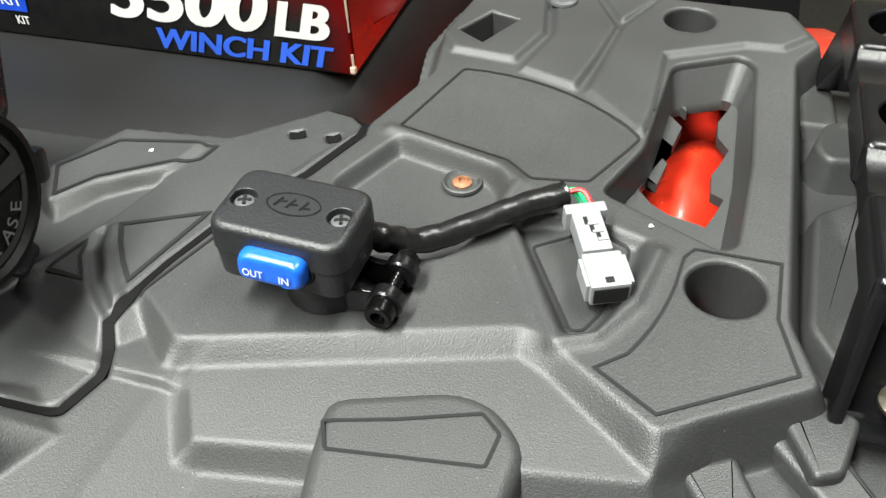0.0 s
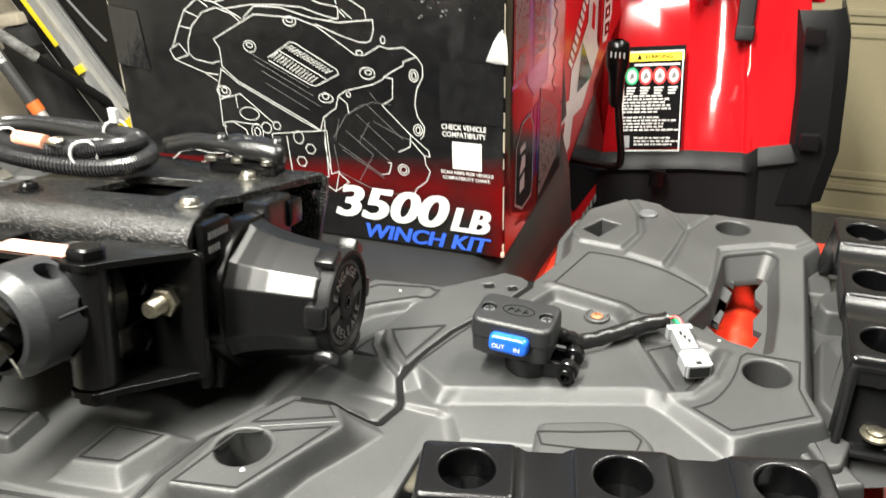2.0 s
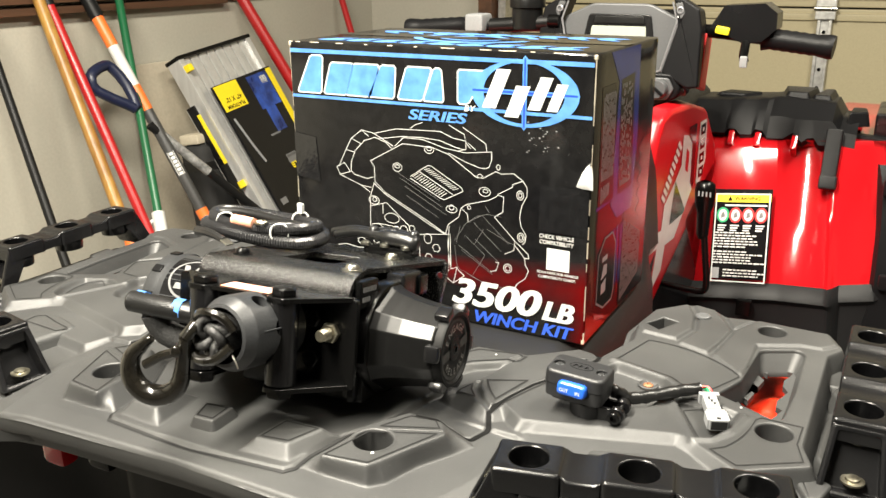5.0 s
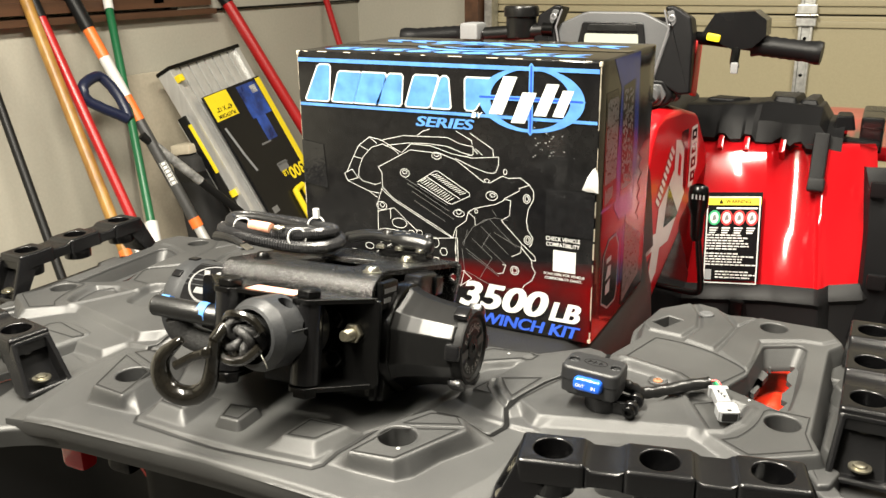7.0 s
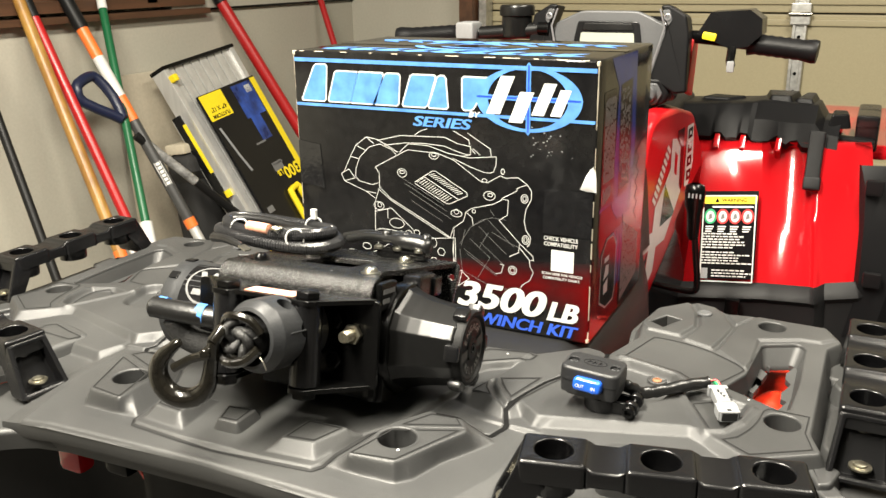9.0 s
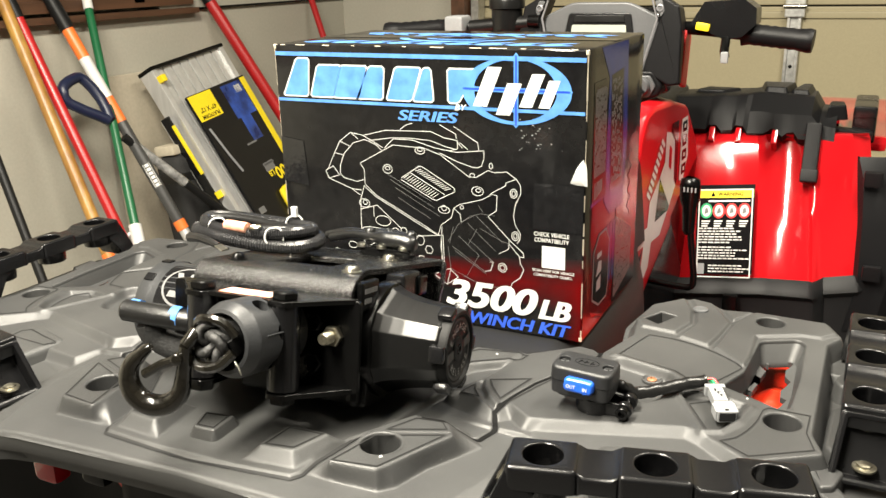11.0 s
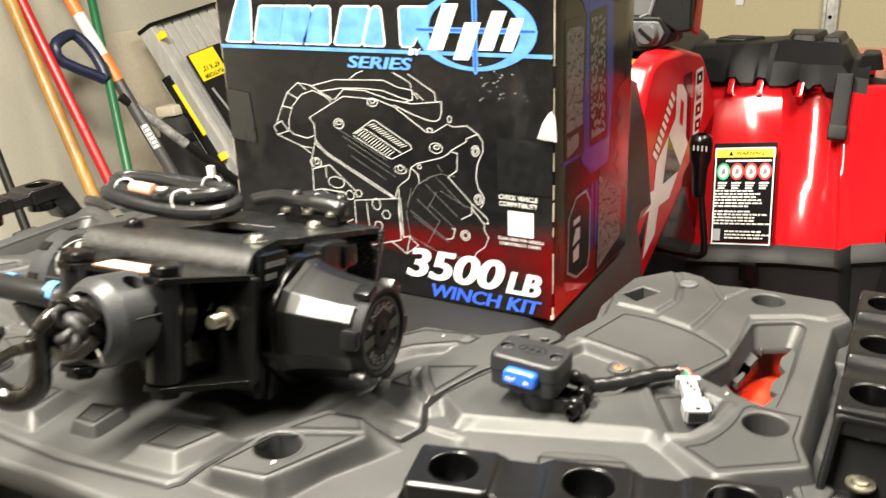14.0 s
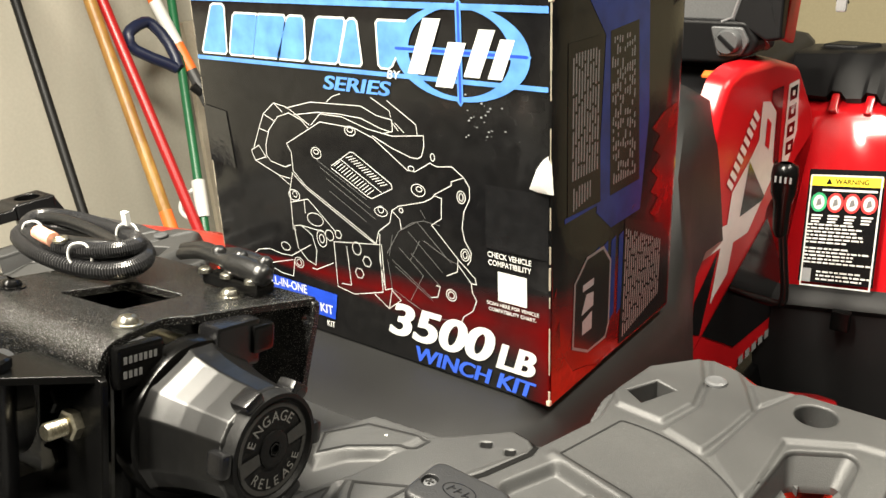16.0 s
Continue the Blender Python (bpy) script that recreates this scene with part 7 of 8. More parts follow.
# roller fairlead
for x in (0.0235, -0.0510):
    part("roller", lathe(bmesh.new(), [(0.0122, -0.088), (0.0122, -0.024), (0.0118, -0.022)], 24, Matrix.Translation((x, -0.102, 0))), HOOP, winch, "satin black fairlead roller")
    for z, up in ((-0.018, 1), (-0.0935, -1)):
        hexhead(bm := bmesh.new(), 0.0105, 0.006, Matrix.Translation((x, -0.102, z)) @ (pose(0, 0, 0) if up > 0 else pose(0, 0, 0, 180)))
        part("roller_bolt", bm, SATIN, winch)
for s, xi in ((1, 0.0235), (-1, -0.0510)):
    xo = xi + s * 0.046
    for z in (-0.0205, -0.0915):
        bm = prism(bmesh.new(), fillet([(xi - 0.013, -0.104), (xi - 0.008, -0.1145), (xi + 0.008, -0.1145), (xi + 0.013, -0.106), (xo if s > 0 else xi + 0.013, -0.069), (xi - 0.013 if s > 0 else xo, -0.069)], 0.003), z - 0.002, z + 0.002, bev=0.0008)
        part("fairlead_flange", bm, SATIN, winch)
    bm = prism(bmesh.new(), fillet([(min(xi, xo) - 0.006, -0.093), (max(xi, xo) + 0.002, -0.093), (max(xi, xo) + 0.002, -0.02), (min(xi, xo) - 0.006, -0.02)], 0.004), -0.002, 0.002, bev=0.0008, m=pose(0, -0.070, 0, 90))
    part("fairlead_plate", bm, SATIN, winch)
    stud = bmesh.new()
    hexhead(stud, 0.0085, 0.006, pose(xi + s * 0.026, -0.072, -0.049, 90))
    lathe(stud, [(0.0046, 0.0)] + [(0.0050 if k % 2 else 0.0043, 0.006 + 0.0008 * k) for k in range(14)] + [(0.0040, 0.0178)], 16, pose(xi + s * 0.026, -0.072, -0.049, 90))
    part("mounting_nut", stud, YZINC, winch, "steel nut and threaded stud")
    for z in (-0.035, -0.068):
        hexhead(bm := bmesh.new(), 0.0080, 0.006, pose(xi + s * 0.010, -0.072, z - 0.004, 90))
        part("cover_bolt", bm, SATIN, winch)
part("fairlead_bar", rbox(bmesh.new(), 0.098, 0.024, 0.0035, 0.001, Matrix.Translation((-0.014, -0.098, -0.0205))), SATIN, winch)
part("caution_tag", rbox(bmesh.new(), 0.046, 0.018, 0.0006, 0, Matrix.Translation((-0.010, -0.098, -0.0180))), SALMON, winch, "orange and white caution label")
part("caution_tag_text", rbox(bmesh.new(), 0.040, 0.010, 0.0003, 0, Matrix.Translation((-0.010, -0.100, -0.0174))), WHITE, winch)

# rubber cable stopper with side holes
SM = pose(0.004, -0.078, -0.0470, 90, 0, -6)
bm = lathe(bmesh.new(), [(0.026, 0.000), (0.0290, 0.002), (0.0290, 0.055), (0.0284, 0.0570), (0.0240, 0.0645), (0.0215, 0.0655), (0.0200, 0.063), (0.0185, 0.030), (0.010, 0.028)], 44, SM)
stopper = part("cable_stopper", bm, RUBBER, winch, "dark grey rubber cable stopper", 35)
drill = bmesh.new()
for a, y in ((62, 0.020), (62, 0.040), (112, 0.030), (12, 0.030), (162, 0.030), (318, 0.030)):
    lathe(drill, [(0.0066, -0.0085), (0.0066, 0.004)], 24, SM @ pose(0, 0, y, 0, 0, a) @ pose(0.0290, 0, 0, 0, 90, 0))
pierced(stopper, drill)
part("stopper_seam", tube(bmesh.new(), [SM @ Vector((0.0293 * math.cos(0.2), 0.0293 * math.sin(0.2), z)) for z in (0.003, 0.025, 0.050)], 0.0006, 6), RUBBER, stopper)

# rope end, thimble and hook: free of the tilt, hanging in front
hook = thing("cable_hook", (0.004, 0.0, 0.9675), "oiled black forged hook on the end of the winch rope", "hook")
H = Matrix.Translation((-0.004, 0.0, -0.9675))
VIEW = pose(-0.003, -0.002, 1.0405, 84, 0, 20) @ Matrix.Scale(0.80, 4)


def arcpts(cx, cy, r, a, b, n=12):
    return [(cx + r * math.cos(radians(a + (b - a) * i / n)), cy + r * math.sin(radians(a + (b - a) * i / n)), 0) for i in range(n + 1)]


path = [(0.033, 0.034, 0.004), (0.030, 0.020, 0.002), (0.0265, 0.004, 0)] + arcpts(0, 0, 0.0255, -5, -235, 20) + [(-0.006, 0.0285, 0), (-0.0015, 0.031, 0)]
bm = tube(bmesh.new(), [H @ VIEW @ Vector(p) for p in smooth_line(path, 3)], lambda f: 0.0046 + 0.0038 * math.sin(math.pi * min(1, f * 1.02)) ** 0.8 if f < 0.93 else 0.0050 - (f - 0.93) * 0.03, 16)
part("hook_body", bm, FORGED, hook, "glossy black forged hook", 60)
part("safety_latch", tube(bmesh.new(), [H @ VIEW @ Vector(p) for p in ((0.026, 0.022, 0.008), (0.012, 0.018, 0.009), (-0.006, 0.008, 0.009))], 0.0036, 8), FORGED, hook, "spring latch")
part("latch_pivot", lathe(bmesh.new(), [(0.0055, -0.006), (0.0055, 0.012), (0.003, 0.014)], 12, H @ VIEW @ Matrix.Translation((0.026, 0.023, 0))), FORGED, hook)
for k in range(6):
    a = radians(215 + 13 * k)
    part("raised_mark", rbox(bmesh.new(), 0.0040, 0.0028, 0.0022, 0.0004, H @ VIEW @ Matrix.Translation((0.0255 * math.cos(a), 0.0255 * math.sin(a), 0.0078)) @ pose(0, 0, 0, 0, 0, math.degrees(a) + 90)), FORGED, hook)
# rope end: a knotted bundle in the mouth of the stopper, with a woven sleeve and a shackle loop
def wp(x, y, z):
    return H @ WM @ Vector((x, y, z))


rope = bmesh.new()
for k in range(6):
    a0 = k * math.pi / 3
    pts = [wp(-0.007 + 0.011 * math.cos(a0 + j * 0.4), -0.118 - 0.0042 * j, -0.046 + 0.011 * math.sin(a0 + j * 0.4)) for j in range(7)]
    tube(rope, smooth_line(pts, 3), lambda f: 0.0062 - 0.0016 * f, 8)
part("rope_end", rope, FABRIC, hook, "black synthetic rope end", 60)
for turn, size, lift in ((0.3, 0.0066, 0.0), (1.5, 0.0058, 0.004)):
    pts = []
    for i in range(48):
        a = 2 * math.pi * i / 48
        u, v, w = (2 + math.cos(3 * a)) * math.cos(2 * a + turn), (2 + math.cos(3 * a)) * math.sin(2 * a + turn), 1.2 * math.sin(3 * a)
        pts.append(wp(-0.010 + 0.72 * size * u, -0.1410 - size * w - lift, -0.050 + 0.72 * size * v + lift))
    strand = tube(bmesh.new(), pts, lambda f: 0.0034 + 0.0005 * math.sin(f * 90), 10, True)
    for v in strand.verts:
        v.co += v.co.normalized() * 0.0006 * noise.noise(v.co * 700)
    part("rope_knot", strand, WOVEN, hook, "black woven rope tied in a knot", 60)
part("shackle_loop", tube(bmesh.new(), smooth_line([wp(*p) for p in ((-0.028, -0.142, -0.044), (-0.016, -0.1505, -0.030), (0.001, -0.1490, -0.031), (0.009, -0.144, -0.041))], 5), 0.0034, 8), FORGED, hook)
part("shackle_loop", tube(bmesh.new(), smooth_line([wp(*p) for p in ((-0.028, -0.144, -0.050), (-0.018, -0.1515, -0.064), (-0.001, -0.1510, -0.063), (0.009, -0.146, -0.053))], 5), 0.0040, 8), FORGED, hook)
part("shank_link", tube(bmesh.new(), smooth_line([H @ VIEW @ Vector((0.033, 0.034, 0.004)), H @ VIEW @ Vector((0.040, 0.044, -0.002)), wp(-0.026, -0.146, -0.047), wp(-0.015, -0.140, -0.047)], 5), lambda f: 0.0052 - 0.001 * f, 10), FORGED, hook)
part("split_pin", tube(bmesh.new(), [H @ WM @ Vector(p) for p in ((0.012, -0.148, -0.058), (0.016, -0.149, -0.062), (0.0185, -0.149, -0.067))], 0.0006, 6), ZINC, hook)
# pull strap with blue stitching beside the hook
strap = thing("pull_strap", (-0.055, 0.055, 0.9675), "black rubber pull strap with blue stitching", "strap")
SP = Matrix.Translation((0.055, -0.055, -0.9675))
pts = [(-0.090, 0.054, 1.0605), (-0.080, 0.056, 1.0598), (-0.055, 0.060, 1.058), (-0.025, 0.068, 1.055), (0.0, 0.080, 1.054)]
part("grip", tube(bmesh.new(), [SP @ Vector(p) for p in smooth_line(pts, 4)], lambda f: 0.0092 * min(1, 0.55 + f * 4), 12), CABLE, strap)
part("tail", tube(bmesh.new(), [SP @ Vector(p) for p in smooth_line([(-0.07, 0.062, 1.05), (-0.062, 0.066, 1.032), (-0.03, 0.072, 1.026), (0.0, 0.080, 1.034)], 4)], 0.011, 10), FABRIC, strap)
for x in (-0.079, -0.040):
    f = (x + 0.098) / 0.098
    p = SP @ Vector((x, 0.0555 + 0.014 * f, 1.0605 - 0.005 * f))
    part("stitching", tube(bmesh.new(), [p + Vector((-0.004, 0, 0)), p + Vector((0.004, 0.001, -0.0005))], 0.0096, 12), BOXBLUE, strap, "blue stitching")

# coiled harness on the plate
coil = thing("wire_harness", (-0.055, 0.19, 1.078), "coiled black corrugated wire harness with white ties on the winch", "wire harness")
CMx = Matrix.Translation((0.055, -0.19, -1.078))
rnd = random.Random(5)
for k, (rx, ry, z, r, mat) in enumerate(((0.068, 0.025, 1.0875, 0.0056, LOOM), (0.055, 0.018, 1.0895, 0.0050, CABLE), (0.060, 0.021, 1.0960, 0.0052, LOOM), (0.052, 0.013, 1.0960, 0.0044, CABLE))):
    cx, cy = -0.062 + rnd.uniform(-0.006, 0.006), 0.196 + rnd.uniform(-0.003, 0.003)
    pts = [CMx @ Vector((cx + rx * math.cos(a), cy + ry * math.sin(a), z + 0.0022 * math.sin(2 * a + k) + 0.06 * max(0, -0.055 - (cx + rx * math.cos(a))) * -0.3)) for a in [2 * math.pi * i / 150 for i in range(150)]]
    if k in (0, 2):
        loom = bmesh.new()
        tube(loom, pts, r * 0.93, 10, True)
        for i in range(0, 150):
            p, q = pts[i], pts[(i + 1) % 150]
            d = (q - p).normalized()
            lathe(loom, [(r * 0.9, -0.0009), (r * 1.12, -0.0003), (r * 1.12, 0.0003), (r * 0.9, 0.0009)], 10, Matrix.Translation(p) @ d.to_track_quat("Z", "Y").to_matrix().to_4x4(), cap=False)
        part("corrugated_loom", loom, mat, coil, "black corrugated loom", 30)
    else:
        part("cable", tube(bmesh.new(), pts, r, 10, True), mat, coil, "smooth black cable", 60)
part("heat_shrink", tube(bmesh.new(), [CMx @ Vector(p) for p in ((-0.080, 0.180, 1.0990), (-0.066, 0.177, 1.1000), (-0.053, 0.176, 1.1000))], 0.0052, 10), SALMON, coil, "salmon heat-shrink sleeve")
part("ring_terminal", tube(bmesh.new(), smooth_line([CMx @ Vector(p) for p in ((-0.051, 0.176, 1.101), (-0.043, 0.172, 1.102), (-0.039, 0.176, 1.103), (-0.045, 0.180, 1.102))], 4, True), 0.0016, 6, True), YZINC, coil, "copper ring terminal")
for x, y in ((-0.094, 0.183), (-0.030, 0.216), (-0.024, 0.176)):
    part("cable_tie", tube(bmesh.new(), smooth_line([CMx @ Vector(p) for p in ((x - 0.007, y - 0.004, 1.092), (x - 0.005, y - 0.002, 1.1015), (x + 0.004, y + 0.003, 1.1025), (x + 0.007, y + 0.004, 1.092), (x, y, 1.083))], 4, True), 0.0009, 6, True), WHITE, coil, "white cable tie")
part("cable_tie_head", rbox(bmesh.new(), 0.006, 0.004, 0.010, 0.001, CMx @ Matrix.Translation((-0.030, 0.217, 1.107))), WHITE, coil)
part("cable_lug", tube(bmesh.new(), smooth_line([CMx @ Vector(p) for p in ((-0.098, 0.150, 1.094), (-0.080, 0.142, 1.0975), (-0.064, 0.137, 1.0975), (-0.052, 0.134, 1.096))], 4), lambda f: 0.0048 - 0.002 * f, 8), CABLE, coil, "black booted cable end")
part("cable_lug_tip", rbox(bmesh.new(), 0.012, 0.007, 0.0016, 0.0006, CMx @ pose(-0.047, 0.132, 1.0955, 0, 10, -20)), ZINC, coil)
# contactor with rubber boots
box_ = thing("contactor", WM @ Matrix.Translation((0.004, 0.062, -0.0045)) @ Matrix.Scale(0.84, 4), "black contactor with rubber-booted terminals on the plate", "contactor")
part("base", rbox(bmesh.new(), 0.060, 0.020, 0.010, 0.003, Matrix.Translation((0.030, 0, 0.006))), SATIN, box_)
for y, z, x0 in ((-0.003, 0.018, 0.004), (0.010, 0.019, -0.008)):
    bm = tube(bmesh.new(), smooth_line([(x0 - 0.050, y + 0.012, z - 0.004), (x0 - 0.02, y + 0.006, z + 0.003), (x0 + 0.008, y + 0.001, z + 0.003), (x0 + 0.026, y, z + 0.002), (x0 + 0.044, y, z + 0.001), (x0 + 0.060, y, z - 0.002)], 5), lambda f: 0.0050 + 0.0042 * min(1, max(0, (f - 0.40) * 6)) - 0.003 * max(0, f - 0.92) * 12, 12)
    part("boot", bm, CABLE, box_, "glossy black rubber boot", 60)
for x in (0.002, 0.026, 0.052):
    part("terminal_screw", lathe(bmesh.new(), [(0.0055, 0.010), (0.0055, 0.013), (0.003, 0.015)], 14, Matrix.Translation((x, -0.008, 0))), ZINC, box_, "zinc screw")
    part("boot_tip", lathe(bmesh.new(), [(0.006, 0.018), (0.006, 0.028), (0.003, 0.031)], 12, Matrix.Translation((x + 0.004, 0.002, 0))), CABLE, box_, "", 60)
# ---- rocker switch with clamp, cable and plug on the rack ----
SW = pose(0.2595, 0.2000, 0.9752, 0, 0, -1.0)
switch = thing("rocker_switch", SW, "black handlebar winch switch with a blue rocker, lying on the rack", "switch")
CASE = Matrix.Translation((0, 0, 0.0272)) @ pose(0, 0, 0, 0, 2.5, 0)
case = [(-0.0252, -0.0172), (0.0252, -0.0172), (0.0252, 0.0165), (-0.0252, 0.0165)]
screws = [(-0.0178, -0.0010), (0.0184, -0.0006)]
bm = prism(bmesh.new(), fillet(case, 0.0078, 7), 0.0004, 0.0120, bev=0.0030, slope=0.0004, holes=[circle(x, y, 0.0047, 20) for x, y in screws], hole_bev=0.0005, steps=4, m=CASE)
part("upper_case", bm, SWITCHCASE, switch, "matt black upper case")
part("case_seam", prism(bmesh.new(), fillet(inset(ccw(case), 0.0007), 0.0072, 7), -0.0006, 0.0008, bev=0, m=CASE), RACKLINE, switch)
part("lower_case", prism(bmesh.new(), fillet(inset(ccw(case), 0.0002), 0.0076, 7), -0.0115, 0.0, bev=0.0006, slope=-0.0006, m=CASE), SWITCHCASE, switch, "matt black lower case")
part("case_foot", prism(bmesh.new(), fillet(inset(ccw(case), 0.0045), 0.006, 5), -0.0150, -0.0110, bev=0.001, m=CASE), SWITCHCASE, switch)
for x, y in screws:
    scr = part("screw", lathe(bmesh.new(), [(0.0046, 0.0086), (0.0038, 0.0090), (0.0034, 0.0102), (0.0010, 0.0109)], 18, CASE @ Matrix.Translation((x, y, 0))), PODGREY, switch, "dark cross-head screw sunk in the case")
    for a in (20, 110):
        # dark bars paint the shade in the cross slots
        part("slot", rbox(bmesh.new(), 0.0046, 0.0011, 0.0006, 0, CASE @ pose(x, y, 0.0109, 0, 0, a)), RACKLINE, scr)
part("emblem", ribbon(bmesh.new(), [(0.0005 + 0.0098 * x, 0.0005 + 0.0056 * y) for x, y in circle(0, 0, 1, 40)], 0.0006, True, CASE, 0.0122), HOOP, switch, "embossed oval", 0)
for k, (x, w) in enumerate(((-0.0052, 0.0036), (-0.0006, 0.0030), (0.0044, 0.0030))):
    part("emblem_mark", rbox(bmesh.new(), 0.0009, 0.0050, 0.0005, 0.0001, CASE @ pose(x, 0.0005, 0.0121, 0, 0, -18)), HOOP, switch)
    part("emblem_mark", rbox(bmesh.new(), w, 0.0008, 0.0005, 0.0001, CASE @ pose(x + 0.0012, 0.0010 - 0.0008 * k, 0.0121, 0, 0, 12)), HOOP, switch)
# rocker
RM = CASE @ pose(0.0008, -0.0160, 0.0000, 84)
bm = bmesh.new()
prism(bm, fillet([(-0.0138, -0.0069), (0.0138, -0.0069), (0.0138, 0.0069), (-0.0138, 0.0069)], 0.0052, 6), 0, 0.0016, bev=0.0006, m=RM)
part("bezel", bm, RACKLINE, switch, "dark floor with the shade of a deep recess round the rocker")
prof = fillet([(-0.0123, -0.0059), (0.0123, -0.0059), (0.0123, 0.0059), (-0.0123, 0.0059)], 0.0046, 6)
bm = bmesh.new()
rings = []
for h_, d in ((0.0, 0.0), (0.0026, 0.0), (0.0044, 0.0006), (0.0052, 0.0016), (0.0054, 0.0028)):
    rings.append([Vector((x, y, 0.001 + h_ + 0.0014 * (abs(x) / 0.0123) ** 1.6 * (h_ / 0.0054))) for x, y in inset(ccw(prof), d)])
quilt(bm, rings, closed=True)
bm.verts.ensure_lookup_table()
bm.faces.new([bm.verts[len(prof) * 4 + i] for i in range(len(prof))])
bmesh.ops.transform(bm, matrix=RM, verts=bm.verts)
rocker = part("rocker", bm, BLUE, switch, "blue rocker", 50)
part("dimple", lathe(bmesh.new(), [(0.0044, 0.0064), (0.0042, 0.0068), (0.0034, 0.0066), (0.0012, 0.0064)], 24, RM @ Matrix.Translation((0.0060, -0.0008, 0.0))), BLUE, rocker)
part("lettering", lettering("OUT", 0.005, 0.0076, RM @ Matrix.Translation((-0.0092, -0.0018, 0.0083)), bold=0.012, height=0.0030), WHITE, rocker, "white letters", 0)
part("lettering", lettering("IN", 0.005, 0.0036, RM @ Matrix.Translation((0.0042, -0.0022, 0.0082)), bold=0.012, height=0.0030), WHITE, rocker, "white letters", 0)
# clamp: an upright band with two ears, a socket bolt and a nut
bm = bmesh.new()
rows = []
for rr, zz in ((0.0122, 0.0003), (0.0150, 0.0003), (0.0154, 0.0010), (0.0154, 0.0120), (0.0150, 0.0127), (0.0122, 0.0127)):
    rows.append([(0.008 + rr * math.cos(radians(a)), 0.002 + rr * math.sin(radians(a)), zz) for a in range(40, 321, 8)])
quilt(bm, rows + rows[:1])
for s in (1, -1):
    ear = [(0.008 + r_ * math.cos(radians(40)), 0.002 + s * r_ * math.sin(radians(40))) for r_ in (0.0124, 0.0154)] + [(0.0255, 0.002 + s * 0.0088), (0.0370, 0.002 + s * 0.0088), (0.0370, 0.002 + s * 0.0056), (0.0260, 0.002 + s * 0.0052)]
    prism(bm, ccw(ear), 0.0004, 0.0112, bev=0.0010)
    lathe(bm, [(0.0060, -0.0030), (0.0066, -0.0022), (0.0066, 0.0022), (0.0060, 0.0030)], 22, pose(0.0345, 0.002 + s * 0.0078, 0.0072, 90))
part("clamp", bm, HOOP, switch, "satin black clamp", 35)
bolt = bmesh.new()
lathe(bolt, [(0.0052, 0.0), (0.0052, 0.0054), (0.0046, 0.0060), (0.0028, 0.0060), (0.0026, 0.0030)], 20, pose(0.0345, -0.0088, 0.0072, 90))
lathe(bolt, [(0.0024, -0.012)] + [(0.0026 if k % 2 else 0.0021, -0.010 + 0.001 * k) for k in range(16)], 12, pose(0.0345, -0.002, 0.0072, 90))
part("clamp_bolt", bolt, SATIN, switch, "black socket bolt")
nut = bmesh.new()
hexhead(nut, 0.0052, 0.0045, pose(0.0345, 0.0172, 0.0072, 90))
part("clamp_nut", nut, SATIN, switch)
# cable sleeve: soft, creased
pts = [(0.268, 0.209, 0.9975), (0.279, 0.2135, 0.9945), (0.287, 0.2185, 0.9885), (0.294, 0.227, 0.9818), (0.306, 0.2365, 0.9812), (0.320, 0.2475, 0.9828), (0.334, 0.258, 0.9842), (0.3435, 0.2645, 0.9850)]
cable = thing("switch_cable", (0.30, 0.232, 0.975), "black sleeved switch cable ending in a pale grey plug", "cable")
CQ = Matrix.Translation((-0.30, -0.232, -0.975))
bm = tube(bmesh.new(), smooth_line([CQ @ Vector(p) for p in pts], 8), lambda f: 0.0052 + 0.0004 * math.sin(f * 60) * (f < 0.35) - 0.0010 * (0.02 < f < 0.16), 14)
for v in bm.verts:
    v.co += Vector((0, 0, 0.0009 * noise.noise(v.co * 160)))
part("sleeve", bm, CABLE, cable, "creased black sleeve", 60)
part("sleeve_mouth", lathe(bmesh.new(), [(0.0046, -0.002), (0.0054, 0.0), (0.0048, 0.0004), (0.0040, -0.0015)], 16, CQ @ Matrix.Translation((0.3438, 0.2647, 0.9850)) @ Vector((0.0095, 0.0068, 0.0004)).to_track_quat("Z", "Y").to_matrix().to_4x4()), CABLE, cable)
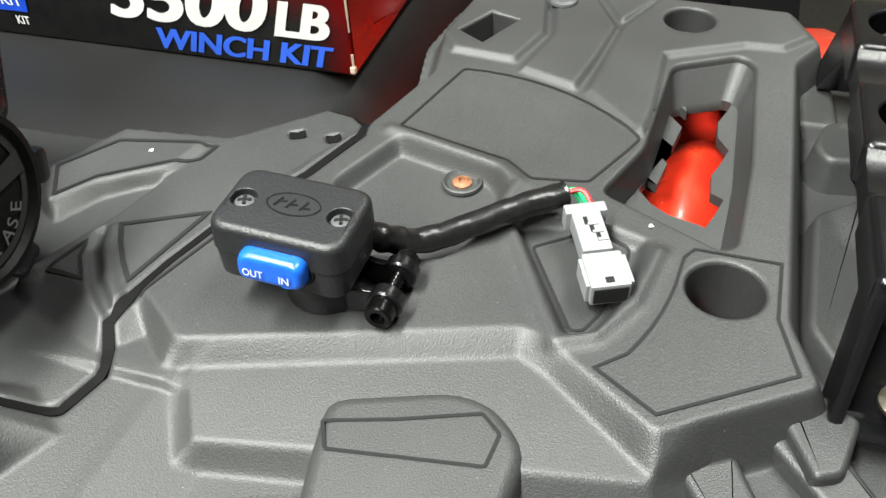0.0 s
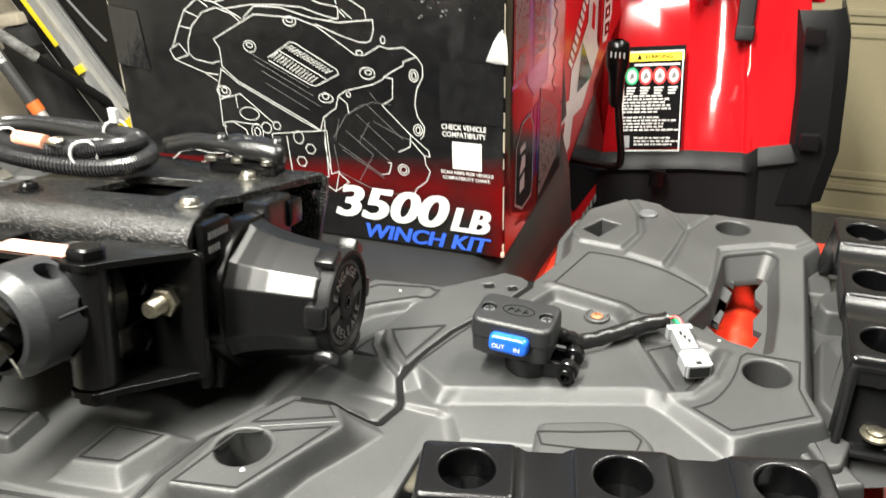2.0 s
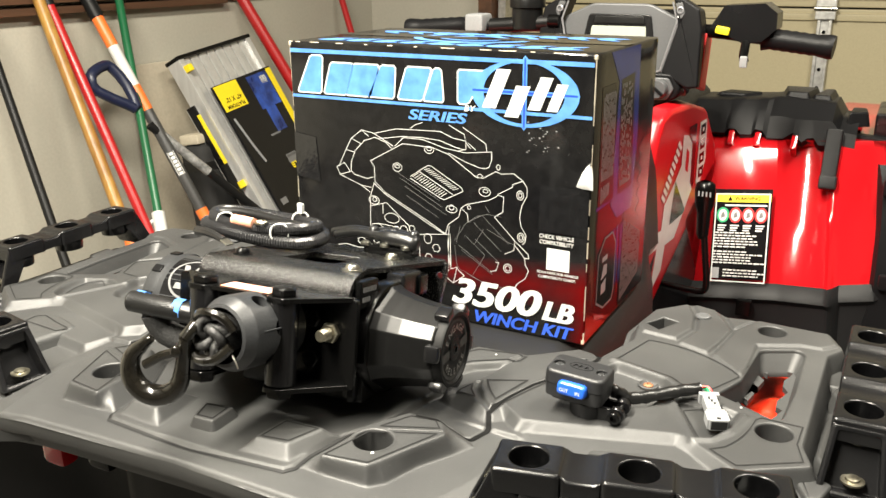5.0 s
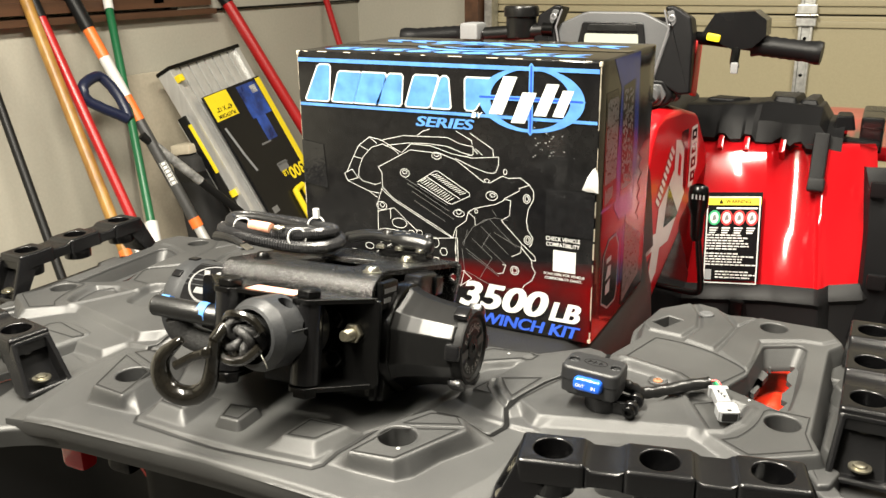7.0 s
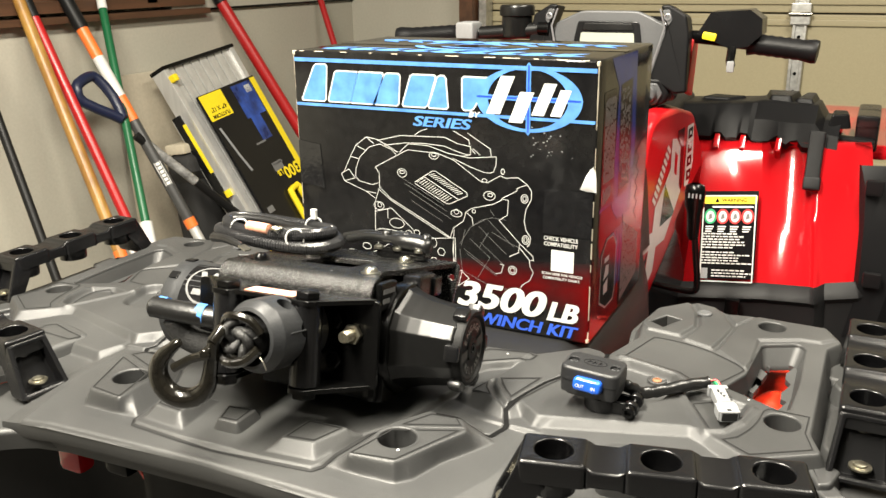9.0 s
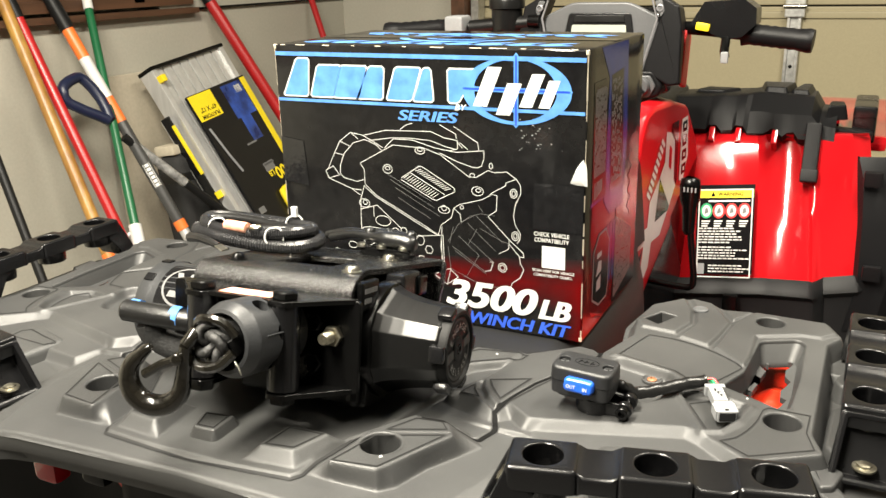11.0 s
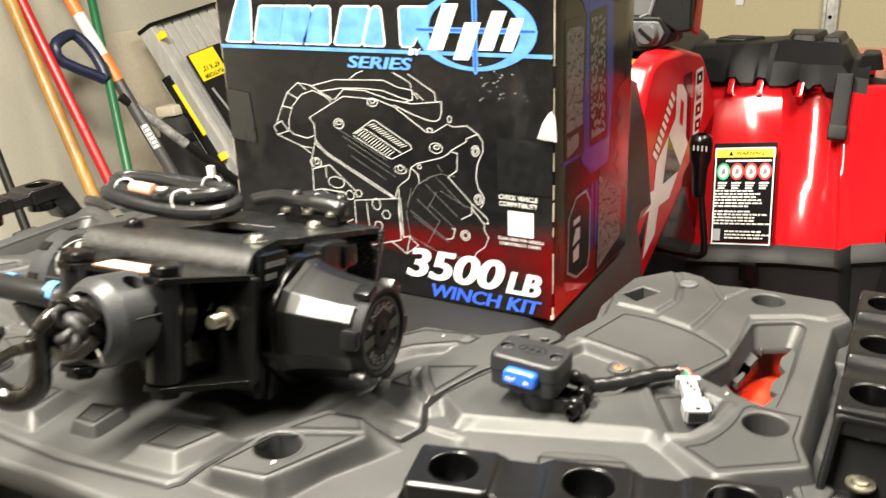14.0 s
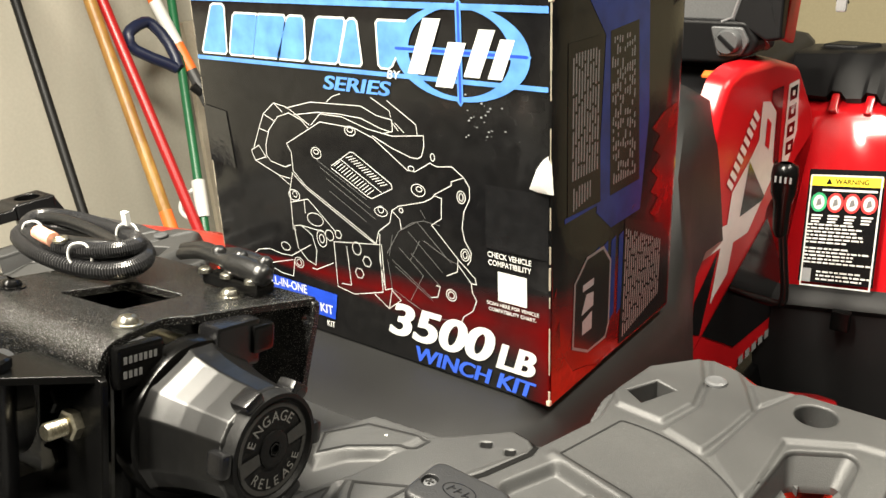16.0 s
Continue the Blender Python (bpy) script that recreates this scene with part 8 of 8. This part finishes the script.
for k, mat in enumerate((POLEGREEN, GREENPRINT, REDPRINT)):
    off = (k - 1) * 0.0022
    part("wire", tube(bmesh.new(), smooth_line([CQ @ Vector(p) for p in ((0.340 + off * 0.3, 0.2625 - off * 0.5, 0.9855), (0.3475 + off, 0.2655 - off * 0.4, 0.9862 + 0.001 * k), (0.3525 + off, 0.2605, 0.9855), (0.3535 + off, 0.255, 0.984))], 5), 0.0010, 6), mat, cable, ("dark green wire", "green wire", "red wire")[k])
# plug
a, b = Vector((0.3525, 0.2580, 0)), Vector((0.3705, 0.2165, 0))
d = (b - a)
ang = math.degrees(math.atan2(d.y, d.x))
plug = part("plug_housing", rbox(bmesh.new(), 0.021, 0.0115, 0.0085, 0.0010, CQ @ pose(0.3575, 0.2455, 0.9815, 0, 4, ang)), GREY, cable, "pale grey plug")
PL = CQ @ pose(0.3525, 0.2580, 0.9822, 0, 4, ang)
part("plug_flange", rbox(bmesh.new(), 0.0055, 0.0165, 0.0095, 0.0010, PL @ Matrix.Translation((0.0015, 0, 0))), GREY, plug)
part("plug_socket", rbox(bmesh.new(), 0.0170, 0.0150, 0.0100, 0.0012, PL @ Matrix.Translation((0.0340, 0, 0.0002))), GREY, plug)
# a dark plate on the solid end paints the shade of its mouth
part("plug_mouth", rbox(bmesh.new(), 0.0010, 0.0126, 0.0074, 0.0004, PL @ Matrix.Translation((0.0424, 0, 0.0002))), RACKLINE, plug, "dark plate for the shade inside the open end")
for s in (1, -1):
    part("plug_ridge", rbox(bmesh.new(), 0.0135, 0.0018, 0.0086, 0.0005, PL @ Matrix.Translation((0.0340, s * 0.0079, 0))), GREY, plug)
for k in range(3):
    # dark bars in place of shaded slots
    part("plug_slot", rbox(bmesh.new(), 0.0042, 0.0016, 0.0006, 0, PL @ pose(0.0085 + 0.0042 * k, -0.0015 + 0.0015 * k, 0.0043, 0, 0, 0)), RACKLINE, plug)
    part("plug_rib", rbox(bmesh.new(), 0.0014, 0.0040, 0.0010, 0.0002, PL @ pose(0.0105 + 0.0042 * k, 0.0008 + 0.0010 * k, 0.0045)), GREY, plug)
part("plug_latch", rbox(bmesh.new(), 0.0028, 0.0032, 0.0010, 0.0003, PL @ Matrix.Translation((0.0395, 0, 0.0050))), RACKLINE, plug)
